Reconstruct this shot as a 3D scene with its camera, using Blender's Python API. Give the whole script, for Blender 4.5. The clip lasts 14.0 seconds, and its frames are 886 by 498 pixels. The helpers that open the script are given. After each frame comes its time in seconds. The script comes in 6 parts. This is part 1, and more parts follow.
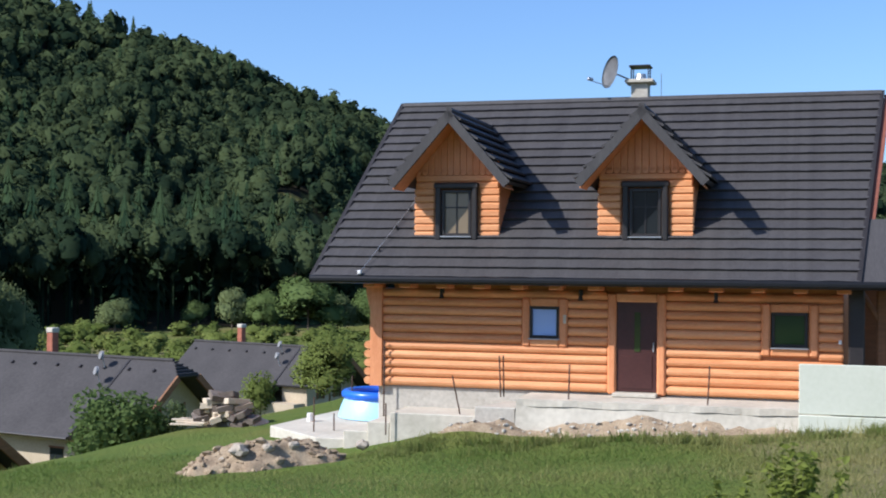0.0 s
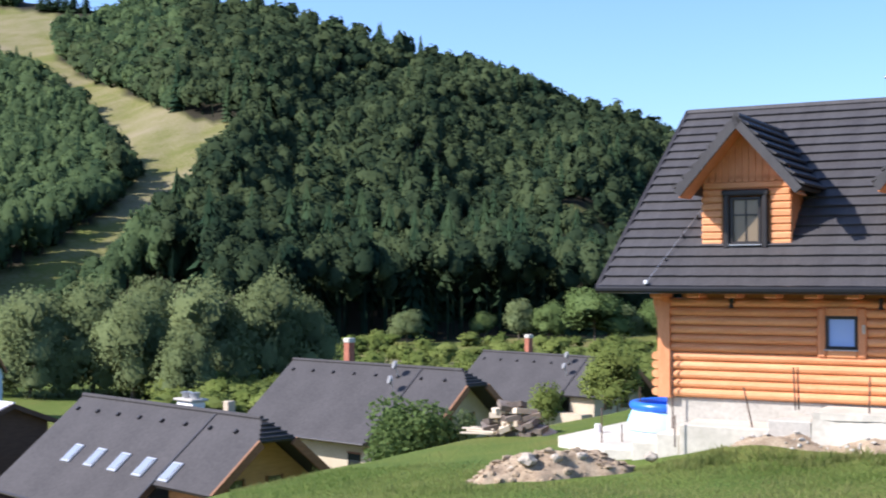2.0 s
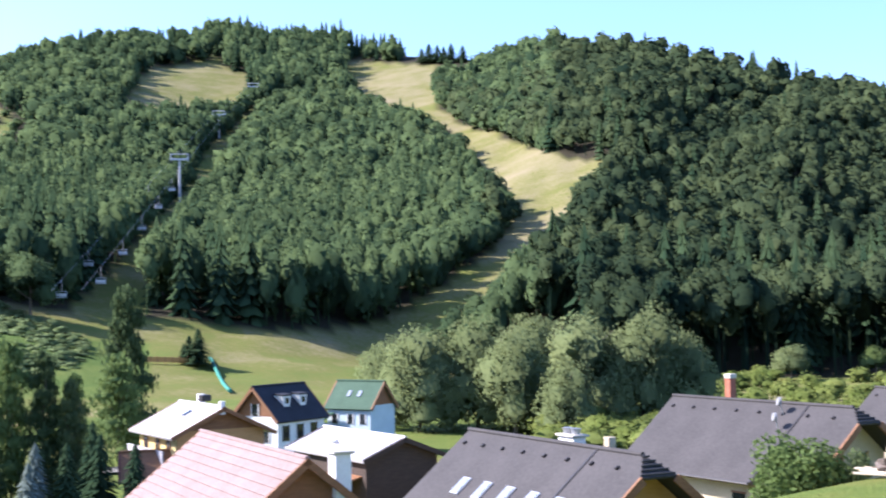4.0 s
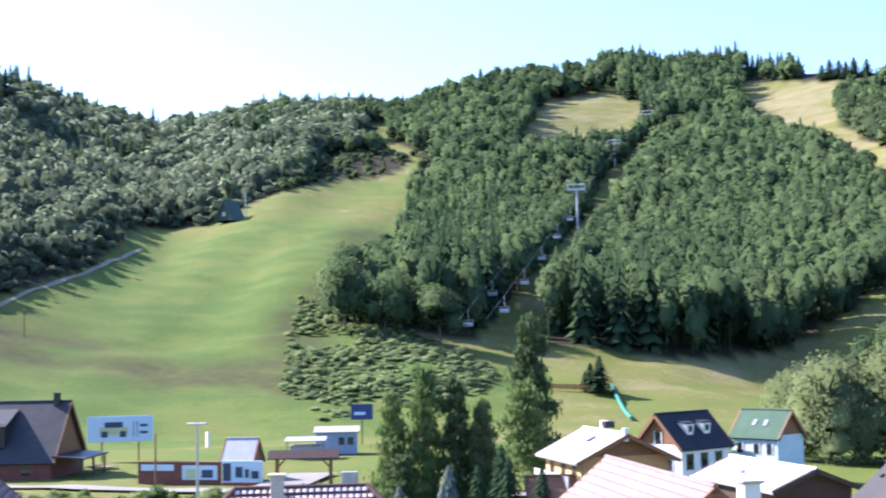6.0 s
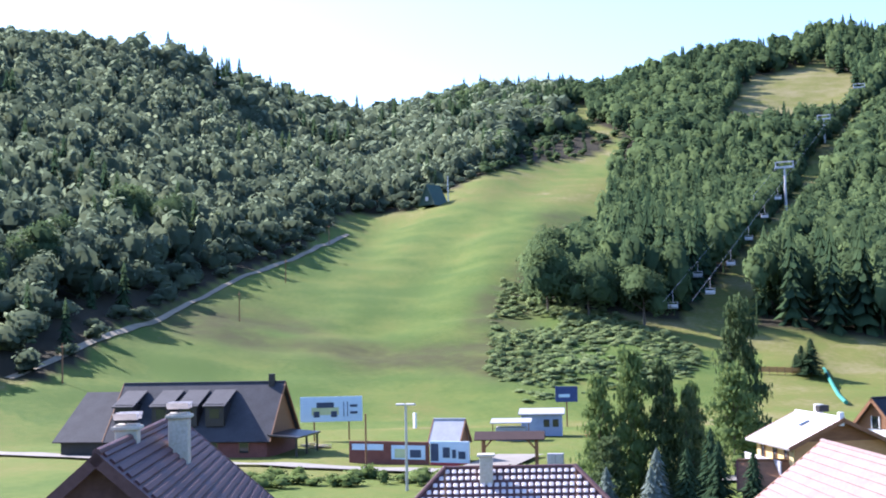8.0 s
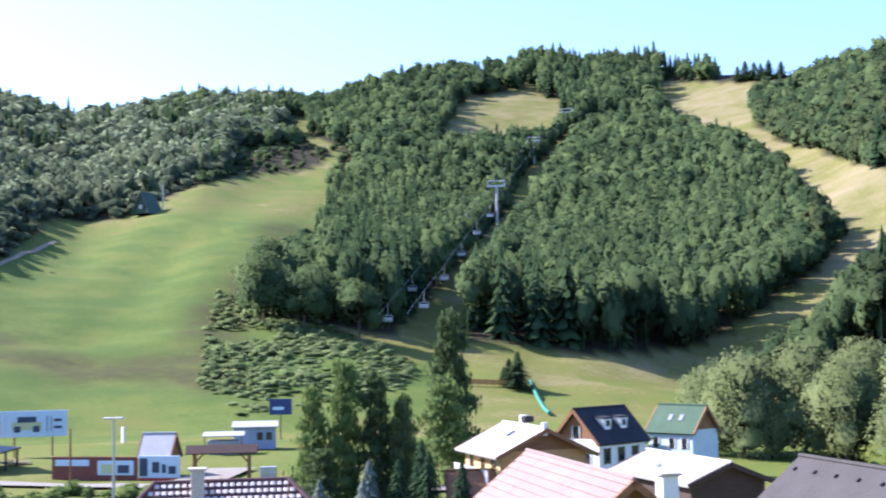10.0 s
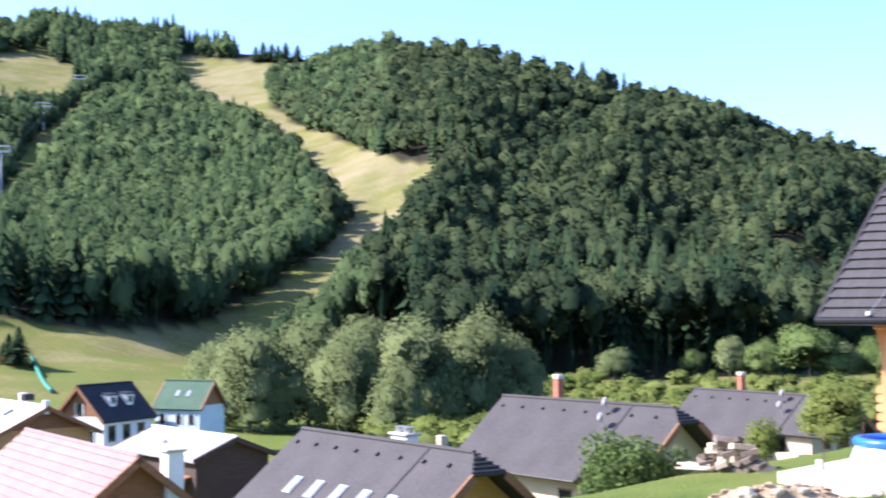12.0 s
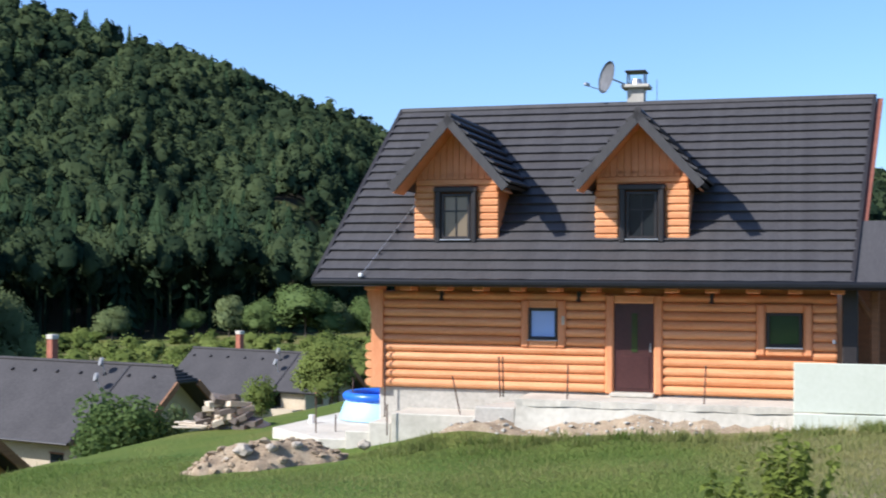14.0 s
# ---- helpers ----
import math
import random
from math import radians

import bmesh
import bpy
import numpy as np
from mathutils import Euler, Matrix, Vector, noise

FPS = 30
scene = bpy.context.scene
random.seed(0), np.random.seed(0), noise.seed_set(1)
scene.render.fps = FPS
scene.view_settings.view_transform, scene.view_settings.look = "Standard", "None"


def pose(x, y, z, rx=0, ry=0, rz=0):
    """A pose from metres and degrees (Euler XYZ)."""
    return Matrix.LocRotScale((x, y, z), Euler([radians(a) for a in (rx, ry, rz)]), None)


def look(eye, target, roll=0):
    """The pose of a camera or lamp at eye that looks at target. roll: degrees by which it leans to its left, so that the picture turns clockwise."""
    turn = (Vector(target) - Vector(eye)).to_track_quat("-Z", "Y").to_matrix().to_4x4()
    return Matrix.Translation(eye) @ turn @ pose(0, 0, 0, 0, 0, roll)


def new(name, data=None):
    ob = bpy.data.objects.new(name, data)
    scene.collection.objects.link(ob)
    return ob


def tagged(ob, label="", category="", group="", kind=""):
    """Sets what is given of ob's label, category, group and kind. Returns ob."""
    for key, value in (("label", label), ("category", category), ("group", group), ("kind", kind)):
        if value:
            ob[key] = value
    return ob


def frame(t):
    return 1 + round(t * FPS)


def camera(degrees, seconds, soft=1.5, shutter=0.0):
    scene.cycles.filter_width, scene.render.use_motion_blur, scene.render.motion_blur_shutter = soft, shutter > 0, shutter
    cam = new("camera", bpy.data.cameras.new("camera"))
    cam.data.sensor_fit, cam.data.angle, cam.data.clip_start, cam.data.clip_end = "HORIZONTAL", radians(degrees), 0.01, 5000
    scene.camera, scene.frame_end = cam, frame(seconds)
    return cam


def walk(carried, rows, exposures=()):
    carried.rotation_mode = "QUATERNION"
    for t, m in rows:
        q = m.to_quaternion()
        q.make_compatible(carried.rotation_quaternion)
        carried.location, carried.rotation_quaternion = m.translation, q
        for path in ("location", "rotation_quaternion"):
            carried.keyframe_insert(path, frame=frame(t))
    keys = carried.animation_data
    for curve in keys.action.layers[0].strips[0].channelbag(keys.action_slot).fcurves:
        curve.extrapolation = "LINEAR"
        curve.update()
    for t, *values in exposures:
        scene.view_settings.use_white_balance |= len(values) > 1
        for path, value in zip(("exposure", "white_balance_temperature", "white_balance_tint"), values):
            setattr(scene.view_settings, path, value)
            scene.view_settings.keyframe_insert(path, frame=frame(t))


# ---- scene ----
# ---- the camera turns on one spot and comes back ----
cam = camera(38.0, 14.0, soft=1.9, shutter=0.35)
TURNS = (
    (0.0, 0.00, 0.73, 0.55), (0.5, 1.92, 0.80, 0.54), (1.0, 4.81, 0.89, 0.41), (1.5, 8.60, 0.99, 0.26),
    (2.0, 12.66, 1.14, -0.03), (2.5, 16.74, 1.37, -0.29), (3.0, 20.78, 1.66, -0.58),
    (5.5, 42.45, 4.49, -1.07), (6.0, 46.82, 4.44, -1.14), (6.5, 51.20, 4.20, -1.28), (7.0, 54.57, 3.94, -1.24),
    (7.2, 55.35, 3.88, -1.22), (7.7, 56.25, 3.84, -1.2), (8.3, 54.7, 3.9, -1.17), (9.3, 48.76, 4.05, -1.09),
    (9.5, 47.30, 4.08, -1.07), (10.0, 43.22, 4.18, -0.91), (10.5, 38.64, 4.11, -0.76), (11.0, 33.50, 3.83, -0.57),
    (11.5, 27.82, 3.40, -0.48), (12.0, 21.75, 2.88, -0.35), (12.5, 15.68, 2.33, -0.12), (13.0, 9.55, 1.82, 0.01),
    (13.5, 3.86, 1.39, 0.19), (14.0, -0.16, 1.07, 0.33))
BACK = (-0.08, -0.45, -0.12)


def eye(t):
    """Half a step backwards while the camera turns."""
    u = min(max((t - 3.0) / 6.0, 0.0), 1.0)
    u = u * u * (3 - 2 * u)
    return Vector(BACK) * u


def gaze(a, p):
    return Vector((-math.sin(radians(a)) * math.cos(radians(p)), math.cos(radians(a)) * math.cos(radians(p)), math.sin(radians(p))))


walk(cam, [(t, look(eye(t), eye(t) + gaze(a, p), r)) for t, a, p, r in TURNS],
     exposures=((0.0, 0.46, 5750, 13), (1.5, 0.82, 5800, 16), (3.0, 1.3, 5850, 20), (5.5, 1.8, 5800, 23), (7.0, 1.8, 5750, 22), (9.5, 1.64, 5800, 23),
                (11.0, 1.7, 5850, 23), (12.5, 1.66, 5850, 22), (13.2, 1.25, 5800, 17), (14.0, 0.7, 5750, 13)))

# ---- sky and sun ----
SUN_LEFT, SUN_UP = 110.5, 37.5
world = bpy.data.worlds.new("sky")
scene.world = world
world.use_nodes = True
sky = world.node_tree.nodes.new("ShaderNodeTexSky")
sky.sky_type, sky.sun_disc = "NISHITA", False
sky.sun_elevation, sky.sun_rotation = radians(SUN_UP), radians(-SUN_LEFT)
sky.air_density, sky.dust_density, sky.ozone_density = 1.0, 1.1, 6.0
world.node_tree.links.new(sky.outputs[0], world.node_tree.nodes["Background"].inputs["Color"])
world.node_tree.nodes["Background"].inputs["Strength"].default_value = 0.13
sun = new("sun", bpy.data.lights.new("sun", "SUN"))
sun.data.energy, sun.data.angle, sun.data.color = 4.7, radians(0.53), (1.0, 0.93, 0.82)
sun_dir = Vector((-math.sin(radians(SUN_LEFT)) * math.cos(radians(SUN_UP)), math.cos(radians(SUN_LEFT)) * math.cos(radians(SUN_UP)), math.sin(radians(SUN_UP))))
sun.matrix_world = look(sun_dir * 100, (0, 0, 0))


# ---- materials ----
def surface(name, dark, light, scale=4.0, rough=0.8, bump=0.2, stretch=(1, 1, 1), metal=0.0, fine=None, island=0.0, spec=0.4, attribute=""):
    """A material whose colour wanders between two tones at a large and a small scale, with relief."""
    m = bpy.data.materials.new(name)
    m.use_nodes = True
    n, ln = m.node_tree.nodes, m.node_tree.links
    p = n["Principled BSDF"]
    p.inputs["Roughness"].default_value, p.inputs["Metallic"].default_value = rough, metal
    p.inputs["Specular IOR Level"].default_value = spec
    co, mp = n.new("ShaderNodeTexCoord"), n.new("ShaderNodeMapping")
    mp.inputs["Scale"].default_value = stretch
    ln.new(co.outputs["Object"], mp.inputs["Vector"])
    a, b = n.new("ShaderNodeTexNoise"), n.new("ShaderNodeTexNoise")
    a.inputs["Scale"].default_value, a.inputs["Detail"].default_value = scale, 5
    b.inputs["Scale"].default_value, b.inputs["Detail"].default_value = fine or scale * 9, 6
    for t in (a, b):
        ln.new(mp.outputs[0], t.inputs["Vector"])
    add = n.new("ShaderNodeMath")
    add.operation = "ADD"
    ln.new(a.outputs[0], add.inputs[0]), ln.new(b.outputs[0], add.inputs[1])
    last = add.outputs[0]
    if island:
        info, mul, ad2 = n.new("ShaderNodeObjectInfo"), n.new("ShaderNodeMath"), n.new("ShaderNodeMath")
        mul.operation = "MULTIPLY_ADD"
        mul.inputs[1].default_value, mul.inputs[2].default_value = island, -island / 2
        ln.new(info.outputs["Random"], mul.inputs[0])
        ad2.operation = "ADD"
        ln.new(last, ad2.inputs[0]), ln.new(mul.outputs[0], ad2.inputs[1])
        last = ad2.outputs[0]
    if attribute:
        at, mul, ad2 = n.new("ShaderNodeAttribute"), n.new("ShaderNodeMath"), n.new("ShaderNodeMath")
        at.attribute_name = attribute
        mul.operation = "MULTIPLY_ADD"
        mul.inputs[1].default_value, mul.inputs[2].default_value = 0.9, -0.45
        ln.new(at.outputs["Fac"], mul.inputs[0])
        ad2.operation = "ADD"
        ln.new(last, ad2.inputs[0]), ln.new(mul.outputs[0], ad2.inputs[1])
        last = ad2.outputs[0]
    ramp = n.new("ShaderNodeMapRange")
    ramp.inputs["From Min"].default_value, ramp.inputs["From Max"].default_value = 0.62, 1.38
    ln.new(last, ramp.inputs["Value"])
    mix = n.new("ShaderNodeMix")
    mix.data_type = "RGBA"
    mix.inputs["A"].default_value, mix.inputs["B"].default_value = (*dark, 1), (*light, 1)
    ln.new(ramp.outputs[0], mix.inputs["Factor"])
    ln.new(mix.outputs["Result"], p.inputs["Base Color"])
    if bump:
        bp = n.new("ShaderNodeBump")
        bp.inputs["Strength"].default_value, bp.inputs["Distance"].default_value = bump, 0.02
        ln.new(b.outputs[0], bp.inputs["Height"]), ln.new(bp.outputs[0], p.inputs["Normal"])
    return m


def foliage(name, dark, light, through_leaf=0.3, spread=0.6):
    """Leaves that let some light through; tone by tree and by leaf."""
    m = bpy.data.materials.new(name)
    m.use_nodes = True
    n, ln = m.node_tree.nodes, m.node_tree.links
    n.remove(n["Principled BSDF"])
    at, geo, no = n.new("ShaderNodeAttribute"), n.new("ShaderNodeNewGeometry"), n.new("ShaderNodeTexNoise")
    at.attribute_name = "tint"
    no.inputs["Scale"].default_value = 0.02
    ln.new(geo.outputs["Position"], no.inputs["Vector"])
    s1, s2 = n.new("ShaderNodeMath"), n.new("ShaderNodeMath")
    s1.operation = s2.operation = "MULTIPLY_ADD"
    s1.inputs[1].default_value = 0.35
    ln.new(geo.outputs["Random Per Island"], s1.inputs[0])
    s2.inputs[1].default_value = spread
    ln.new(at.outputs["Fac"], s2.inputs[0]), ln.new(s2.outputs[0], s1.inputs[2])
    s3 = n.new("ShaderNodeMath")
    s3.operation = "MULTIPLY_ADD"
    s3.inputs[1].default_value, s3.inputs[2].default_value = 0.6, -0.3
    ln.new(no.outputs[0], s3.inputs[0]), ln.new(s3.outputs[0], s2.inputs[2])
    mix = n.new("ShaderNodeMix")
    mix.data_type = "RGBA"
    mix.inputs["A"].default_value, mix.inputs["B"].default_value = (*dark, 1), (*light, 1)
    ln.new(s1.outputs[0], mix.inputs["Factor"])
    d, t, ms = n.new("ShaderNodeBsdfDiffuse"), n.new("ShaderNodeBsdfTranslucent"), n.new("ShaderNodeMixShader")
    ms.inputs[0].default_value = through_leaf
    ln.new(mix.outputs["Result"], d.inputs["Color"]), ln.new(mix.outputs["Result"], t.inputs["Color"])
    ln.new(d.outputs[0], ms.inputs[1]), ln.new(t.outputs[0], ms.inputs[2])
    ln.new(ms.outputs[0], n["Material Output"].inputs["Surface"])
    return m


BROADLEAF = foliage("broadleaf", (0.042, 0.075, 0.040), (0.128, 0.182, 0.076), 0.5, 0.85)
# paler copy of the broadleaf: the left hill's haze is mixed into its colour
HAZY_BROADLEAF = foliage("hazy_broadleaf", (0.115, 0.155, 0.10), (0.215, 0.26, 0.155), 0.65, 0.7)
# darker copy of the broadleaf: the right-hand hill's shade is in its colour
SHADED_BROADLEAF = foliage("shaded_broadleaf", (0.016, 0.033, 0.021), (0.076, 0.102, 0.046), 0.36, 0.95)
WILLOW = foliage("willow", (0.125, 0.165, 0.07), (0.25, 0.295, 0.13), 0.5)
CONIFER = foliage("conifer", (0.02, 0.042, 0.024), (0.055, 0.085, 0.038), 0.12)
BLUE_SPRUCE = foliage("blue_spruce", (0.10, 0.13, 0.11), (0.20, 0.24, 0.205), 0.2)
BIRCH = foliage("birch_leaf", (0.05, 0.08, 0.035), (0.12, 0.16, 0.07), 0.5)
BUSH = foliage("bush_leaf", (0.085, 0.13, 0.04), (0.18, 0.24, 0.085), 0.4)
LIME = foliage("light_green_leaf", (0.12, 0.165, 0.04), (0.25, 0.29, 0.085), 0.5)
BARK = surface("bark", (0.06, 0.045, 0.03), (0.16, 0.13, 0.1), 3, 0.95, 0.5)
LOG = surface("varnished_log", (0.56, 0.205, 0.07), (0.79, 0.385, 0.175), 1.2, 0.55, 0.12, stretch=(1, 9, 9), fine=10, island=0.35)
LOG_UP = surface("varnished_post", (0.56, 0.195, 0.07), (0.76, 0.34, 0.155), 1.2, 0.55, 0.1, stretch=(9, 9, 1), fine=10)
SHINGLE = surface("slate_grey_shingle", (0.047, 0.043, 0.043), (0.078, 0.073, 0.071), 0.6, 0.6, 0.4, stretch=(5, 1, 1), fine=7, spec=0.25, island=0.15)
DARK_TRIM = surface("dark_trim", (0.018, 0.015, 0.014), (0.035, 0.03, 0.028), 2, 0.45, 0.1)
CONCRETE = surface("raw_concrete", (0.34, 0.31, 0.255), (0.54, 0.50, 0.42), 1.3, 0.9, 0.4)
SLAB = surface("pale_concrete", (0.42, 0.38, 0.30), (0.60, 0.555, 0.455), 0.9, 0.9, 0.25)
SOIL = surface("stony_soil", (0.16, 0.105, 0.06), (0.46, 0.36, 0.235), 3.2, 0.95, 0.8)
WHITE = surface("white_render", (0.66, 0.65, 0.62), (0.8, 0.79, 0.76), 0.8, 0.85, 0.1)
CREAM = surface("cream_render", (0.42, 0.34, 0.23), (0.54, 0.45, 0.32), 0.8, 0.85, 0.1)
BRICK = surface("red_brick", (0.28, 0.09, 0.055), (0.42, 0.155, 0.09), 3, 0.85, 0.3)
GREY_ROOF = surface("grey_tile_roof", (0.043, 0.040, 0.039), (0.072, 0.066, 0.064), 0.5, 0.8, 0.3, fine=6, spec=0.2)
BROWN_WOOD = surface("brown_timber", (0.16, 0.07, 0.03), (0.28, 0.13, 0.055), 2, 0.7, 0.3, stretch=(1, 1, 5))
HONEY_WOOD = surface("honey_timber", (0.42, 0.22, 0.08), (0.58, 0.32, 0.13), 2, 0.6, 0.2, stretch=(1, 1, 5))
RED_LINING = surface("red_brown_lining", (0.16, 0.05, 0.03), (0.26, 0.09, 0.055), 2, 0.7, 0.2, stretch=(1, 1, 5))
STEEL = surface("galvanised_steel", (0.34, 0.35, 0.36), (0.5, 0.51, 0.52), 3, 0.4, 0.05, metal=0.6)
RUST = surface("rusty_bar", (0.06, 0.035, 0.025), (0.12, 0.07, 0.045), 6, 0.8, 0.2)


def glass(name, tone, rough=0.06):
    m = bpy.data.materials.new(name)
    m.use_nodes = True
    p = m.node_tree.nodes["Principled BSDF"]
    p.inputs["Base Color"].default_value, p.inputs["Roughness"].default_value = (*tone, 1), rough
    p.inputs["Specular IOR Level"].default_value = 0.8
    return m


GLASS = glass("window_glass", (0.02, 0.024, 0.026))
GLASS_CURTAIN = glass("curtained_glass", (0.22, 0.165, 0.10), 0.25)
SKYLIGHT = glass("skylight_glass", (0.25, 0.28, 0.32), 0.12)


# ---- shaping helpers ----
def part(name, bm, material, parent=None, label="", smooth=False):
    """Link a bmesh as one mesh object under a thing or a part."""
    me = bpy.data.meshes.new(name)
    bm.to_mesh(me)
    bm.free()
    if smooth:
        me.polygons.foreach_set("use_smooth", [True] * len(me.polygons))
    me.materials.append(material)
    ob = new(name, me)
    ob.parent = parent
    if label:
        ob["label"] = label
    return ob


def box(size, at=(0, 0, 0), bevel=0.0, turn=(0, 0, 0), bm=None):
    """A box of that size, centred at a point, with chamfered edges."""
    bm = bm or bmesh.new()
    made = bmesh.ops.create_cube(bm, size=1.0, matrix=pose(*at, *turn) @ Matrix.Diagonal((*size, 1)))
    if bevel:
        bmesh.ops.bevel(bm, geom=list({e for v in made["verts"] for e in v.link_edges}), offset=bevel, segments=1, affect="EDGES")
    return bm


def rod(a, b, r1, r2=None, sides=10, bm=None):
    """A round bar from a to b."""
    bm = bm or bmesh.new()
    a, b = Vector(a), Vector(b)
    turn = (b - a).to_track_quat("Z", "Y").to_matrix().to_4x4()
    bmesh.ops.create_cone(bm, cap_ends=True, segments=sides, radius1=r1, radius2=r1 if r2 is None else r2, depth=(b - a).length,
                          matrix=Matrix.Translation((a + b) / 2) @ turn)
    return bm


def prism(outline, y0, y1, bm=None):
    """An outline in x and z, drawn from y0 to y1."""
    bm = bm or bmesh.new()
    f = [bm.verts.new((x, y0, z)) for x, z in outline]
    b = [bm.verts.new((x, y1, z)) for x, z in outline]
    bm.faces.new(f), bm.faces.new(b[::-1])
    for i in range(len(f)):
        j = (i + 1) % len(f)
        bm.faces.new((f[i], b[i], b[j], f[j]))
    bmesh.ops.recalc_face_normals(bm, faces=bm.faces)
    return bm


def slab(corners, thick, bm=None):
    """A flat slab on a four- or more-sided face, thickened downwards along its normal."""
    bm = bm or bmesh.new()
    c = [Vector(p) for p in corners]
    nrm = (c[1] - c[0]).cross(c[-1] - c[0]).normalized()
    if nrm.z < 0:
        nrm = -nrm
    top, low = [bm.verts.new(p) for p in c], [bm.verts.new(p - nrm * thick) for p in c]
    bm.faces.new(top), bm.faces.new(low[::-1])
    for i in range(len(c)):
        j = (i + 1) % len(c)
        bm.faces.new((top[i], low[i], low[j], top[j]))
    bmesh.ops.recalc_face_normals(bm, faces=bm.faces)
    return bm


def thing(name, m, label, category, group="", kind=""):
    ob = new(name)
    ob.empty_display_size = 0.3
    ob.matrix_world = m
    return tagged(ob, label, category, group, kind)


# ---- the lie of the land: a grassy shelf, a valley floor, wooded hills ----
# by bearing (degrees to the left of +y): foot of the hill, its crest, the crest's height, how hollow the slope is
HILLS = ((-180, 300, 900, 60, 1.2), (-60, 300, 800, 30, 1.2), (-20, 300, 700, 42, 1.2), (0, 290, 660, 48, 1.1), (5, 285, 650, 72, 1.1),
         (10, 280, 650, 95, 1.1), (16, 275, 660, 116, 1.1), (20, 265, 680, 133, 1.1), (24, 240, 720, 146, 1.15), (28, 215, 880, 176, 1.25),
         (33, 200, 1000, 206, 1.35), (39, 200, 1000, 213, 1.4), (44, 195, 960, 201, 1.35), (48, 190, 930, 174, 1.2), (54, 190, 900, 164, 1.15),
         (59, 190, 900, 150, 1.15), (63, 185, 840, 155, 1.2), (66, 180, 740, 151, 1.25), (70, 170, 640, 140, 1.3), (76, 160, 560, 124, 1.3),
         (90, 150, 600, 130, 1.3), (130, 260, 900, 90, 1.2), (180, 300, 900, 60, 1.2))
HB = np.array(HILLS, float)
BROW = np.array(((-180, 60), (-30, 60), (0, 52), (5, 42), (10, 38), (19, 31), (30, 24), (45, 18), (75, 15), (120, 20), (180, 60)), float)


def ease(t):
    t = np.clip(t, 0, 1)
    return t * t * (3 - 2 * t)


def height(x, y):
    """Height of the ground (arrays)."""
    x, y = np.asarray(x, float), np.asarray(y, float)
    r, a = np.hypot(x, y), np.degrees(np.arctan2(-x, y))
    foot, crest, top, hollow = (np.interp(a, HB[:, 0], HB[:, k]) for k in (1, 2, 3, 4))
    near = -3.9 + 0.1 * np.clip(x, -30, 0) + 0.065 * np.clip(x, 0, 14) - 0.02 * (np.clip(y, -10, 60) - 28) - 0.3 * np.exp(-((x + 2.7) / 1.3) ** 2 - ((y - 29.2) / 1.5) ** 2) + 0.3 * np.exp(-((x - 0.3) / 1.2) ** 2 - ((y - 28.5) / 1.2) ** 2)
    brow = np.interp(a, BROW[:, 0], BROW[:, 1])
    floor = -12.6 - 0.003 * np.clip(r - 60, 0, 300) * np.interp(a, (15, 40), (1, 0))
    z = near + (floor - near) * ease((r - brow) / 30)
    u = np.clip((r - foot) / (crest - foot), 0, 1)
    rise = (top - floor) * u ** hollow
    past = np.clip(r - crest, 0, None)
    wavy = 1.5 * np.sin(a * 0.9 + r * 0.012) * np.sin(r * 0.021 + a * 0.35) * ease(u * 3) * ease((1 - u) * 3)
    # a gully on the right of a wooded knoll, and folds running down the right-hand hill
    gully = -7.5 * np.exp(-((a - 30) / 5.5) ** 2 - ((r - 288) / 52) ** 2)
    knoll = 7.0 * np.exp(-((a - 42) / 6) ** 2 - ((r - 385) / 85) ** 2)
    folds = 5.0 * np.sin(np.radians(a * 46) + 0.008 * r + 0.9 * np.sin(r * 0.011)) * ease(u * 3) * ease((1 - u) * 3) * ease((26 - a) / 6)
    return z + rise + wavy + gully + knoll + folds - 0.25 * past * np.exp(-past / 900) * (past > 0)


def ground_at(x, y):
    return float(height(np.array([x]), np.array([y]))[0])


# open pastures in plan (metres)
PISTE = ((-176, 355), (-178, 366), (-192, 388), (-256, 483), (-322, 567), (-387, 630), (-469, 700), (-533, 812), (-426, 758), (-412, 732), (-360, 634), (-261, 518), (-200, 445), (-164, 419), (-164, 377), (-151, 352), (-151, 319), (-146, 279), (-149, 253), (-145, 203), (-176, 210), (-170, 238), (-168, 270), (-166, 289), (-166, 316))
TOP = ((-489, 516), (-514, 550), (-564, 613), (-585, 650), (-586, 683), (-588, 724), (-560, 697), (-532, 688), (-498, 648), (-470, 600), (-477, 546))
SLOPE = ((-186, 47), (-209, 69), (-233, 84), (-284, 127), (-328, 173), (-415, 238), (-411, 270), (-428, 298), (-463, 367), (-482, 422), (-525, 476), (-480, 434), (-434, 389), (-311, 274), (-266, 206), (-244, 184), (-197, 179), (-186, 182), (-175, 193), (-141, 155), (-145, 104), (-172, 51))
LIFT = ((-202, 196), (-255, 280), (-288, 326), (-400, 480), (-454, 587), (-451, 602), (-401, 511), (-294, 350), (-250, 292), (-193, 211))
PATCH = ((-653, 538), (-649, 560), (-564, 492), (-523, 477), (-517, 453), (-595, 495))
CLEARING = ((-53, 399), (-43, 413), (-40, 405), (-50, 387))
GLADE_LOW = ((-43, 374), (-36, 411), (-33, 404), (-39, 366))
GLADE_HIGH = ((-69, 445), (-59, 430), (-57, 418), (-66, 430))


def inside(poly, x, y):
    """Which points lie inside a closed outline (arrays)."""
    c = np.zeros(np.shape(x), bool)
    for (x0, y0), (x1, y1) in zip(poly, (*poly[1:], poly[0])):
        cross = (y0 > y) != (y1 > y)
        c ^= cross & (x < (x1 - x0) * (y - y0) / ((y1 - y0) or 1e-9) + x0)
    return c


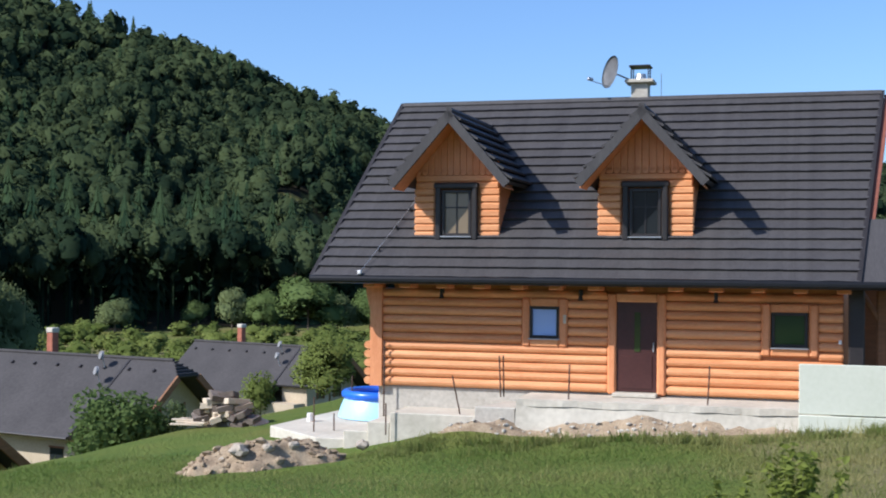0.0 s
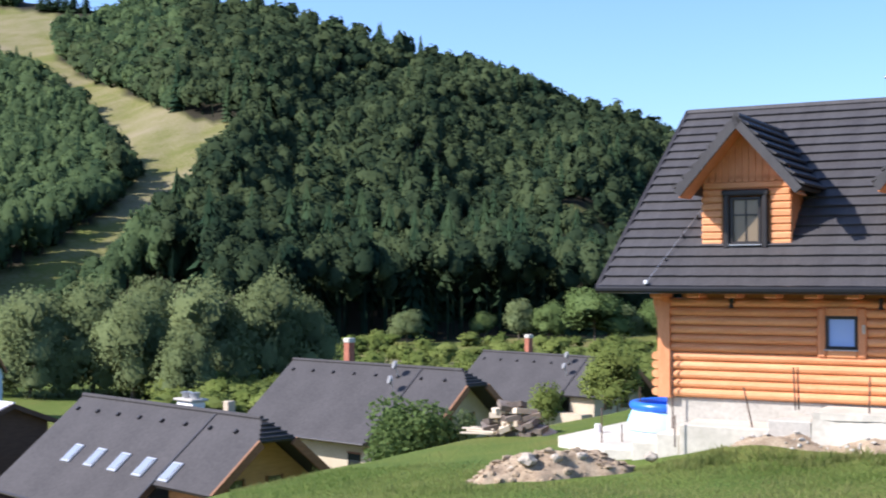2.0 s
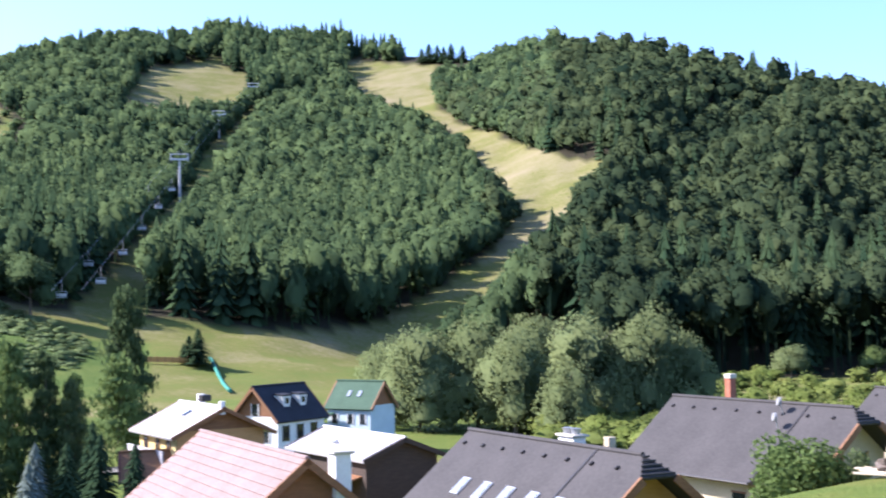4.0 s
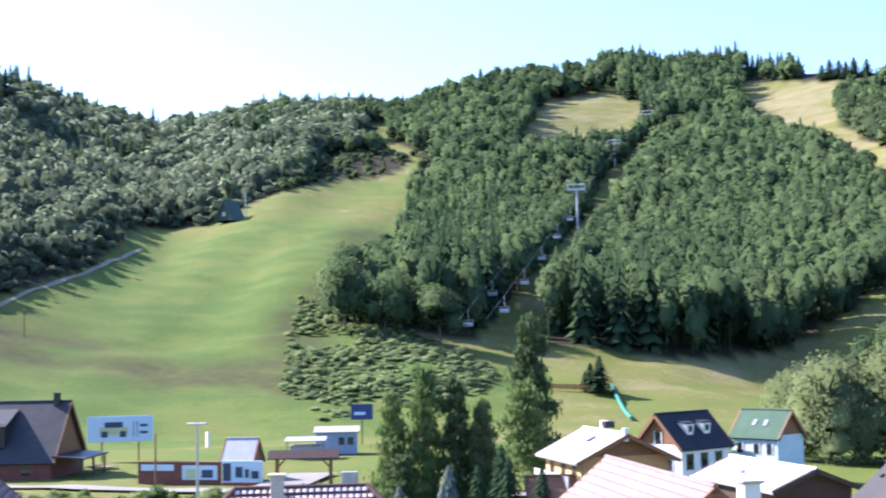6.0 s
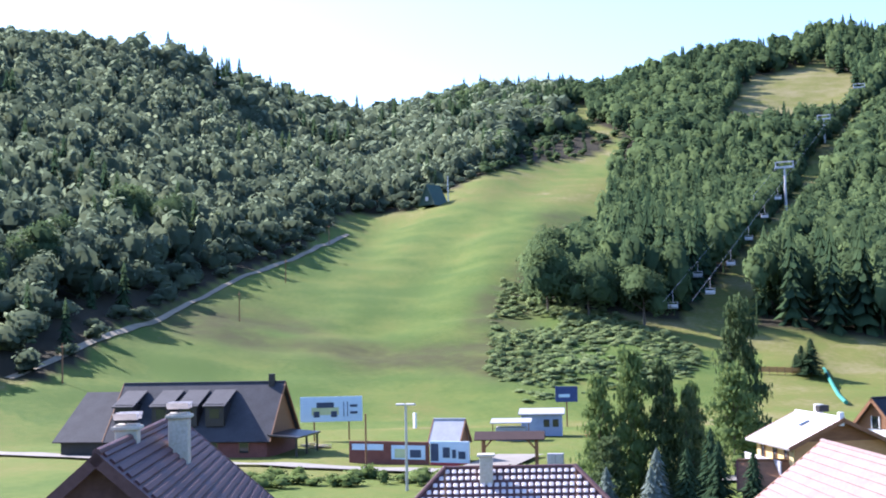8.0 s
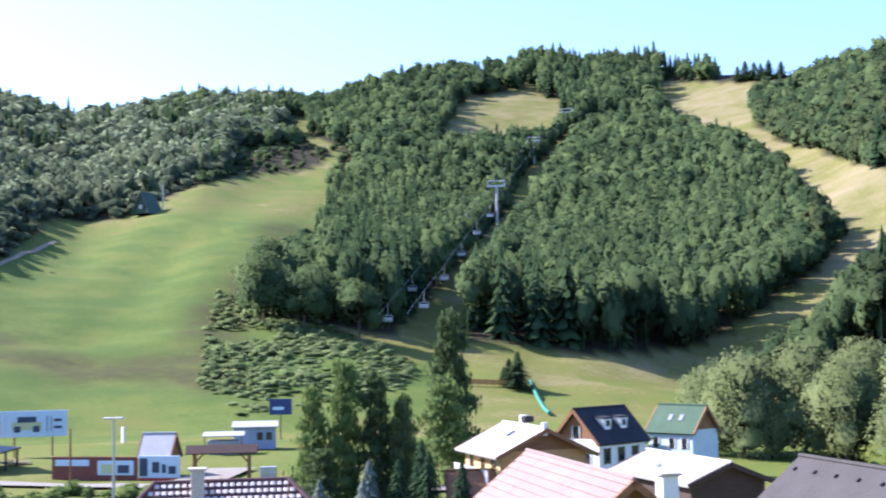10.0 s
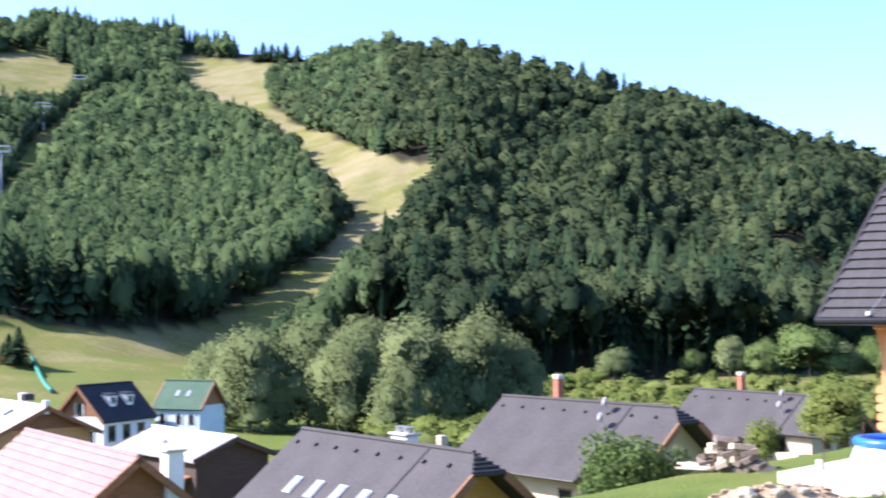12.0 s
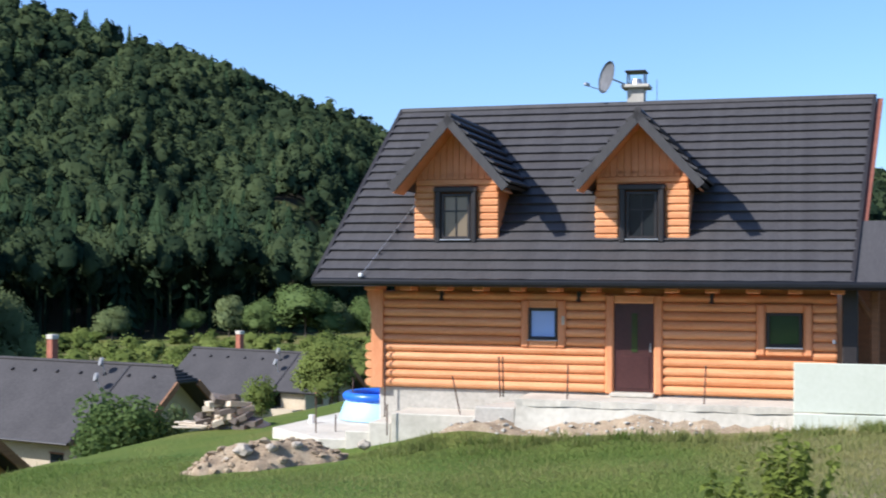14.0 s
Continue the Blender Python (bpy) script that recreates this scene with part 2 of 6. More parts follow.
def open_ground(x, y):
    got = np.zeros(np.shape(x), bool)
    for p in (PISTE, TOP, SLOPE, LIFT, PATCH, CLEARING, GLADE_LOW, GLADE_HIGH):
        got |= inside(p, x, y)
    return got


def mesh_from(name, verts, tris, material, tint=None, smooth=False, attribute="tint", sides=3, normals=None):
    me = bpy.data.meshes.new(name)
    me.vertices.add(len(verts)), me.loops.add(len(tris) * sides), me.polygons.add(len(tris))
    me.vertices.foreach_set("co", np.asarray(verts, np.float32).ravel())
    me.loops.foreach_set("vertex_index", np.asarray(tris, np.int32).ravel())
    me.polygons.foreach_set("loop_start", np.arange(0, len(tris) * sides, sides, dtype=np.int32))
    me.polygons.foreach_set("use_smooth", np.full(len(tris), smooth))
    if tint is not None:
        me.attributes.new(attribute, "FLOAT", "POINT").data.foreach_set("value", np.asarray(tint, np.float32))
    me.materials.append(material)
    me.update(), me.validate()
    if normals is not None:
        me.normals_split_custom_set_from_vertices(normals)
    return me


def crown_normals(v):
    """Leaves shade with the swell of the whole crown."""
    n = v - np.array([0, 0, 0.34]) + np.array([0, 0, 0.3]) + 0.10 * np.sin(v * 23 + 1.3) + 0.05 * np.sin(v[:, ::-1] * 41)
    return n / (np.linalg.norm(n, axis=1, keepdims=True) + 1e-9)


def soft_noise(x, y, size, seed=0):
    """Smooth value noise from -1 to 1 (arrays)."""
    out = 0
    for k in range(4):
        a = seed * 1.7 + k * 2.1
        u, v = (x * math.cos(a) + y * math.sin(a)) / size, (y * math.cos(a) - x * math.sin(a)) / size
        out = out + np.sin(u * 1.3 + 1.9 * np.sin(v * 0.7 + a)) * np.cos(v * 1.1 + a * 3 + 1.3 * np.sin(u * 0.6))
    return out / 2.4


# ---- the ground: one sheet from the feet to the horizon ----
bearings = np.concatenate([np.arange(-180, -30, 6.0), np.arange(-30, 85, 0.4), np.arange(85, 180, 6.0)])
rings = np.concatenate([[0.005, 1, 2, 4, 6], np.arange(8, 48, 0.7), np.geomspace(48, 1150, 150), [1250, 1400, 1700, 2200, 3000, 4200]])
ga, gr = np.meshgrid(np.radians(bearings), rings)
gx, gy = -np.sin(ga) * gr, np.cos(ga) * gr
gz = height(gx, gy) + 0.05 * soft_noise(gx, gy, 1.4) * (gr < 48) + 0.5 * soft_noise(gx, gy, 9, 3) * ease((gr - 170) / 60) + 0.12 * soft_noise(gx, gy, 4, 5) * ease((gr - 50) / 20)
nb, nr = len(bearings), len(rings)
idx = np.arange(nr * nb).reshape(nr, nb)
nxt = np.roll(idx, -1, axis=1)
quads = np.stack([idx[:-1], nxt[:-1], nxt[1:], idx[1:]], -1).reshape(-1, 4)
dry = np.full(gx.shape, 0.28)
bearing = np.degrees(np.arctan2(-gx, gy))
on_piste = inside(PISTE, gx, gy) | inside(TOP, gx, gy) | inside(CLEARING, gx, gy) | inside(GLADE_LOW, gx, gy) | inside(GLADE_HIGH, gx, gy)
dry = np.where(on_piste, 0.70 + 0.12 * soft_noise(gx, gy, 30, 2) + 0.1 * soft_noise(gx, gy, 8, 5) - 0.3 * ease((300 - gr) / 60), dry)
slope_dry = 0.12 + 0.11 * soft_noise(gx, gy, 34, 4) + 0.15 * soft_noise(gx, gy, 9, 6) + 0.16 * soft_noise(gx * 0.35 + gy * 0.9, gx * 0.9 - gy * 0.35, 3.5, 12) + 0.3 * ease((gr - 390) / 120)
dry = np.where(inside(SLOPE, gx, gy), slope_dry, dry)
lower = (gr > 170) & ~on_piste & ~inside(SLOPE, gx, gy)
dry = np.where(lower, 0.55 + 0.16 * soft_noise(gx, gy, 11, 21), dry)
dry = np.where((gr > 60) & (gr < 175), 0.34 + 0.22 * soft_noise(gx, gy, 14, 7), dry)
dry = np.where(gr < 48, 0.3 + 0.2 * soft_noise(gx, gy, 3.5, 9) + 0.1 * soft_noise(gx, gy, 1.2, 19) + 0.5 * ease((gx - 4.0) / 3), dry)
# rough unmown patches on the slope: a band low down, tufts to its left, and a rutted strip climbing beside the wood
lump = 0.55 + 0.45 * soft_noise(gx, gy, 6, 31) + 0.35 * soft_noise(gx, gy, 2.6, 33)
low_band = np.exp(-((gr - 243 - 10 * soft_noise(gx, gy, 25, 8)) / 15) ** 2) * ease((bearing - 52.5) / 2) * ease((62.5 - bearing) / 3)
left_band = 0.8 * np.exp(-((gr - 268 - 12 * soft_noise(gx, gy, 30, 18)) / 20) ** 2) * ease((bearing - 60) / 3)
rut_line = 52.6 - 0.022 * (gr - 300) * (gr > 300) + 0.8 * np.sin(gr * 0.03)
ruts = ease((2.2 - np.abs(bearing - rut_line)) / 1.4) * ease((gr - 205) / 30) * ease((470 - gr) / 60)
rough = np.clip(0.25 + 1.1 * lump, 0.0, 1.2) * np.clip(low_band + left_band + 0.8 * ruts, 0, 1) * inside(SLOPE, gx, gy)
rough = np.clip(1.25 * rough, 0, 1)
wooded = ((bearing < 27) & (gr > 246 + 2.2 * (21 - np.clip(bearing, -14, 21)))) | ((bearing > 24) & (bearing < 53) & (gr > 284)) | ((bearing >= 53) & (gr > 300)) | ((bearing > 62) & (gr > 205))
litter = (wooded & ~open_ground(gx, gy) & (gr < 1100)).astype(float)


def grass_material():
    m = bpy.data.materials.new("grass")
    m.use_nodes = True
    n, ln = m.node_tree.nodes, m.node_tree.links
    p = n["Principled BSDF"]
    p.inputs["Roughness"].default_value, p.inputs["Specular IOR Level"].default_value = 0.95, 0.1
    at, geo = n.new("ShaderNodeAttribute"), n.new("ShaderNodeNewGeometry")
    at.attribute_name = "dry"
    a, b, c = (n.new("ShaderNodeTexNoise") for _ in range(3))
    for t, s in ((a, 0.09), (b, 0.9), (c, 9.0)):
        t.inputs["Scale"].default_value, t.inputs["Detail"].default_value = s, 6
        ln.new(geo.outputs["Position"], t.inputs["Vector"])
    last = at.outputs["Fac"]
    for t, w in ((a, 0.7), (b, 0.6), (c, 0.3)):
        s = n.new("ShaderNodeMath")
        s.operation = "MULTIPLY_ADD"
        s.inputs[1].default_value = w
        ln.new(t.outputs[0], s.inputs[0]), ln.new(last, s.inputs[2])
        last = s.outputs[0]
    sub = n.new("ShaderNodeMath")
    sub.operation = "SUBTRACT"
    sub.inputs[1].default_value = 0.80
    ln.new(last, sub.inputs[0])
    ramp = n.new("ShaderNodeValToRGB")
    e = ramp.color_ramp.elements
    e[0].position, e[0].color = 0.0, (0.068, 0.110, 0.021, 1)
    e[1].position, e[1].color = 1.0, (0.235, 0.198, 0.115, 1)
    for pos, col in ((0.3, (0.105, 0.137, 0.029, 1)), (0.55, (0.135, 0.138, 0.036, 1)), (0.8, (0.20, 0.178, 0.082, 1))):
        k = e.new(pos)
        k.color = col
    ln.new(sub.outputs[0], ramp.inputs[0])
    rg, mix = n.new("ShaderNodeAttribute"), n.new("ShaderNodeMix")
    rg.attribute_name, mix.data_type = "rough", "RGBA"
    mix.inputs["B"].default_value = (0.062, 0.062, 0.023, 1)
    tuft, amount, patchy = n.new("ShaderNodeTexNoise"), n.new("ShaderNodeMapRange"), n.new("ShaderNodeMath")
    tuft.inputs["Scale"].default_value, tuft.inputs["Detail"].default_value = 0.35, 5
    amount.inputs["From Min"].default_value, amount.inputs["From Max"].default_value, amount.inputs["To Min"].default_value = 0.32, 0.56, 0.6
    patchy.operation = "MULTIPLY"
    ln.new(geo.outputs["Position"], tuft.inputs["Vector"]), ln.new(tuft.outputs[0], amount.inputs["Value"])
    ln.new(amount.outputs[0], patchy.inputs[0]), ln.new(rg.outputs["Fac"], patchy.inputs[1])
    ln.new(patchy.outputs[0], mix.inputs["Factor"]), ln.new(ramp.outputs[0], mix.inputs["A"])
    lt, under = n.new("ShaderNodeAttribute"), n.new("ShaderNodeMix")
    lt.attribute_name, under.data_type = "litter", "RGBA"
    under.inputs["B"].default_value = (0.034, 0.03, 0.018, 1)
    ln.new(lt.outputs["Fac"], under.inputs["Factor"]), ln.new(mix.outputs["Result"], under.inputs["A"])
    ln.new(under.outputs["Result"], p.inputs["Base Color"])
    bp = n.new("ShaderNodeBump")
    bp.inputs["Strength"].default_value, bp.inputs["Distance"].default_value = 0.9, 0.12
    ln.new(c.outputs[0], bp.inputs["Height"]), ln.new(bp.outputs[0], p.inputs["Normal"])
    return m


GRASS = grass_material()
ground = new("ground", mesh_from("ground", np.stack([gx, gy, gz], -1).reshape(-1, 3), quads, GRASS, dry.ravel(), True, "dry", 4))
ground.data.attributes.new("rough", "FLOAT", "POINT").data.foreach_set("value", rough.ravel().astype(np.float32))
ground.data.attributes.new("litter", "FLOAT", "POINT").data.foreach_set("value", litter.ravel().astype(np.float32))
tagged(ground, "rough green and sun-dried grass over a valley and hillsides", "ground", kind="structure")


# ---- trees ----
def icosphere(level):
    bm = bmesh.new()
    bmesh.ops.create_icosphere(bm, subdivisions=level, radius=1.0)
    v = np.array([p.co[:] for p in bm.verts])
    f = np.array([[q.index for q in t.verts] for t in bm.faces])
    bm.free()
    return v, f


ICO = {k: icosphere(k) for k in (1, 2, 3)}


def leaf_tris(points, outward, size, rng, droop=0.0, flat=0.92):
    """A bent leaf spray, two triangles, at every point, more or less along the surface."""
    n = len(points)
    u = rng.normal(size=(n, 3))
    u -= flat * (u * outward).sum(1, keepdims=True) * outward
    u[:, 2] -= droop
    u /= np.linalg.norm(u, axis=1, keepdims=True)
    w = np.cross(u, outward + 0.5 * rng.normal(size=(n, 3)))
    w /= np.linalg.norm(w, axis=1, keepdims=True) + 1e-9
    s = size * rng.uniform(0.6, 1.4, (n, 1))
    v = np.concatenate([points - u * s, points + w * s * 0.55 + outward * s * 0.15, points + u * s, points - w * s * 0.55 + outward * s * 0.1])
    i = np.arange(n)
    return v, np.concatenate([np.stack([i, i + n, i + 2 * n], -1), np.stack([i, i + 2 * n, i + 3 * n], -1)])


def join(pieces):
    vs, fs, k = [], [], 0
    for v, f in pieces:
        vs.append(v), fs.append(f + k)
        k += len(v)
    return np.concatenate(vs), np.concatenate(fs)


def broad_crown(rng, lobes, leaves, level, leaf, squat=1.0, core=0.8, droop=0.0, flat=0.92):
    """A crown about 1 wide and 1 high on the ground plane: lumps with ragged sprays over them."""
    pieces = []
    for k in range(lobes):
        a, h = rng.uniform(0, 6.28), (k + 0.5) / lobes
        out = (0.30 if lobes < 6 else 0.36) * rng.uniform(0.5, 1.0) * (1 - 0.55 * h) * (lobes > 1)
        c = np.array([math.cos(a) * out, math.sin(a) * out, 0.30 + 0.48 * h])
        rad = np.array([0.30, 0.30, 0.27 * squat]) * rng.uniform(0.8, 1.15) * (1.0 if lobes < 6 else 0.72)
        if lobes == 1:
            c = np.array([0, 0, 0.55])
            rad = np.array([0.43, 0.43, 0.45])
        v, f = ICO[level]
        ph = rng.uniform(0, 6.28, 6)
        bump = 1 + 0.16 * np.sin(v[:, 0] * 5 + ph[0]) * np.sin(v[:, 1] * 5 + ph[1]) + 0.14 * np.sin(v[:, 2] * 7 + ph[2] + v[:, 0] * 4) + 0.10 * np.sin(v[:, 1] * 11 + ph[3]) * np.sin(v[:, 0] * 10 + ph[4])
        pieces.append((c + v * rad * bump[:, None] * core, f))
        m = leaves // lobes
        d = rng.normal(size=(m, 3))
        d /= np.linalg.norm(d, axis=1, keepdims=True)
        shell = c + d * rad * rng.uniform(0.78, 1.12, (m, 1))
        pieces.append(leaf_tris(shell, d, leaf, rng, droop, flat))
    return join(pieces)


def spruce_crown(rng, tiers, per, width=0.24):
    """A spire 1 high: drooping boughs in tiers round a core."""
    v, f = [], []
    for k in range(tiers):
        h = 0.10 + 0.88 * k / tiers
        rad = width * (1 - h) ** 0.8 * rng.uniform(0.85, 1.15) + 0.012
        a0 = rng.uniform(0, 6.28)
        for j in range(per):
            a = a0 + 6.283 * j / per + rng.uniform(-0.2, 0.2)
            s = rad * rng.uniform(0.75, 1.2)
            w = 2.6 / per
            b = len(v)
            top = h + 1.3 / tiers
            v += [(0, 0, top), (math.cos(a - w) * s * 0.7, math.sin(a - w) * s * 0.7, h - 0.01), (math.cos(a) * s, math.sin(a) * s, h - 0.035), (math.cos(a + w) * s * 0.7, math.sin(a + w) * s * 0.7, h - 0.01)]
            f += [(b, b + 1, b + 2), (b, b + 2, b + 3)]
    return np.array(v), np.array(f)


def scatter(name, templates, spots, material, label, group=""):
    """One mesh of many trees at spots of x, y, height, width."""
    rng = np.random.default_rng(len(spots))
    vs, fs, ts, ns, k = [], [], [], [], 0
    bulge = [crown_normals(v) for v, f in templates]
    z = height(spots[:, 0], spots[:, 1])
    for (x, y, h, w), g in zip(spots, z):
        pick = rng.integers(len(templates))
        v, f = templates[pick]
        q = bulge[pick]
        a = rng.uniform(0, 6.28)
        c, s = math.cos(a), math.sin(a)
        deep = min(h, {"hill_forest": 1.2, "middle_forest": 1.75}.get(name, 1.6) * w)
        p = np.stack([(v[:, 0] * c - v[:, 1] * s) * w + x, (v[:, 0] * s + v[:, 1] * c) * w + y, v[:, 2] * deep * 1.1 + g + h - 1.12 * deep], -1)
        vs.append(p), fs.append(f + k), ts.append(np.full(len(v), rng.uniform(0, 1)))
        ns.append(np.stack([q[:, 0] * c - q[:, 1] * s, q[:, 0] * s + q[:, 1] * c, q[:, 2]], -1))
        k += len(v)
        if h > deep * 1.1:
            stem = np.array([[x + 0.25, y, g - 0.3], [x - 0.15, y + 0.2, g - 0.3], [x - 0.15, y - 0.2, g - 0.3], [x, y, g + h - 0.5 * deep]])
            vs.append(stem), fs.append(np.array([[0, 1, 3], [1, 2, 3], [2, 0, 3]]) + k), ts.append(np.zeros(4)), ns.append(np.array([[1, 0, 0], [-0.6, 0.8, 0], [-0.6, -0.8, 0], [0, 0, 1.0]]))
            k += 4
    ob = new(name, mesh_from(name, np.concatenate(vs), np.concatenate(fs), material, np.concatenate(ts), True, normals=np.concatenate(ns)))
    return tagged(ob, label, "forest", kind="stuff")


def woods(rng, count, a0, a1, r0, r1, gap):
    """Well spread spots in a sector, clear of the pastures."""
    a = np.radians(rng.uniform(a0, a1, count))
    r = np.sqrt(rng.uniform(r0 * r0, r1 * r1, count))
    x, y = -np.sin(a) * r, np.cos(a) * r
    ok = ~open_ground(x, y)
    x, y = x[ok], y[ok]
    cells, keep = {}, []
    for i in range(len(x)):
        c = (int(x[i] // gap), int(y[i] // gap))
        near = [j for dx in (-1, 0, 1) for dy in (-1, 0, 1) for j in cells.get((c[0] + dx, c[1] + dy), ())]
        if all((x[i] - x[j]) ** 2 + (y[i] - y[j]) ** 2 > gap * gap for j in near):
            cells.setdefault(c, []).append(i)
            keep.append(i)
    return x[keep], y[keep]


rng = np.random.default_rng(7)
BROAD_NEAR = [broad_crown(rng, 5, 210, 1, 0.072, core=0.84, flat=0.6) for _ in range(10)]
BROAD_MID = [broad_crown(rng, 3, 84, 1, 0.105, core=0.86, flat=0.8) for _ in range(14)]
BROAD_FAR = [broad_crown(rng, 3, 60, 1, 0.13, core=0.86) for _ in range(8)]
SPRUCE = [spruce_crown(rng, 10, 7) for _ in range(5)]
leafy, dark_spires = {}, []
# sector: bearings, distances, spacing, share of conifers, tree height
SECTORS = (("hill_forest", -14, 23, 246, 285, 4.1, 0.12, 20), ("hill_forest", -14, 25, 285, 318, 4.4, 0.2, 19), ("hill_forest", -23, 27, 318, 560, 5.2, 0.1, 13.5), ("hill_forest", -23, 30, 560, 705, 7.4, 0.06, 13),
           ("middle_forest", 24, 52, 288, 540, 4.1, 0.1, 11), ("upper_forest", 24, 54, 540, 800, 6.6, 0.12, 13), ("upper_forest", 31, 56, 800, 1030, 7.4, 0.3, 14),
           ("valley_forest", 53, 84, 300, 640, 5.6, 0.06, 12), ("valley_forest", 50, 70, 640, 940, 9.5, 0.3, 15), ("valley_forest", 62, 86, 205, 300, 6.2, 0.1, 10))
for nm, a0, a1, r0, r1, gap, share, tall in SECTORS:
    x, y = woods(rng, int(2.4 * (a1 - a0) * 0.01745 * (r1 * r1 - r0 * r0) / (gap * gap)), a0, a1, r0, r1, gap)
    far_r, turn = np.hypot(x, y), np.degrees(np.arctan2(-x, y))
    edge = (nm != "hill_forest") | (far_r > 246 + 2.2 * (21 - turn))
    x, y, far_r, turn = x[edge], y[edge], far_r[edge], turn[edge]
    clump = soft_noise(x, y, 45, 11)
    # spruces gather on the knoll's left flank and beside the top pasture
    spruce_share = share * (1 + 1.6 * clump) + 0.34 * ease((turn - 42) / 4) * ease((500 - far_r) / 60) * (nm == "middle_forest")
    grove = (turn > 33.3) & (turn < 39.6) & (far_r > 770)
    con = rng.uniform(0, 1, len(x)) < np.where(grove, 0.4, spruce_share)
    h = tall * rng.uniform(0.85, 1.13, len(x)) * (1 + 0.14 * soft_noise(x, y, 28, 13)) * np.where(grove, 1.35, 1.0)
    for reach, most in ((13, 0.65), (6, 0.32)):
        h = np.where(inside(SLOPE, x + reach * 0.94, y + reach * 0.34), tall * most * rng.uniform(0.6, 1.2, len(x)), h)
    for reach, most in ((34, 0.75), (24, 0.55), (14, 0.36), (6, 0.22)):
        k = 1 + reach / far_r
        below = inside(PISTE, x * k, y * k) | inside(TOP, x * k, y * k) | inside(PATCH, x * k, y * k) | inside(GLADE_LOW, x * k, y * k) | inside(CLEARING, x * k, y * k)
        h = np.where(below & ~grove, np.minimum(h, tall * most * rng.uniform(0.7, 1.15, len(x))), h)
    if nm == "middle_forest":
        h = h * (1 + 0.5 * ease((400 - far_r) / 90))
        h = h * np.where((turn > 48.5) & (far_r < 400), 0.65, 1.0)
        con &= ~((turn > 48) & (far_r < 400))
    # young growth below the small upper pasture leaves it in view
    h = np.where((turn > 47) & (turn < 52.8) & (far_r > 545) & (far_r < 700), np.minimum(h, rng.uniform(2.0, 5.0, len(x))), h)
    w = np.minimum(gap * rng.uniform(1.4, 2.2, len(x)), 1.2 * h + 2.0)
    near = far_r < np.where(nm == "middle_forest", 330, 306)
    for part_of, pick in ((BROAD_NEAR, near), (BROAD_MID, ~near & (far_r < 545)), (BROAD_FAR, ~near & (far_r >= 545))):
        if (pick & ~con).any():
            leafy.setdefault((nm, id(part_of)), (part_of, []))[1].append(np.stack([x, y, h, w], -1)[pick & ~con])
    dark_spires.append(np.stack([x, y, h * 1.2, h * 1.1], -1)[con])
# leaf colour carries shade on the hill forest, haze on the valley forest
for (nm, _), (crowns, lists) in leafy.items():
    scatter(nm, crowns, np.concatenate(lists), {"hill_forest": SHADED_BROADLEAF, "valley_forest": HAZY_BROADLEAF}.get(nm, BROADLEAF), "dense green broadleaf forest covering the hillside")
scatter("spruce_forest", SPRUCE, np.concatenate(dark_spires), CONIFER, "dark spruces standing among the hillside forest")


# ---- log house ----
HOUSE = pose(-1.25, 31.10, -2.90, 0, 0, -16.44)
LOG_H = 0.213
EAVE_Y, EAVE_Z, RIDGE_Y, RIDGE_Z = -1.0, 2.60, 4.0, 7.24
ROOF_X0, ROOF_X1 = -1.62, 10.72
TOP_X0, TOP_X1 = -1.04, 11.38
WALL_X1, WALL_Y1 = 10.45, 8.0
PITCH = math.atan2(RIDGE_Z - EAVE_Z, RIDGE_Y - EAVE_Y)
house = thing("log_house", HOUSE, "two-storey honey-coloured log house with dark shingle roof", "house")


def roof_z(y):
    return EAVE_Z + (y - EAVE_Y) * math.tan(PITCH) if y < RIDGE_Y else EAVE_Z + (2 * RIDGE_Y - EAVE_Y - y) * math.tan(PITCH)


def log_run(x0, x1, z, y=0.0, r=0.118, sag=0.0):
    """One rounded log with chamfered ends along x."""
    bm = bmesh.new()
    sides = 12
    rows = []
    for x, k in ((x0, 0.86), (x0 + 0.04, 1.0), (x1 - 0.04, 1.0), (x1, 0.86)):
        rows.append([bm.verts.new((x, y + 0.11 - math.cos(6.283 * i / sides) * r * k, z + math.sin(6.283 * i / sides) * r * 0.93 * k)) for i in range(sides)])
    for p, q in zip(rows, rows[1:]):
        for i in range(sides):
            bm.faces.new((p[i], p[(i + 1) % sides], q[(i + 1) % sides], q[i]))
    bm.faces.new(rows[0][::-1]), bm.faces.new(rows[-1])
    bmesh.ops.recalc_face_normals(bm, faces=bm.faces)
    return bm


OPENINGS = ((3.25, 4.33, 1.02, 2.16), (5.27, 6.60, -0.1, 2.3), (8.70, 9.93, 0.95, 2.12))
front = part("wall", box((WALL_X1 - 0.1, 0.16, 2.5), (WALL_X1 / 2, 0.22, 1.25)), LOG, house)
for k in range(11):
    z = LOG_H * (k + 0.5)
    cuts, x = [], -0.22
    for x0, x1, z0, z1 in OPENINGS:
        if z0 < z < z1:
            cuts.append((x, x0))
            x = x1
    cuts.append((x, WALL_X1))
    for a, b in cuts:
        part("log", log_run(a, b, z), LOG, front)
for k in range(11):
    bm = box((0.2, WALL_Y1 - 0.4, LOG_H * 0.94), (-0.12, WALL_Y1 / 2 + 0.2, LOG_H * (k + 0.5)), 0.05)
    part("end_log", bm, LOG, house)
part("side_wall", box((0.2, WALL_Y1, 2.5), (WALL_X1 + 0.36, WALL_Y1 / 2 + 0.2, 1.25), 0.0, (0, 0, -6.5)), LOG, house)
part("rear_wall", box((WALL_X1, 0.2, 2.5), (WALL_X1 / 2, WALL_Y1, 1.25)), LOG, house)
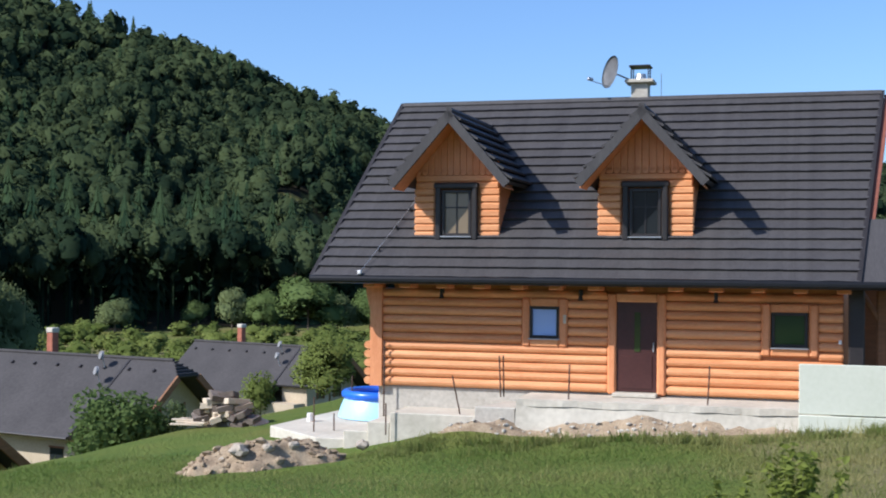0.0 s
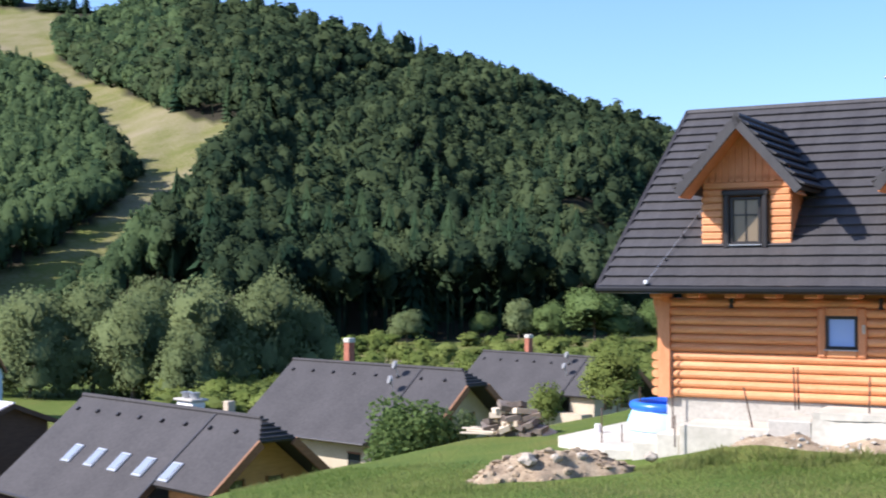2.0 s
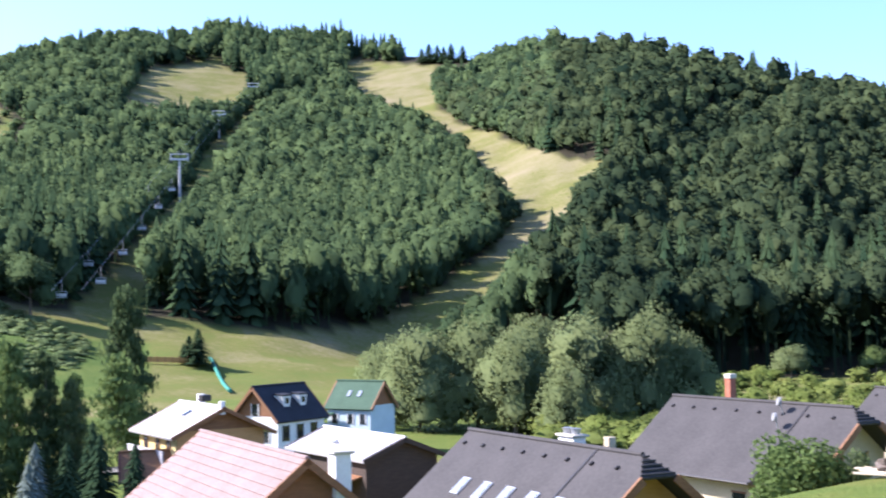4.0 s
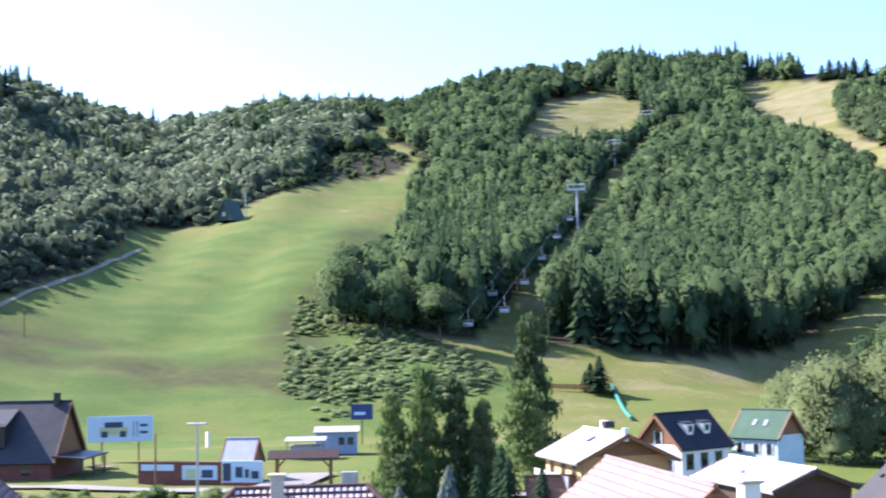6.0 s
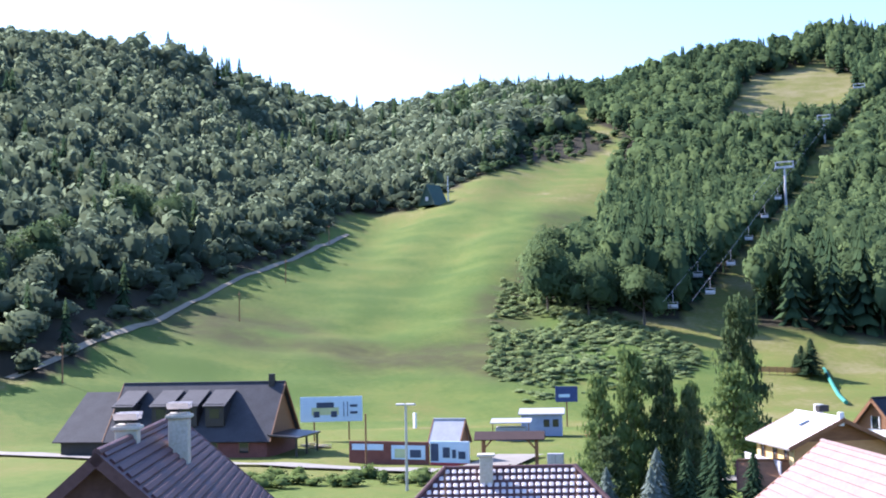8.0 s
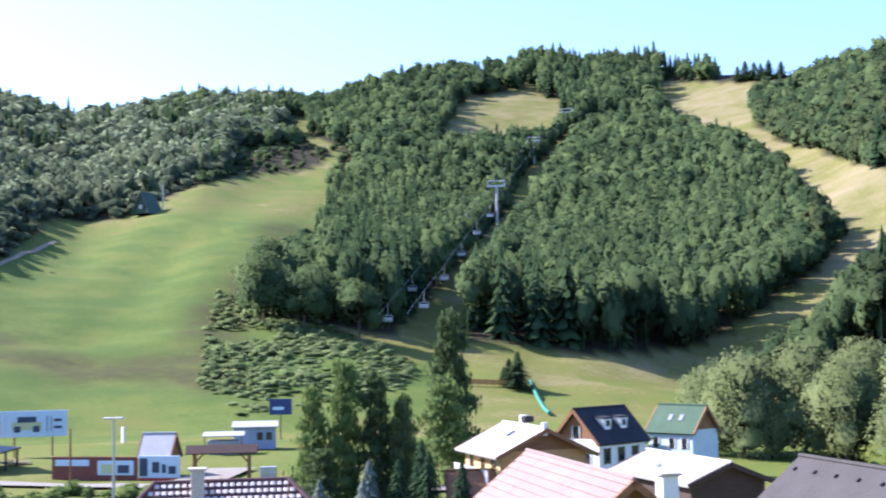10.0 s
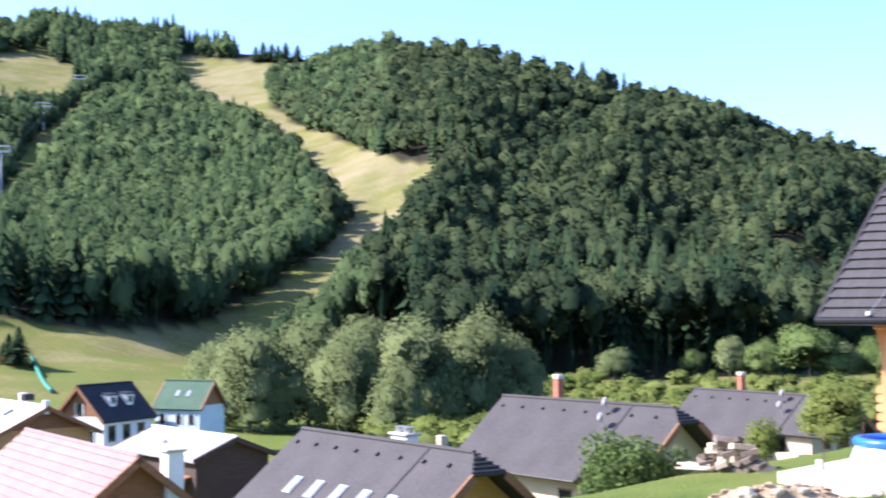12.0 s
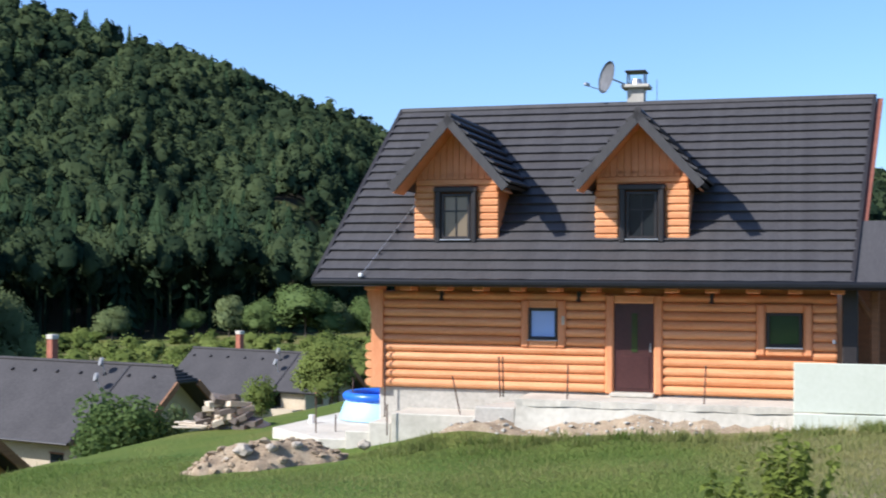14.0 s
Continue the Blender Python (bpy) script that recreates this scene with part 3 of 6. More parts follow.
# corner post with a flared bracket at the top
bm = prism([(-0.5, -0.02), (-0.2, -0.02), (-0.2, 2.5), (-0.62, 2.5), (-0.60, 2.2), (-0.5, 1.8)], -0.06, 0.2)
part("corner_post", bm, LOG_UP, house)
for k in range(5):
    part("corner_log", rod((-0.56, -0.03, LOG_H * (k + 0.5)), (-0.56, 0.5, LOG_H * (k + 0.5)), 0.10, sides=8), LOG, house)
# gables
for x in (0.0, WALL_X1 - 0.12):
    bm = bmesh.new()
    pts = [(0.2, 2.4), (WALL_Y1, 2.4), (WALL_Y1, roof_z(WALL_Y1) - 0.2), (RIDGE_Y, RIDGE_Z - 0.3), (0.2, roof_z(0.2) - 0.2)]
    fa, fb = [bm.verts.new((x + 0.114 * y, y, z)) for y, z in pts], [bm.verts.new((x + 0.12 + 0.114 * y, y, z)) for y, z in pts]
    bm.faces.new(fa), bm.faces.new(fb[::-1])
    for i in range(5):
        bm.faces.new((fa[i], fa[(i + 1) % 5], fb[(i + 1) % 5], fb[i]))
    part("gable", bm, LOG_UP, house)
# roof: a deck with overlapping courses
roof = part("roof", slab([(ROOF_X0 + 0.02, EAVE_Y + 0.05, roof_z(EAVE_Y + 0.05) - 0.05), (ROOF_X1 - 0.02, EAVE_Y + 0.05, roof_z(EAVE_Y + 0.05) - 0.05), (TOP_X1 - 0.02, RIDGE_Y, RIDGE_Z - 0.05), (TOP_X0 + 0.02, RIDGE_Y, RIDGE_Z - 0.05)], 0.14), DARK_TRIM, house)
part("rear_roof", slab([(TOP_X0, RIDGE_Y, RIDGE_Z - 0.02), (TOP_X1, RIDGE_Y, RIDGE_Z - 0.02), (TOP_X1, 9.0, EAVE_Z), (TOP_X0, 9.0, EAVE_Z)], 0.14), SHINGLE, house)
COURSES = 20
span = math.hypot(RIDGE_Y - EAVE_Y, RIDGE_Z - EAVE_Z)


def course(x0, x1, depth, step=0.075, tabs=0.42, seed=0):
    """A row of shingles: a tilted strip with a thick lower edge and slightly uneven tabs."""
    r = random.Random(seed)
    bm = bmesh.new()
    n = max(2, int((x1 - x0) / tabs))
    rows = []
    for i in range(2 * n + 1):
        x = x0 + (x1 - x0) * i / (2 * n)
        drop = r.uniform(0, 0.014)
        lift = step + r.uniform(-0.006, 0.006)
        rows.append([bm.verts.new(q) for q in ((x, -drop, 0), (x, -drop, lift), (x, depth + 0.03, 0.008))])
    for p, q in zip(rows, rows[1:]):
        bm.faces.new((p[0], q[0], q[1], p[1])), bm.faces.new((p[1], q[1], q[2], p[2]))
    return bm


for k in range(COURSES):
    d, f = span * k / COURSES, (k + 0.5) / COURSES
    ob = part("course", course(ROOF_X0 + (TOP_X0 - ROOF_X0) * f, ROOF_X1 + (TOP_X1 - ROOF_X1) * f, span / COURSES, seed=k), SHINGLE, roof)
    ob.matrix_basis = pose(0, EAVE_Y + d * math.cos(PITCH), EAVE_Z + d * math.sin(PITCH), math.degrees(PITCH))
part("ridge_cap", rod((TOP_X0, RIDGE_Y, RIDGE_Z + 0.0), (TOP_X1, RIDGE_Y, RIDGE_Z + 0.0), 0.1, sides=8), SHINGLE, roof)
for x, u in ((ROOF_X0 - 0.02, TOP_X0 - 0.02), (ROOF_X1 + 0.02, TOP_X1 + 0.02)):
    bm = slab([(x - 0.05, EAVE_Y - 0.05, EAVE_Z + 0.04), (x + 0.05, EAVE_Y - 0.05, EAVE_Z + 0.04), (u + 0.05, RIDGE_Y, RIDGE_Z + 0.09), (u - 0.05, RIDGE_Y, RIDGE_Z + 0.09)], 0.24)
    part("verge_board", bm, DARK_TRIM, roof)
part("verge_lining", slab([(ROOF_X1 + 0.075, EAVE_Y + 0.3, roof_z(EAVE_Y + 0.3) - 0.02), (ROOF_X1 + 0.22, EAVE_Y + 0.3, roof_z(EAVE_Y + 0.3) - 0.02), (TOP_X1 + 0.22, RIDGE_Y, RIDGE_Z - 0.02), (TOP_X1 + 0.075, RIDGE_Y, RIDGE_Z - 0.02)], 0.16), RED_LINING, house)
# gutter, rafters' tails and soffit
# the roof runs on lower down over the side porch
porch_eave = part("porch_roof", slab([(10.6, EAVE_Y, EAVE_Z + 0.02), (13.2, EAVE_Y, EAVE_Z + 0.02), (13.2, 0.5, roof_z(0.5) + 0.02), (10.8, 0.5, roof_z(0.5) + 0.02)], 0.14), SHINGLE, house)
gut = rod((ROOF_X0 - 0.03, EAVE_Y - 0.07, EAVE_Z - 0.05), (13.2, EAVE_Y - 0.07, EAVE_Z - 0.05), 0.09, sides=10)
BLACK_METAL = surface("black_coated_metal", (0.006, 0.006, 0.007), (0.012, 0.012, 0.013), 2, 0.4, 0.02, spec=0.3)
part("gutter", gut, BLACK_METAL, house, "black metal gutter")
part("soffit", slab([(ROOF_X0 + 0.1, EAVE_Y + 0.06, EAVE_Z - 0.1), (ROOF_X1 - 0.1, EAVE_Y + 0.06, EAVE_Z - 0.1), (ROOF_X1 - 0.1, 0.2, EAVE_Z - 0.1 + 1.14 * math.tan(PITCH)), (ROOF_X0 + 0.1, 0.2, EAVE_Z - 0.1 + 1.14 * math.tan(PITCH))], 0.03), LOG_UP, house)
for k in range(13):
    x = -0.35 + k * 0.9
    part("rafter_tail", box((0.30, 0.62, 0.14), (x, -0.28, EAVE_Z - 0.17), 0.02), LOG_UP, house)


def window(parent, x0, x1, z0, z1, y, trim, pane, mullions=False, deep=0.05):
    """A dark framed window with casing; x and z as on the wall, y its face."""
    w, h, cx, cz = x1 - x0, z1 - z0, (x0 + x1) / 2, (z0 + z1) / 2
    win = part("window", box((w - 0.02, 0.03, h - 0.02), (cx, y + 0.03, cz)), pane, parent)
    for a, b in (((0.07, 0.08, h), (x0 + 0.035, y, cz)), ((0.07, 0.08, h), (x1 - 0.035, y, cz)), ((w - 0.14, 0.08, 0.07), (cx, y, z0 + 0.035)), ((w - 0.14, 0.08, 0.07), (cx, y, z1 - 0.035))):
        part("frame", box(a, b, 0.008), trim, win)
    if mullions:
        part("glazing_bar", box((0.03, 0.03, h - 0.14), (cx, y + 0.012, cz)), trim, win)
        part("glazing_bar", box((w - 0.14, 0.03, 0.03), (cx, y + 0.010, cz + h * 0.12)), trim, win)
    part("sill", box((w + 0.04, 0.12, 0.03), (cx, y - 0.05, z0 - 0.015), 0.005), STEEL, win)
    return win


def casing(x0, x1, z0, z1, w=0.2):
    for s, c in (((w, 0.2, z1 - z0), (x0 + w / 2, 0.06, (z0 + z1) / 2)), ((w, 0.2, z1 - z0), (x1 - w / 2, 0.06, (z0 + z1) / 2))):
        part("casing", box(s, c, 0.04), LOG_UP, front)
    for z in (z0 + w / 2, z1 - w / 2):
        if z > 0.3:
            part("casing", box((x1 - x0 - 2 * w, 0.2, w), ((x0 + x1) / 2, 0.07, z), 0.03), LOG, front)


casing(3.25, 4.33, 1.02, 2.16), casing(8.70, 9.93, 0.95, 2.12), casing(5.27, 6.60, -0.02, 2.3)
# the pane's blue is the sky's reflection, painted as base colour
window(front, 3.43, 4.14, 1.22, 1.97, 0.02, DARK_TRIM, glass("sky_reflection_glass", (0.36, 0.50, 0.85), 0.12))
# here a green reflection is painted into the glass colour
window(front, 8.92, 9.70, 1.15, 1.93, 0.02, DARK_TRIM, glass("green_reflection_glass", (0.02, 0.05, 0.022)))
DOOR = surface("maroon_door", (0.045, 0.016, 0.014), (0.075, 0.028, 0.024), 1.5, 0.4, 0.05)
door = part("door", box((0.92, 0.07, 2.06), (5.935, 0.06, 1.08), 0.01), DOOR, house, "dark maroon front door with slim glazed slot")
part("door_glass", box((0.13, 0.02, 0.9), (5.95, 0.018, 1.42)), glass("green_door_glass", (0.035, 0.055, 0.02)), door)
part("lower_panel", box((0.72, 0.02, 0.75), (5.935, 0.018, 0.5), 0.006), DOOR, door)
part("door_handle", box((0.03, 0.06, 0.22), (6.32, 0.0, 1.08), 0.008), STEEL, door)
part("threshold", box((1.0, 0.5, 0.08), (5.93, -0.12, 0.0), 0.01), SLAB, house)


# ---- dormers ----
def dormer(xc, half, z0, peak, roof_half, roof_low, pane):
    face, front_y = 0.05, -0.74
    d = part("dormer", prism([(xc - half, z0 - 0.05), (xc + half, z0 - 0.05), (xc + half, roof_low + 0.3), (xc, peak - 0.32), (xc - half, roof_low + 0.3)], face + 0.04, 2.6), LOG_UP, house)
    wz1 = z0 + 1.16
    for k in range(7):
        z = z0 + 0.085 + k * 0.172
        for a, b in ((xc - half - 0.03, xc - 0.55), (xc + 0.55, xc + half + 0.03)):
            part("board", box((b - a, 0.07, 0.162), ((a + b) / 2, face, z), 0.03), LOG, d)
    for k in range(2):
        z = z0 + 0.085 + (7 + k) * 0.172
        part("board", box((2 * half, 0.07, 0.162), (xc, face - 0.002 * k, z - 0.02), 0.03), LOG, d)
    n = 13
    base = z0 + 1.58
    for k in range(n):
        x = xc - half + (k + 0.5) * 2 * half / n
        top = roof_low + 0.1 + (peak - roof_low - 0.25) * (1 - abs(x - xc) / roof_half)
        if top - base > 0.08:
            part("gable_board", box((2 * half / n - 0.005, 0.04, top - base), (x, face - 0.03, (top + base) / 2), 0.01), LOG_UP, d)
            part("scallop", rod((x, face - 0.05, base), (x, face - 0.008, base), half / n * 0.95, sides=10), LOG_UP, d)
    win = window(d, xc - 0.36, xc + 0.36, z0 + 0.06, wz1, face - 0.03, DARK_TRIM, pane, True)
    for s in (-1, 1):
        part("shutter_frame", box((0.15, 0.12, 1.32), (xc + s * 0.45, face - 0.06, z0 + 0.62), 0.03), DARK_TRIM, d)
    part("head_board", box((1.12, 0.14, 0.15), (xc, face - 0.065, wz1 + 0.1), 0.035), DARK_TRIM, d)
    slope = math.atan2(peak - roof_low, roof_half)
    for s in (-1, 1):
        low, high = (xc + s * roof_half, roof_low), (xc, peak)
        back_low, back_high = EAVE_Y + (roof_low - EAVE_Z) / math.tan(PITCH), EAVE_Y + (peak - EAVE_Z) / math.tan(PITCH)
        side = part("dormer_roof", slab([(low[0], front_y, low[1]), (high[0], front_y, high[1]), (high[0], back_high + 0.1, high[1]), (low[0], back_low + 0.1, low[1])], 0.10), SHINGLE, d)
        for k in range(7):
            f0, f1 = k / 7, (k + 1) / 7
            x0_, z0_, x1_, z1_ = low[0] + (xc - low[0]) * f0, low[1] + (peak - low[1]) * f0, low[0] + (xc - low[0]) * f1, low[1] + (peak - low[1]) * f1
            b0, b1 = back_low + (back_high - back_low) * f0, back_low + (back_high - back_low) * f1
            lift = 0.12
            nx, nz = s * math.sin(slope) * lift, math.cos(slope) * lift
            part("course", slab([(x0_ + nx, front_y + 0.02, z0_ + nz), (x1_ + nx * 0.2, front_y + 0.02, z1_ + nz * 0.2), (x1_ + nx * 0.2, b1 + 0.1, z1_ + nz * 0.2), (x0_ + nx, b0 + 0.1, z0_ + nz)], 0.05), SHINGLE, side)
        bargeboard = slab([(low[0] + s * 0.04, front_y - 0.05, low[1] - 0.02), (xc, front_y - 0.05, peak + 0.06), (xc, front_y + 0.03, peak + 0.06), (low[0] + s * 0.04, front_y + 0.03, low[1] - 0.02)], 0.2)
        part("bargeboard", bargeboard, SHINGLE, d)
        part("lining", slab([(low[0] - s * 0.06, front_y + 0.04, low[1] - 0.16), (xc, front_y + 0.04, peak - 0.17), (xc, 0.1, peak - 0.17), (low[0] - s * 0.06, 0.1, low[1] - 0.16)], 0.03), LOG_UP, d)
    part("ridge_cap", rod((xc, front_y - 0.02, peak + 0.05), (xc, EAVE_Y + (peak - EAVE_Z) / math.tan(PITCH), peak + 0.05), 0.08, sides=8), SHINGLE, d)
    return d


dormer(1.63, 1.03, 3.54, 6.47, 1.44, 4.86, GLASS_CURTAIN)
dormer(6.11, 1.07, 3.54, 6.45, 1.46, 4.86, GLASS)
# plinth and terrace
part("plinth", box((WALL_X1 + 0.35, WALL_Y1, 1.6), (WALL_X1 / 2 - 0.16, WALL_Y1 / 2 + 0.12, -0.81), 0.02), CONCRETE, house)


# ---- neighbouring cottages: two-part roof under one ridge ----
def cottage(m, label, chimney, skylights=0, snow=8):
    """Ridge along x, its right end at 0; z 0 is the ridge. The front slope falls towards -y."""
    L, half, drop, wall = 14.8, 4.9, 4.05, 2.9
    c = thing("cottage", m @ Matrix.Translation((0, 0, -drop - wall)), label, "house", "village cottages")
    zr, ze, HIP = drop + wall, wall, 0.95
    k = drop / half
    roof_ = part("roof", slab([(-L, -half, ze), (-3.2, -half, ze), (-3.2, 0, zr), (-L, 0, zr)], 0.18), GREY_ROOF, c)
    part("front_roof", slab([(-3.2, -half + 1.6, ze + 1.6 * k), (1.1, -half + 1.6, ze + 1.6 * k), (1.1, -HIP, zr - HIP * k), (0.0, 0, zr), (-3.2, 0, zr)], 0.18), GREY_ROOF, c)
    part("rear_roof", slab([(1.1, half, ze), (-L, half, ze), (-L, 0, zr), (0.0, 0, zr), (1.1, HIP, zr - HIP * k)], 0.18), GREY_ROOF, c)
    part("half_hip", slab([(1.1, -HIP, zr - HIP * k), (1.1, HIP, zr - HIP * k), (0.0, 0, zr)], 0.12), GREY_ROOF, c)
    for j in range(5):
        part("hip_course", box((0.10, 1.75 - j * 0.34, 0.09), (1.0 - j * 0.2, 0, zr - HIP * k + 0.1 + j * 0.16), 0.02), GREY_ROOF, c)
    part("verge_board", slab([(-3.26, -half - 0.03, ze + 0.05), (-3.12, -half - 0.03, ze + 0.05), (-3.12, 0, zr + 0.05), (-3.26, 0, zr + 0.05)], 0.3), DARK_TRIM, c)
    for s in (-1, 1):
        y0 = s * (half - 1.6) if s < 0 else half
        z0 = ze + 1.6 * k if s < 0 else ze
        part("verge_board", slab([(1.04, y0, z0 + 0.04), (1.18, y0, z0 + 0.04), (1.18, s * HIP, zr - HIP * k + 0.04), (1.04, s * HIP, zr - HIP * k + 0.04)], 0.36), BROWN_WOOD, c)
    part("wall", box((L - 1.2, 2 * half - 1.6, wall), (-L / 2, 0.2, wall / 2)), CREAM, c)
    bm = bmesh.new()
    pts = [(-half + 2.2, 0), (half - 0.6, 0), (half - 0.6, ze + 0.2), (0.8, zr - 1.2 * k), (-0.8, zr - 1.2 * k), (-half + 2.2, ze + 1.7 * k - 0.2)]
    fa, fb = [bm.verts.new((-0.35, y, z)) for y, z in pts], [bm.verts.new((-2.8, y, z)) for y, z in pts]
    bm.faces.new(fa), bm.faces.new(fb[::-1])
    for i in range(6):
        bm.faces.new((fa[i], fa[(i + 1) % 6], fb[(i + 1) % 6], fb[i]))
    bmesh.ops.recalc_face_normals(bm, faces=bm.faces)
    gable = part("gable", bm, CREAM if not skylights else HONEY_WOOD, c)
    for y in (-1.1, 0.9):
        w = part("window", box((0.06, 0.75, 1.25), (-0.33, y, wall + 0.9)), GLASS, gable)
        for s in (-1, 1):
            part("frame", box((0.1, 0.09, 1.35), (-0.30, y + s * 0.4, wall + 0.9)), BROWN_WOOD, w)
    if skylights:
        part("porch_beam", box((0.8, 2 * half - 2.5, 0.25), (0.0, 0.4, ze + 0.2), 0.03), HONEY_WOOD, c)
        for y in (-1.9, -0.1, 1.9):
            part("porch_post", box((0.22, 0.22, ze + 0.6), (0.15, y, ze / 2), 0.03), HONEY_WOOD, c)
    for s in (-1,):
        w = part("window", box((1.0, 0.06, 1.2), (-5.0, -half + 0.97, 1.5)), GLASS, c)
        part("frame", box((1.15, 0.05, 0.1), (-5.0, -half + 0.95, 2.15)), BROWN_WOOD, w)
    part("gutter", rod((-L, -half - 0.06, ze - 0.05), (-3.2, -half - 0.06, ze - 0.05), 0.08, sides=8), DARK_TRIM, c)
    part("ridge_cap", rod((-L, 0, zr + 0.02), (0.0, 0, zr + 0.02), 0.11, sides=8), GREY_ROOF, c)
    for j in range(snow):
        x = -L + 0.8 + j * (L - 1.6) / (snow - 1)
        part("roof_vent", box((0.17, 0.22, 0.12), (x, -0.75, zr - 0.75 * k + 0.08), 0.03, (-math.degrees(math.atan(k)) * -1, 0, 0)), DARK_TRIM, roof_)
    for j in range(skylights):
        x = -L + 4.0 + j * 2.05
        y = -2.75
        f = part("skylight", box((0.74, 1.1, 0.12), (x, y, zr + y * k + 0.03), 0.02, (math.degrees(math.atan(k)), 0, 0)), STEEL, roof_)
        part("pane", box((0.56, 0.88, 0.04), (x, y - 0.03, zr + y * k + 0.09), 0.0, (math.degrees(math.atan(k)), 0, 0)), SKYLIGHT, f)
    if chimney == "brick":
        ch = part("chimney", box((0.48, 0.5, 2.1), (-9.9, 0.35, zr + 0.3), 0.02), BRICK, c, "red brick chimney")
        part("cap", box((0.56, 0.58, 0.3), (-9.9, 0.35, zr + 1.4), 0.04), SLAB, ch)
    else:
        ch = part("chimney", box((1.35, 0.7, 2.0), (-8.6, 2.2, zr - 1.0), 0.02), WHITE, c, "white rendered chimney")
        part("cap", box((1.6, 0.95, 0.12), (-8.6, 2.2, zr + 0.05), 0.03), CONCRETE, ch)
        for dx in (-0.35, 0.35):
            part("cowl", rod((-8.6 + dx, 2.2, zr + 0.1), (-8.6 + dx, 2.2, zr + 0.4), 0.2, 0.26, sides=10), STEEL, ch)
        part("flue", box((0.4, 0.4, 1.6), (-4.6, 1.6, zr - 0.5), 0.02), CREAM, c)
    return c


cottage(pose(-15.2, 73.0, -5.55, 0, 0, -29.5), "cottage with grey tile roof, brick chimney and cream gable", "brick")
cottage(pose(-8.4, 99.5, -6.5, 0, 0, -34), "grey-roofed cottage with brick chimney behind its twin", "brick")
cottage(pose(-19.2, 50.9, -6.0, 0, 0, -32.8), "cottage with grey roof, five skylights and timber porch", "white", 5)


# ---- simple gabled buildings of the village ----
def gabled(name, m, label, L, half, drop, wall, roof_mat, wall_mat, gable_mat, over=0.5, group=""):
    """Ridge along x from -L/2 to L/2 at z = wall + drop; floor at z 0."""
    b = thing(name, m, label, "house", group)
    zr, k = wall + drop, drop / half
    roofs = []
    for s in (-1, 1):
        roofs.append(part("roof", slab([(-L / 2 - over, s * (half + over), wall - over * k), (L / 2 + over, s * (half + over), wall - over * k), (L / 2 + over, 0, zr), (-L / 2 - over, 0, zr)], 0.16), roof_mat, b))
    part("ridge_cap", rod((-L / 2 - over, 0, zr + 0.02), (L / 2 + over, 0, zr + 0.02), 0.1, sides=8), roof_mat, b)
    part("wall", box((L, 2 * half, wall), (0, 0, wall / 2)), wall_mat, b)
    for s in (-1, 1):
        bm = bmesh.new()
        x0, x1 = s * L / 2, s * (L / 2 - 0.2)
        pts = [(-half, wall), (half, wall), (0, zr - 0.15)]
        fa, fb = [bm.verts.new((x0, y, z)) for y, z in pts], [bm.verts.new((x1, y, z)) for y, z in pts]
        bm.faces.new(fa), bm.faces.new(fb[::-1])
        for i in range(3):
            bm.faces.new((fa[i], fa[(i + 1) % 3], fb[(i + 1) % 3], fb[i]))
        bmesh.ops.recalc_face_normals(bm, faces=bm.faces)
        part("gable", bm, gable_mat, b)
        for t in (-1, 1):
            part("verge_board", slab([(s * (L / 2 + over) - 0.06, t * (half + over), wall - over * k + 0.04), (s * (L / 2 + over) + 0.06, t * (half + over), wall - over * k + 0.04), (s * (L / 2 + over) + 0.06, 0, zr + 0.04), (s * (L / 2 + over) - 0.06, 0, zr + 0.04)], 0.26), gable_mat, b)
    return b, roofs


def small_window(b, x, y, z, w=0.9, h=1.1, along="x", frame_mat=WHITE):
    s = (w, 0.06, h) if along == "x" else (0.06, w, h)
    o = part("window", box(s, (x, y, z)), GLASS, b)
    for d in (-1, 1):
        if along == "x":
            part("frame", box((0.08, 0.1, h + 0.1), (x + d * w / 2, y, z)), frame_mat, o)
        else:
            part("frame", box((0.1, 0.08, h + 0.1), (x, y + d * w / 2, z)), frame_mat, o)
    return o


PINK_ROOF = surface("faded_pink_metal_tiles", (0.19, 0.132, 0.118), (0.275, 0.20, 0.18), 0.7, 0.75, 0.2, spec=0.2)
PALE_ROOF = surface("pale_sheet_metal", (0.48, 0.45, 0.45), (0.60, 0.57, 0.56), 0.8, 0.5, 0.05)
GREEN_ROOF = surface("weathered_green_sheet", (0.03, 0.068, 0.04), (0.055, 0.105, 0.065), 0.8, 0.75, 0.1, spec=0.2)
BLACK_ROOF = surface("blue_black_tiles", (0.018, 0.019, 0.024), (0.036, 0.037, 0.045), 0.8, 0.75, 0.2, spec=0.2)
MAROON_ROOF = surface("maroon_metal_tiles", (0.075, 0.036, 0.037), (0.125, 0.068, 0.066), 0.8, 0.6, 0.2, spec=0.2)
RED_BROWN = surface("red_brown_boards", (0.12, 0.035, 0.025), (0.2, 0.07, 0.05), 1.5, 0.75, 0.3)


def on_ridge(a, b, z_ridge, tall):
    """The pose of a building whose ridge runs from a to b in plan, and its length."""
    ang = math.degrees(math.atan2(b[1] - a[1], b[0] - a[0]))
    return pose((a[0] + b[0]) / 2, (a[1] + b[1]) / 2, z_ridge - tall, 0, 0, ang), math.dist(a, b)


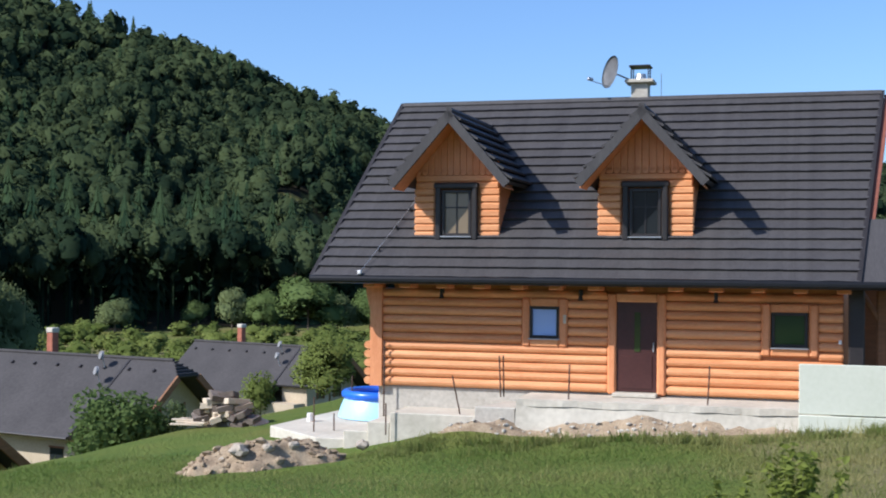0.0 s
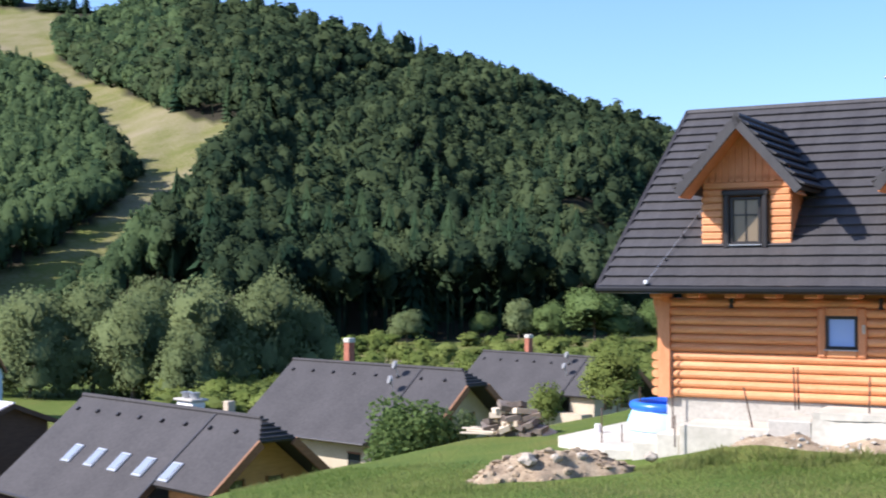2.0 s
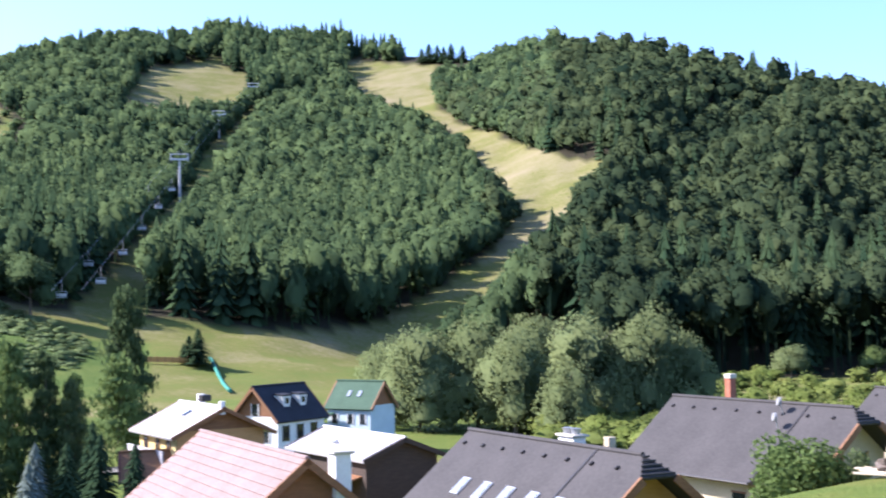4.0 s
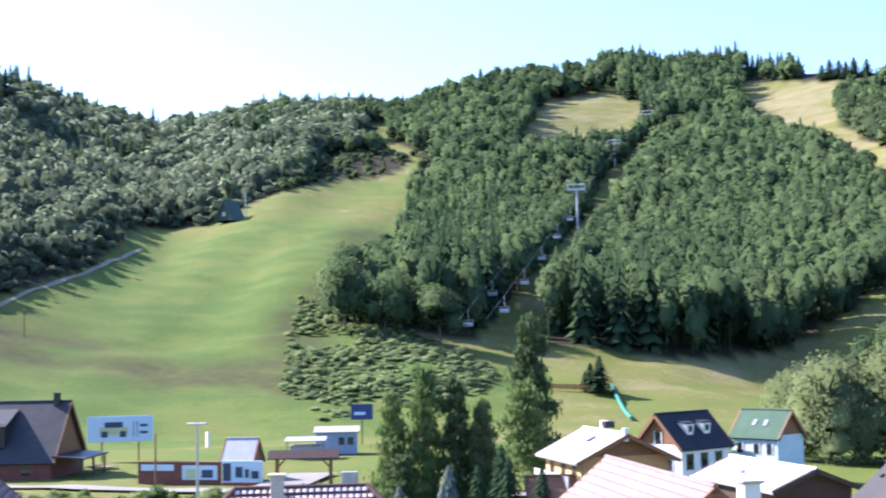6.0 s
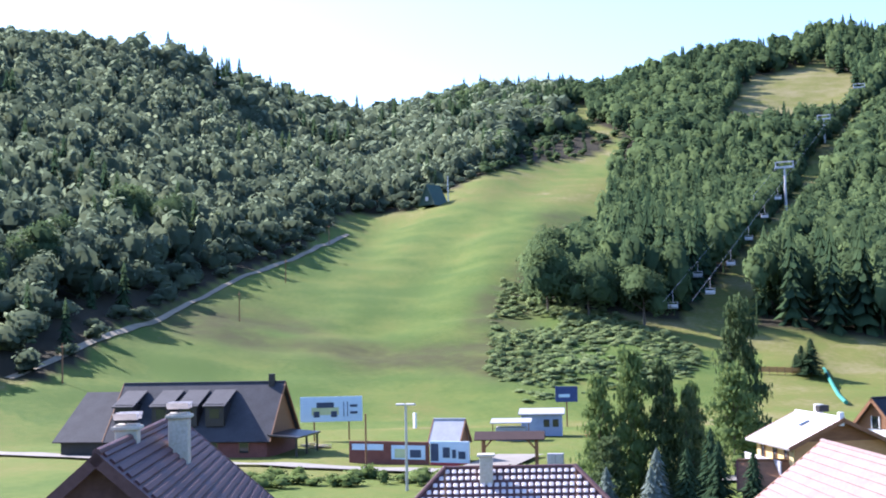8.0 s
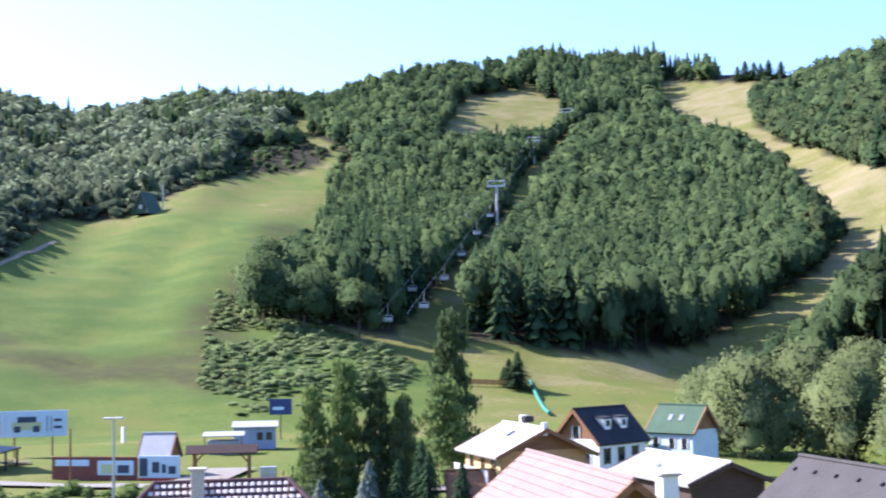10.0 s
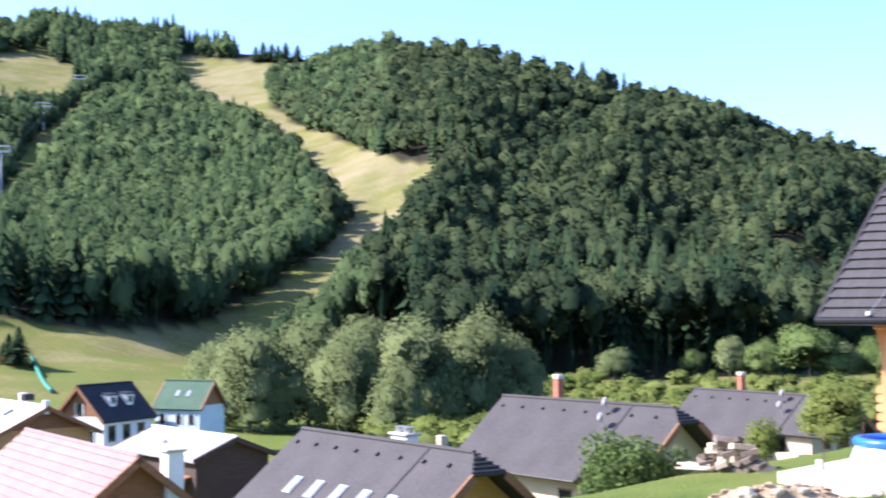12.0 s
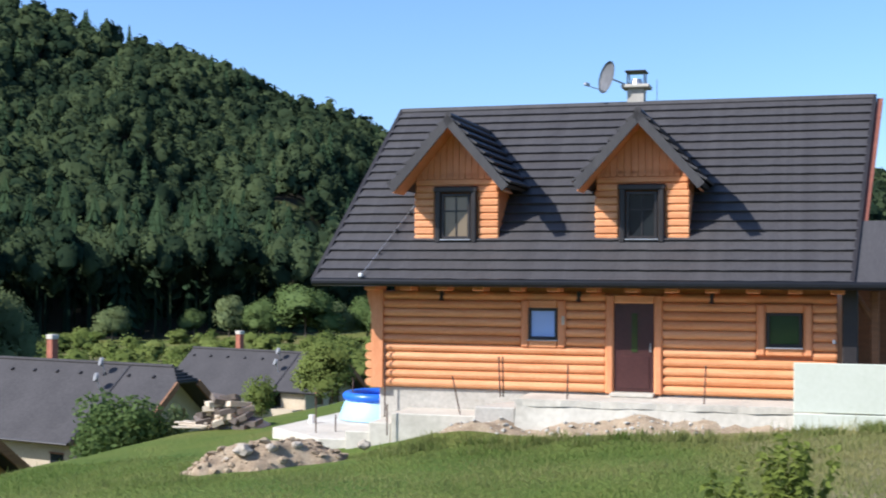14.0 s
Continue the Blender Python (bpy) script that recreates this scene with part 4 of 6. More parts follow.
def ribs(roof_ob, L, half, drop, wall, side, count, mat_, thick=0.04):
    """Raised rows across a slope, running along the ridge."""
    k = drop / half
    for j in range(count):
        y = side * half * (j + 0.5) / count * 1.08
        part("course", box((L, half / count * 0.9, thick), (0, y, wall + drop - abs(y) * k + 0.03), 0.01, (-side * math.degrees(math.atan(k)) - side * 2, 0, 0)), mat_, roof_ob)


m, L = on_ridge((-36.43, 43.62), (-26.43, 36.88), -4.93, 7.2)
b, rf = gabled("village_house", m, "house with faded pink metal-tile roof", L, 4.6, 3.7, 3.5, PINK_ROOF, CREAM, BROWN_WOOD)
ribs(rf[0], L + 0.9, 4.6, 3.7, 3.5, -1, 16, PINK_ROOF)
m, L = on_ridge((-62.3, 72.26), (-55.9, 68.69), -6.02, 6.6)
b, rf = gabled("village_house", m, "timber house with pale sheet-metal roof and balcony", L, 3.1, 1.5, 5.1, PALE_ROOF, HONEY_WOOD, BROWN_WOOD, 0.7)
m, L = on_ridge((-68.6, 88.92), (-68.2, 95.2), -5.98, 6.6)
b, rf = gabled("village_house", m, "white house with steep blue-black roof and dormers", L, 2.5, 2.55, 4.05, BLACK_ROOF, WHITE, BROWN_WOOD, 0.4)
m, L = on_ridge((-68.73, 102.12), (-63.8, 101.84), -6.16, 6.0)
b, rf = gabled("village_house", m, "pale blue house with weathered green roof", L, 1.95, 2.15, 3.85, GREEN_ROOF, surface("pale_blue_render", (0.42, 0.52, 0.55), (0.52, 0.62, 0.65), 0.8), BROWN_WOOD, 0.3)
m, L = on_ridge((-47.36, 68.87), (-39.08, 64.42), -7.14, 5.2)
DARK_TIMBER = surface("dark_weathered_timber", (0.035, 0.022, 0.016), (0.075, 0.05, 0.035), 2, 0.8, 0.3, stretch=(1, 1, 5))
b, rf = gabled("storage_barn", m, "dark timber barn with pale sheet-metal roof", L, 2.4, 0.95, 4.25, PALE_ROOF, DARK_TIMBER, DARK_TIMBER, 0.45)
m, L = on_ridge((-28.5, 9.5), (-39.5, 15.8), -2.55, 7.2)
b, rf = gabled("village_house", m, "house with maroon metal-tile roof and rendered chimneys", L, 4.4, 3.9, 3.3, MAROON_ROOF, CREAM, MAROON_ROOF)
m, L = on_ridge((-45.45, 30.92), (-42.75, 34.48), -5.75, 6.5)
b, rf = gabled("village_house", m, "house with two-tone chequered tile roof", L, 4.2, 3.4, 3.1, MAROON_ROOF, CREAM, BROWN_WOOD)
m, L = on_ridge((-141.6, 52.2), (-128.8, 65.0), -4.8, 8.4)
SLATE = surface("slate_grey_sheet", (0.034, 0.034, 0.038), (0.060, 0.060, 0.066), 0.8, 0.75, 0.2, spec=0.2)
b, rf = gabled("mountain_lodge", m, "long timber lodge with grey roof and shed dormers", L, 5.2, 5.6, 2.8, SLATE, RED_BROWN, BROWN_WOOD, 0.5)


# ---- on and round the log house ----
def local(x, y, z):
    """A place given in the log house's own axes, in the world."""
    return HOUSE @ Vector((x, y, z))


chim = part("chimney", box((0.44, 0.44, 0.8), (5.42, 4.15, 7.3), 0.01), CONCRETE, house, "grey block chimney with steel cowl")
part("cover_plate", box((0.74, 0.7, 0.09), (5.42, 4.15, 7.73), 0.015), SLAB, chim)
part("flue", rod((5.42, 4.15, 7.76), (5.42, 4.15, 7.94), 0.17, 0.13, 12), STEEL, chim)
for dx in (-0.22, 0.22):
    for dy in (-0.2, 0.2):
        part("cowl_leg", rod((5.42 + dx, 4.15 + dy, 7.77), (5.42 + dx, 4.15 + dy, 8.12), 0.018, sides=6), DARK_TRIM, chim)
part("cowl_cap", box((0.56, 0.52, 0.05), (5.42, 4.15, 8.13), 0.015), DARK_TRIM, chim)
part("aerial", rod((5.95, 4.2, 7.2), (5.95, 4.2, 7.95), 0.008, sides=5), STEEL, house)
# satellite dish: a shallow bowl on an arm
bm = bmesh.new()
rings_, sides_ = 5, 22
prev = None
for k in range(rings_ + 1):
    r_ = 0.42 * k / rings_
    ring = [bm.verts.new((math.cos(6.2832 * i / sides_) * r_, math.sin(6.2832 * i / sides_) * r_ * 1.05, 0.55 * r_ * r_)) for i in range(sides_)] if k else [bm.verts.new((0, 0, 0))]
    if prev:
        for i in range(sides_):
            if len(prev) == 1:
                bm.faces.new((prev[0], ring[i], ring[(i + 1) % sides_]))
            else:
                bm.faces.new((prev[i], ring[i], ring[(i + 1) % sides_], prev[(i + 1) % sides_]))
    prev = ring
bmesh.ops.solidify(bm, geom=bm.faces[:], thickness=0.015)
dish_m = thing("satellite_dish", HOUSE @ look((4.72, 4.0, 7.98), (3.98, 3.44, 8.16)) @ pose(0, 0, 0, 180, 0, 0), "grey satellite dish on an arm beside the chimney", "satellite dish")
DISH = surface("grey_dish_paint", (0.2, 0.2, 0.2), (0.3, 0.3, 0.3), 3, 0.45, 0.02)
part("bowl", bm, DISH, dish_m, smooth=True)
part("feed_arm", rod((0, 0.38, 0.02), (0, 0.36, 0.6), 0.012, sides=6), STEEL, dish_m)
part("feed_horn", box((0.08, 0.09, 0.16), (0, 0.33, 0.62), 0.02), STEEL, dish_m)
part("bracket", rod((0, 0, -0.02), (0, 0.05, -0.5), 0.022, sides=8), STEEL, dish_m)
# lightning wire down the roof
wire = part("lightning_wire", rod((-0.40, EAVE_Y - 0.02, EAVE_Z + 0.16), (0.35, 1.0, roof_z(1.0) + 0.14), 0.009, sides=5), STEEL, roof)
part("wire_clamp", box((0.1, 0.08, 0.1), (-0.42, EAVE_Y - 0.06, EAVE_Z + 0.12), 0.02), WHITE, wire)
for f in (0.3, 0.6, 0.85):
    part("wire_clip", box((0.04, 0.04, 0.1), (-0.40 + 0.75 * f, EAVE_Y + 2.0 * f, roof_z(EAVE_Y + 2.0 * f) + 0.11)), DARK_TRIM, wire)
part("down_wire", rod((-0.12, -0.09, 1.08), (-0.12, -0.09, -0.9), 0.02, sides=6), RUST, house)
for x in (1.32, 4.66, 7.72):
    lamp_ = part("wall_lamp", box((0.09, 0.12, 0.14), (x, -0.08, 2.3), 0.02), DARK_TRIM, house, "small black outdoor wall lamp")
    part("lamp_shade", rod((x, -0.14, 2.12), (x, -0.14, 2.24), 0.065, 0.035, 10), DARK_TRIM, lamp_)
part("meter_box", box((0.07, 0.05, 0.2), (4.28, -0.07, 1.68), 0.01), SLAB, house)
part("socket", box((0.07, 0.05, 0.09), (10.38, -0.06, 1.3), 0.01), WHITE, house)
# side porch
part("porch_corner", box((0.34, 0.34, 2.7), (10.72, 0.05, 1.2), 0.03), DARK_TRIM, house)
part("porch_post", box((0.2, 0.2, 2.5), (11.25, 0.3, 1.2), 0.03), BROWN_WOOD, house)
part("porch_brace", rod((11.25, 0.3, 1.7), (10.85, 0.2, 2.35), 0.07, sides=8), BROWN_WOOD, house)
part("porch_wall", box((2.4, 0.15, 2.5), (11.6, 2.2, 1.2)), BROWN_WOOD, house)
part("porch_floor", box((2.0, 2.4, 0.2), (11.4, 1.0, -0.2)), CONCRETE, house)


def poly_slab(name, pts, top, thick, mat_, label, category, kind="", parent=None):
    """A flat concrete piece with its outline in the house's axes."""
    bm = bmesh.new()
    up, dn = [bm.verts.new((x, y, top)) for x, y in pts], [bm.verts.new((x, y, top - thick)) for x, y in pts]
    bm.faces.new(up), bm.faces.new(dn[::-1])
    for i in range(len(pts)):
        bm.faces.new((up[i], dn[i], dn[(i + 1) % len(pts)], up[(i + 1) % len(pts)]))
    bmesh.ops.recalc_face_normals(bm, faces=bm.faces)
    bmesh.ops.bevel(bm, geom=bm.edges[:], offset=0.02, segments=1, affect="EDGES")
    ob = part(name, bm, mat_, None)
    ob.matrix_world = HOUSE
    return tagged(ob, label, category, kind=kind)


poly_slab("terrace", [(-3.4, 0.6), (-1.5, -1.05), (-0.15, -1.0), (-0.15, 5.0), (-3.0, 5.0)], -1.2, 1.2, SLAB, "bare pale concrete terrace slab", "terrace")
poly_slab("step", [(-0.75, -1.15), (-0.1, -1.15), (-0.1, 0.1), (-0.75, 0.1)], -0.98, 1.2, SLAB, "rough concrete step beside the plinth", "step", )
poly_slab("step", [(-0.12, -1.25), (0.42, -1.25), (0.42, 0.1), (-0.12, 0.1)], -0.74, 1.3, SLAB, "rough concrete step beside the plinth", "step")
poly_slab("landing", [(0.44, -1.3), (2.55, -1.3), (2.9, -0.9), (2.9, 0.1), (0.44, 0.1)], -0.5, 1.4, SLAB, "raw concrete landing in front of the plinth", "landing")
poly_slab("ramp_block", [(2.5, -1.45), (3.45, -1.45), (3.45, 0.1), (2.92, 0.1)], -0.27, 0.8, CONCRETE, "rough-cast concrete ramp end", "ramp")
walkway = thing("walkway", HOUSE, "poured concrete walkway before the front door", "walkway")
bm = bmesh.new()
cols = [(3.47 + k * 7.73 / 44) for k in range(45)]
top_f = [bm.verts.new((x, -1.5 - 0.02 * math.sin(x * 3.1) * math.sin(x * 7.3), -0.06 + 0.008 * math.sin(x * 5.7))) for x in cols]
top_b = [bm.verts.new((x, 0.05, -0.05)) for x in cols]
low_f = [bm.verts.new((x, -1.505 - 0.02 * math.sin(x * 3.1) * math.sin(x * 7.3), -0.2 + 0.012 * math.sin(x * 4.1 + 1))) for x in cols]
for k in range(44):
    bm.faces.new((top_f[k], top_f[k + 1], top_b[k + 1], top_b[k])), bm.faces.new((low_f[k], low_f[k + 1], top_f[k + 1], top_f[k]))
bmesh.ops.recalc_face_normals(bm, faces=bm.faces)
part("slab", bm, SLAB, walkway)
bm = bmesh.new()
rows = []
for q in range(6):
    z = -0.2 - 0.16 * q
    rows.append([bm.verts.new((x, -1.485 - 0.03 * q + 0.018 * math.sin(x * 3.3 + q * 1.1) * math.cos(x * 1.7 - q), z)) for x in cols])
for p, q in zip(rows, rows[1:]):
    for k in range(44):
        bm.faces.new((p[k], p[k + 1], q[k + 1], q[k]))
bmesh.ops.recalc_face_normals(bm, faces=bm.faces)
part("footing", bm, SLAB, walkway, "rough-cast footing", smooth=True)
part("footing_core", box((7.73, 1.4, 0.9), (7.335, -0.68, -0.56)), CONCRETE, walkway)

# stones and soil
def stones(name, spots, label, mat_, seed):
    """Broken stones: uneven lumps, joined."""
    r = np.random.default_rng(seed)
    v0, f0 = ICO[1]
    out, k = [], 0
    for x, y, z, s in spots:
        v = v0 * r.uniform(0.6, 1.25, (len(v0), 1)) * s * np.array([r.uniform(0.8, 1.5), r.uniform(0.7, 1.2), r.uniform(0.5, 0.85)])
        a = r.uniform(0, 6.28)
        v = np.stack([v[:, 0] * math.cos(a) - v[:, 1] * math.sin(a), v[:, 0] * math.sin(a) + v[:, 1] * math.cos(a), v[:, 2]], -1)
        out.append((v + (x, y, z), f0))
    v, f = join(out)
    return tagged(new(name, mesh_from(name, v, f, mat_)), label, "stones", kind="stuff")


def mound(name, cx, cy, lx, ly, tall, turn, mat_, label, seed, lift=0.0, n=44):
    """A heap of earth on the ground: a lumpy patch that thins out at its rim."""
    u, w = np.meshgrid(np.linspace(-1, 1, n), np.linspace(-1, 1, n))
    c, s = math.cos(radians(turn)), math.sin(radians(turn))
    x, y = cx + u * lx * c - w * ly * s, cy + u * lx * s + w * ly * c
    rim = 1 - np.sqrt(u * u + w * w) + 0.22 * soft_noise(x, y, 0.55, seed)
    rim = np.minimum(rim, (1 - np.maximum(np.abs(u), np.abs(w))) * 1.6 - 0.12)
    z = height(x, y) - 0.12 + tall * ease(rim * 1.3) * (0.8 + 0.2 * soft_noise(x, y, 0.35, seed + 1)) + 0.16 * ease(rim * 5) + 0.05 * soft_noise(x, y, 0.09, seed + 2) + 0.05 * soft_noise(x, y, 0.2, seed + 4) + lift
    i = np.arange(n * n).reshape(n, n)
    q = np.stack([i[:-1, :-1], i[:-1, 1:], i[1:, 1:], i[1:, :-1]], -1).reshape(-1, 4)
    ob = new(name, mesh_from(name, np.stack([x, y, z], -1).reshape(-1, 3), q, mat_, None, True, sides=4))
    return tagged(ob, label, "earth heap"), (x, y, z, rim)


PALE_STONE = surface("pale_broken_stone", (0.28, 0.23, 0.17), (0.48, 0.42, 0.33), 5, 0.9, 0.6)
heap, (hx, hy, hz, hr) = mound("earth_mound", -3.75, 27.35, 2.0, 0.95, 0.56, 22, SOIL, "heap of pale soil and broken stone on the grass", 3)
r_ = np.random.default_rng(5)
pick = r_.choice(np.flatnonzero(hr.ravel() > 0.06), 260)
stones("rubble_stones", [(hx.ravel()[i], hy.ravel()[i], hz.ravel()[i] + 0.01, 0.02 + 0.11 * r_.uniform(0, 1) ** 2.5) for i in pick], "broken stones lying over the soil heap", SOIL, 6)
big = [(-4.55, 26.9, 0.16), (-4.2, 26.75, 0.2), (-3.95, 27.1, 0.15), (-3.1, 27.15, 0.13), (-1.75, 28.6, 0.16), (-3.6, 26.9, 0.14)]
for x, y, s in big:
    bm = bmesh.new()
    bmesh.ops.create_icosphere(bm, subdivisions=2, radius=s)
    for v in bm.verts:
        v.co *= 1 + 0.22 * math.sin(v.co.x * 31 + x) * math.cos(v.co.y * 27 + y) + 0.1 * math.sin(v.co.z * 44)
        v.co.z *= 0.7
    ob = part("boulder", bm, PALE_STONE, None)
    ob.location = (x, y, ground_at(x, y) + (0.42 if y < 27.5 and x > -4.4 else 0.22))
    tagged(ob, "pale angular boulder on the soil heap", "boulder", "boulders")
strip, (hx, hy, hz, hr) = mound("gravel_strip", 4.1, 28.25, 4.7, 1.05, 0.34, -14.5, SOIL, "strip of stony soil along the walkway", 8, n=70)
pick = r_.choice(np.flatnonzero(hr.ravel() > 0.02), 900)
stones("gravel_stones", [(hx.ravel()[i], hy.ravel()[i], hz.ravel()[i] + 0.01, 0.012 + 0.06 * r_.uniform(0, 1) ** 3) for i in pick], "small pale stones scattered on soil", CONCRETE, 9)

# iron bars standing in the concrete
for x0, z0, x1, z1, y in ((3.02, 0.88, 3.06, -0.05, -1.25), (3.10, 0.88, 3.12, -0.05, -1.2), (1.88, 0.38, 2.07, -0.5, -1.1), (7.68, 0.78, 7.64, -0.1, -1.2), (4.62, 0.72, 4.60, -0.06, -1.2),
                          (0.40, -0.28, 0.40, -1.0, -1.45), (-1.92, -0.35, -1.92, -1.22, -0.1), (-1.55, -0.78, -1.55, -1.22, 0.3), (-2.2, -0.1, -2.2, -1.22, 3.3)):
    ob = part("iron_bar", rod((x0, y, z0), (x1, y, z1), 0.018, sides=7), RUST, None)
    ob.matrix_world = HOUSE
    tagged(ob, "rusty reinforcing bar standing upright in concrete", "iron bar", "bars along the walkway")

# insulation boards leaning before the porch
BOARD = surface("pale_green_board", (0.52, 0.535, 0.42), (0.60, 0.61, 0.50), 1.1, 0.7, 0.1)
for nm, z0, z1, y in (("insulation_board", -0.08, 0.95, -2.0), ("lower_board", -0.62, -0.10, -2.05)):
    bm = box((3.2, 0.07, z1 - z0), (11.15, y, (z0 + z1) / 2), 0.012)
    ob = part(nm, bm, BOARD, None)
    ob.matrix_world = HOUSE
    tagged(ob, "pale green insulation board standing on edge", "board", "boards before the porch")

# inflatable pool
POOL_BLUE = surface("blue_vinyl", (0.02, 0.10, 0.55), (0.03, 0.16, 0.68), 2, 0.3, 0.02)
POOL_PALE = surface("pale_blue_vinyl", (0.34, 0.60, 0.80), (0.42, 0.68, 0.85), 2, 0.35, 0.05)
pool = thing("inflatable_pool", Matrix.Translation((-1.58, 34.75, -4.10)), "round inflatable pool with bright blue rim on the terrace", "pool")
bm = bmesh.new()
prev = None
for k in range(9):
    t_ = k / 8
    rad, z = 1.2 - 0.2 * t_ ** 1.5, 0.02 + 0.56 * t_
    ring = [bm.verts.new((math.cos(6.2832 * i / 40) * rad, math.sin(6.2832 * i / 40) * rad, z)) for i in range(40)]
    if prev:
        for i in range(40):
            bm.faces.new((prev[i], prev[(i + 1) % 40], ring[(i + 1) % 40], ring[i]))
    prev = ring
part("pool_wall", bm, POOL_PALE, pool, smooth=True)
bm = bmesh.new()
grid = [[bm.verts.new(((1.0 + 0.12 * math.cos(b_)) * math.cos(a_), (1.0 + 0.12 * math.cos(b_)) * math.sin(a_), 0.63 + 0.12 * math.sin(b_))) for b_ in np.linspace(0, 6.2832, 12, endpoint=False)] for a_ in np.linspace(0, 6.2832, 40, endpoint=False)]
for i in range(40):
    for j in range(12):
        bm.faces.new((grid[i][j], grid[(i + 1) % 40][j], grid[(i + 1) % 40][(j + 1) % 12], grid[i][(j + 1) % 12]))
bmesh.ops.recalc_face_normals(bm, faces=bm.faces)
part("inflated_rim", bm, POOL_BLUE, pool, "bright blue inflated ring", smooth=True)
bm = bmesh.new()
bmesh.ops.create_circle(bm, cap_ends=True, segments=40, radius=1.0, matrix=Matrix.Translation((0, 0, 0.42)))
part("water", bm, POOL_BLUE, pool)
ob = part("filter_pump", rod((-3.42, 33.6, -4.1), (-3.42, 33.6, -3.88), 0.09, 0.08, 12), WHITE, None)
tagged(ob, "small white pool pump on the terrace", "pump")

# firewood
WOOD_PALE = surface("cut_timber", (0.42, 0.33, 0.22), (0.66, 0.56, 0.42), 3, 0.8, 0.3, stretch=(1, 6, 6), island=0.6)
WOOD_GREY = surface("weathered_block", (0.06, 0.045, 0.035), (0.2, 0.16, 0.125), 3, 0.85, 0.4, island=0.5)
pile = thing("timber_pile", pose(-6.15, 37.3, ground_at(-6.15, 37.3), 0, 0, -20), "untidy pile of sawn timber blocks on the grass", "wood pile")
r_ = random.Random(3)
for row in range(6):
    n = 7 - row
    for k in range(n):
        w, h_ = r_.uniform(0.28, 0.5), 0.17
        part("block", box((w, r_.uniform(0.5, 0.8), h_), ((k - n / 2) * 0.34 + r_.uniform(-0.08, 0.08), r_.uniform(-0.2, 0.2), 0.06 + row * 0.16), 0.012, (r_.uniform(-16, 16), r_.uniform(-24, 24), r_.uniform(-50, 50))), WOOD_PALE if r_.random() < 0.5 else WOOD_GREY, pile)
for k in range(6):
    part("plank", box((1.0, 0.14, 0.05), (-1.05 + r_.uniform(-0.2, 0.2), -0.5 + 0.1 * k, 0.04 + 0.055 * (k % 3)), 0.008, (0, 0, r_.uniform(-15, 15))), WOOD_PALE, pile)


# ---- single trees and shrubs ----
def tree(name, x, y, tall, wide, template, mat_, label, category="tree", trunk=0.3, group="", lean=0.0, bare=0.12, seed=0, swell=True):
    """A tapered trunk with limbs under a crown of leaf sprays."""
    g = ground_at(x, y)
    t = thing(name, pose(x, y, g, 0, 0, seed * 47), label, category, group)
    r = random.Random(seed)
    tr = part("trunk", rod((0, 0, -0.2), (r.uniform(-0.1, 0.1), r.uniform(-0.1, 0.1), tall * 0.62), trunk * 0.5, trunk * 0.18, 8), BARK, t)
    reach = 0.05 if name == "spruce" else 0.2 if name == "birch" else 0.3
    for k in range(5):
        a, h = k * 2.4 + seed, tall * (0.25 + 0.09 * k)
        part("limb", rod((0, 0, h), (math.cos(a) * wide * reach, math.sin(a) * wide * reach, h + tall * 0.2), trunk * 0.2, trunk * 0.05, 6), BARK, tr)
    v, f = template
    v = v * np.array([wide, wide, tall * (1 - bare)]) + (0, 0, tall * bare)
    crown = new("crown", mesh_from("crown", v, f, mat_, np.full(len(v), r.uniform(0.2, 0.8)), True, normals=crown_normals(template[0]) if swell else None))
    crown.parent = t
    return t


def bush(name, x, y, tall, wide, template, mat_, label, category="shrub", group="", seed=0):
    g = ground_at(x, y)
    v, f = template
    v = v * np.array([wide, wide, tall * 1.1]) - (0, 0, tall * 0.12)
    r = random.Random(seed)
    t = thing(name, pose(x, y, g, 0, 0, seed * 57), label, category, group)
    leaves = new("foliage", mesh_from("foliage", v, f, mat_, np.full(len(v), r.uniform(0.2, 0.8)), True))
    leaves.parent = t
    for k in range(4):
        a = k * 1.7 + seed
        part("stem", rod((0, 0, -0.1), (math.cos(a) * wide * 0.22, math.sin(a) * wide * 0.22, tall * 0.6), 0.012 * tall + 0.006, 0.006, 6), BARK, t)
    return t


rng = np.random.default_rng(21)
FULL = [broad_crown(rng, 17, 7600, 1, 0.0165, core=0.72, flat=0.2) for _ in range(4)]
EDGE = [broad_crown(rng, 14, 3200, 1, 0.025, core=0.76, flat=0.3) for _ in range(4)]
WEEP = [broad_crown(rng, 18, 8200, 1, 0.0165, core=0.62, droop=1.6, flat=0.2) for _ in range(3)]
LOOSE = [broad_crown(rng, 11, 1500, 1, 0.036, core=0.45, flat=0.2) for _ in range(3)]
BUSHY = [broad_crown(rng, 4, 140, 1, 0.075, core=0.72, flat=0.25) for _ in range(5)]
SPIRE = [spruce_crown(rng, 26, 13, 0.2) for _ in range(3)]
LOW_BUSH = [broad_crown(rng, 3, 70, 1, 0.10, core=0.8, flat=0.3) for _ in range(6)]



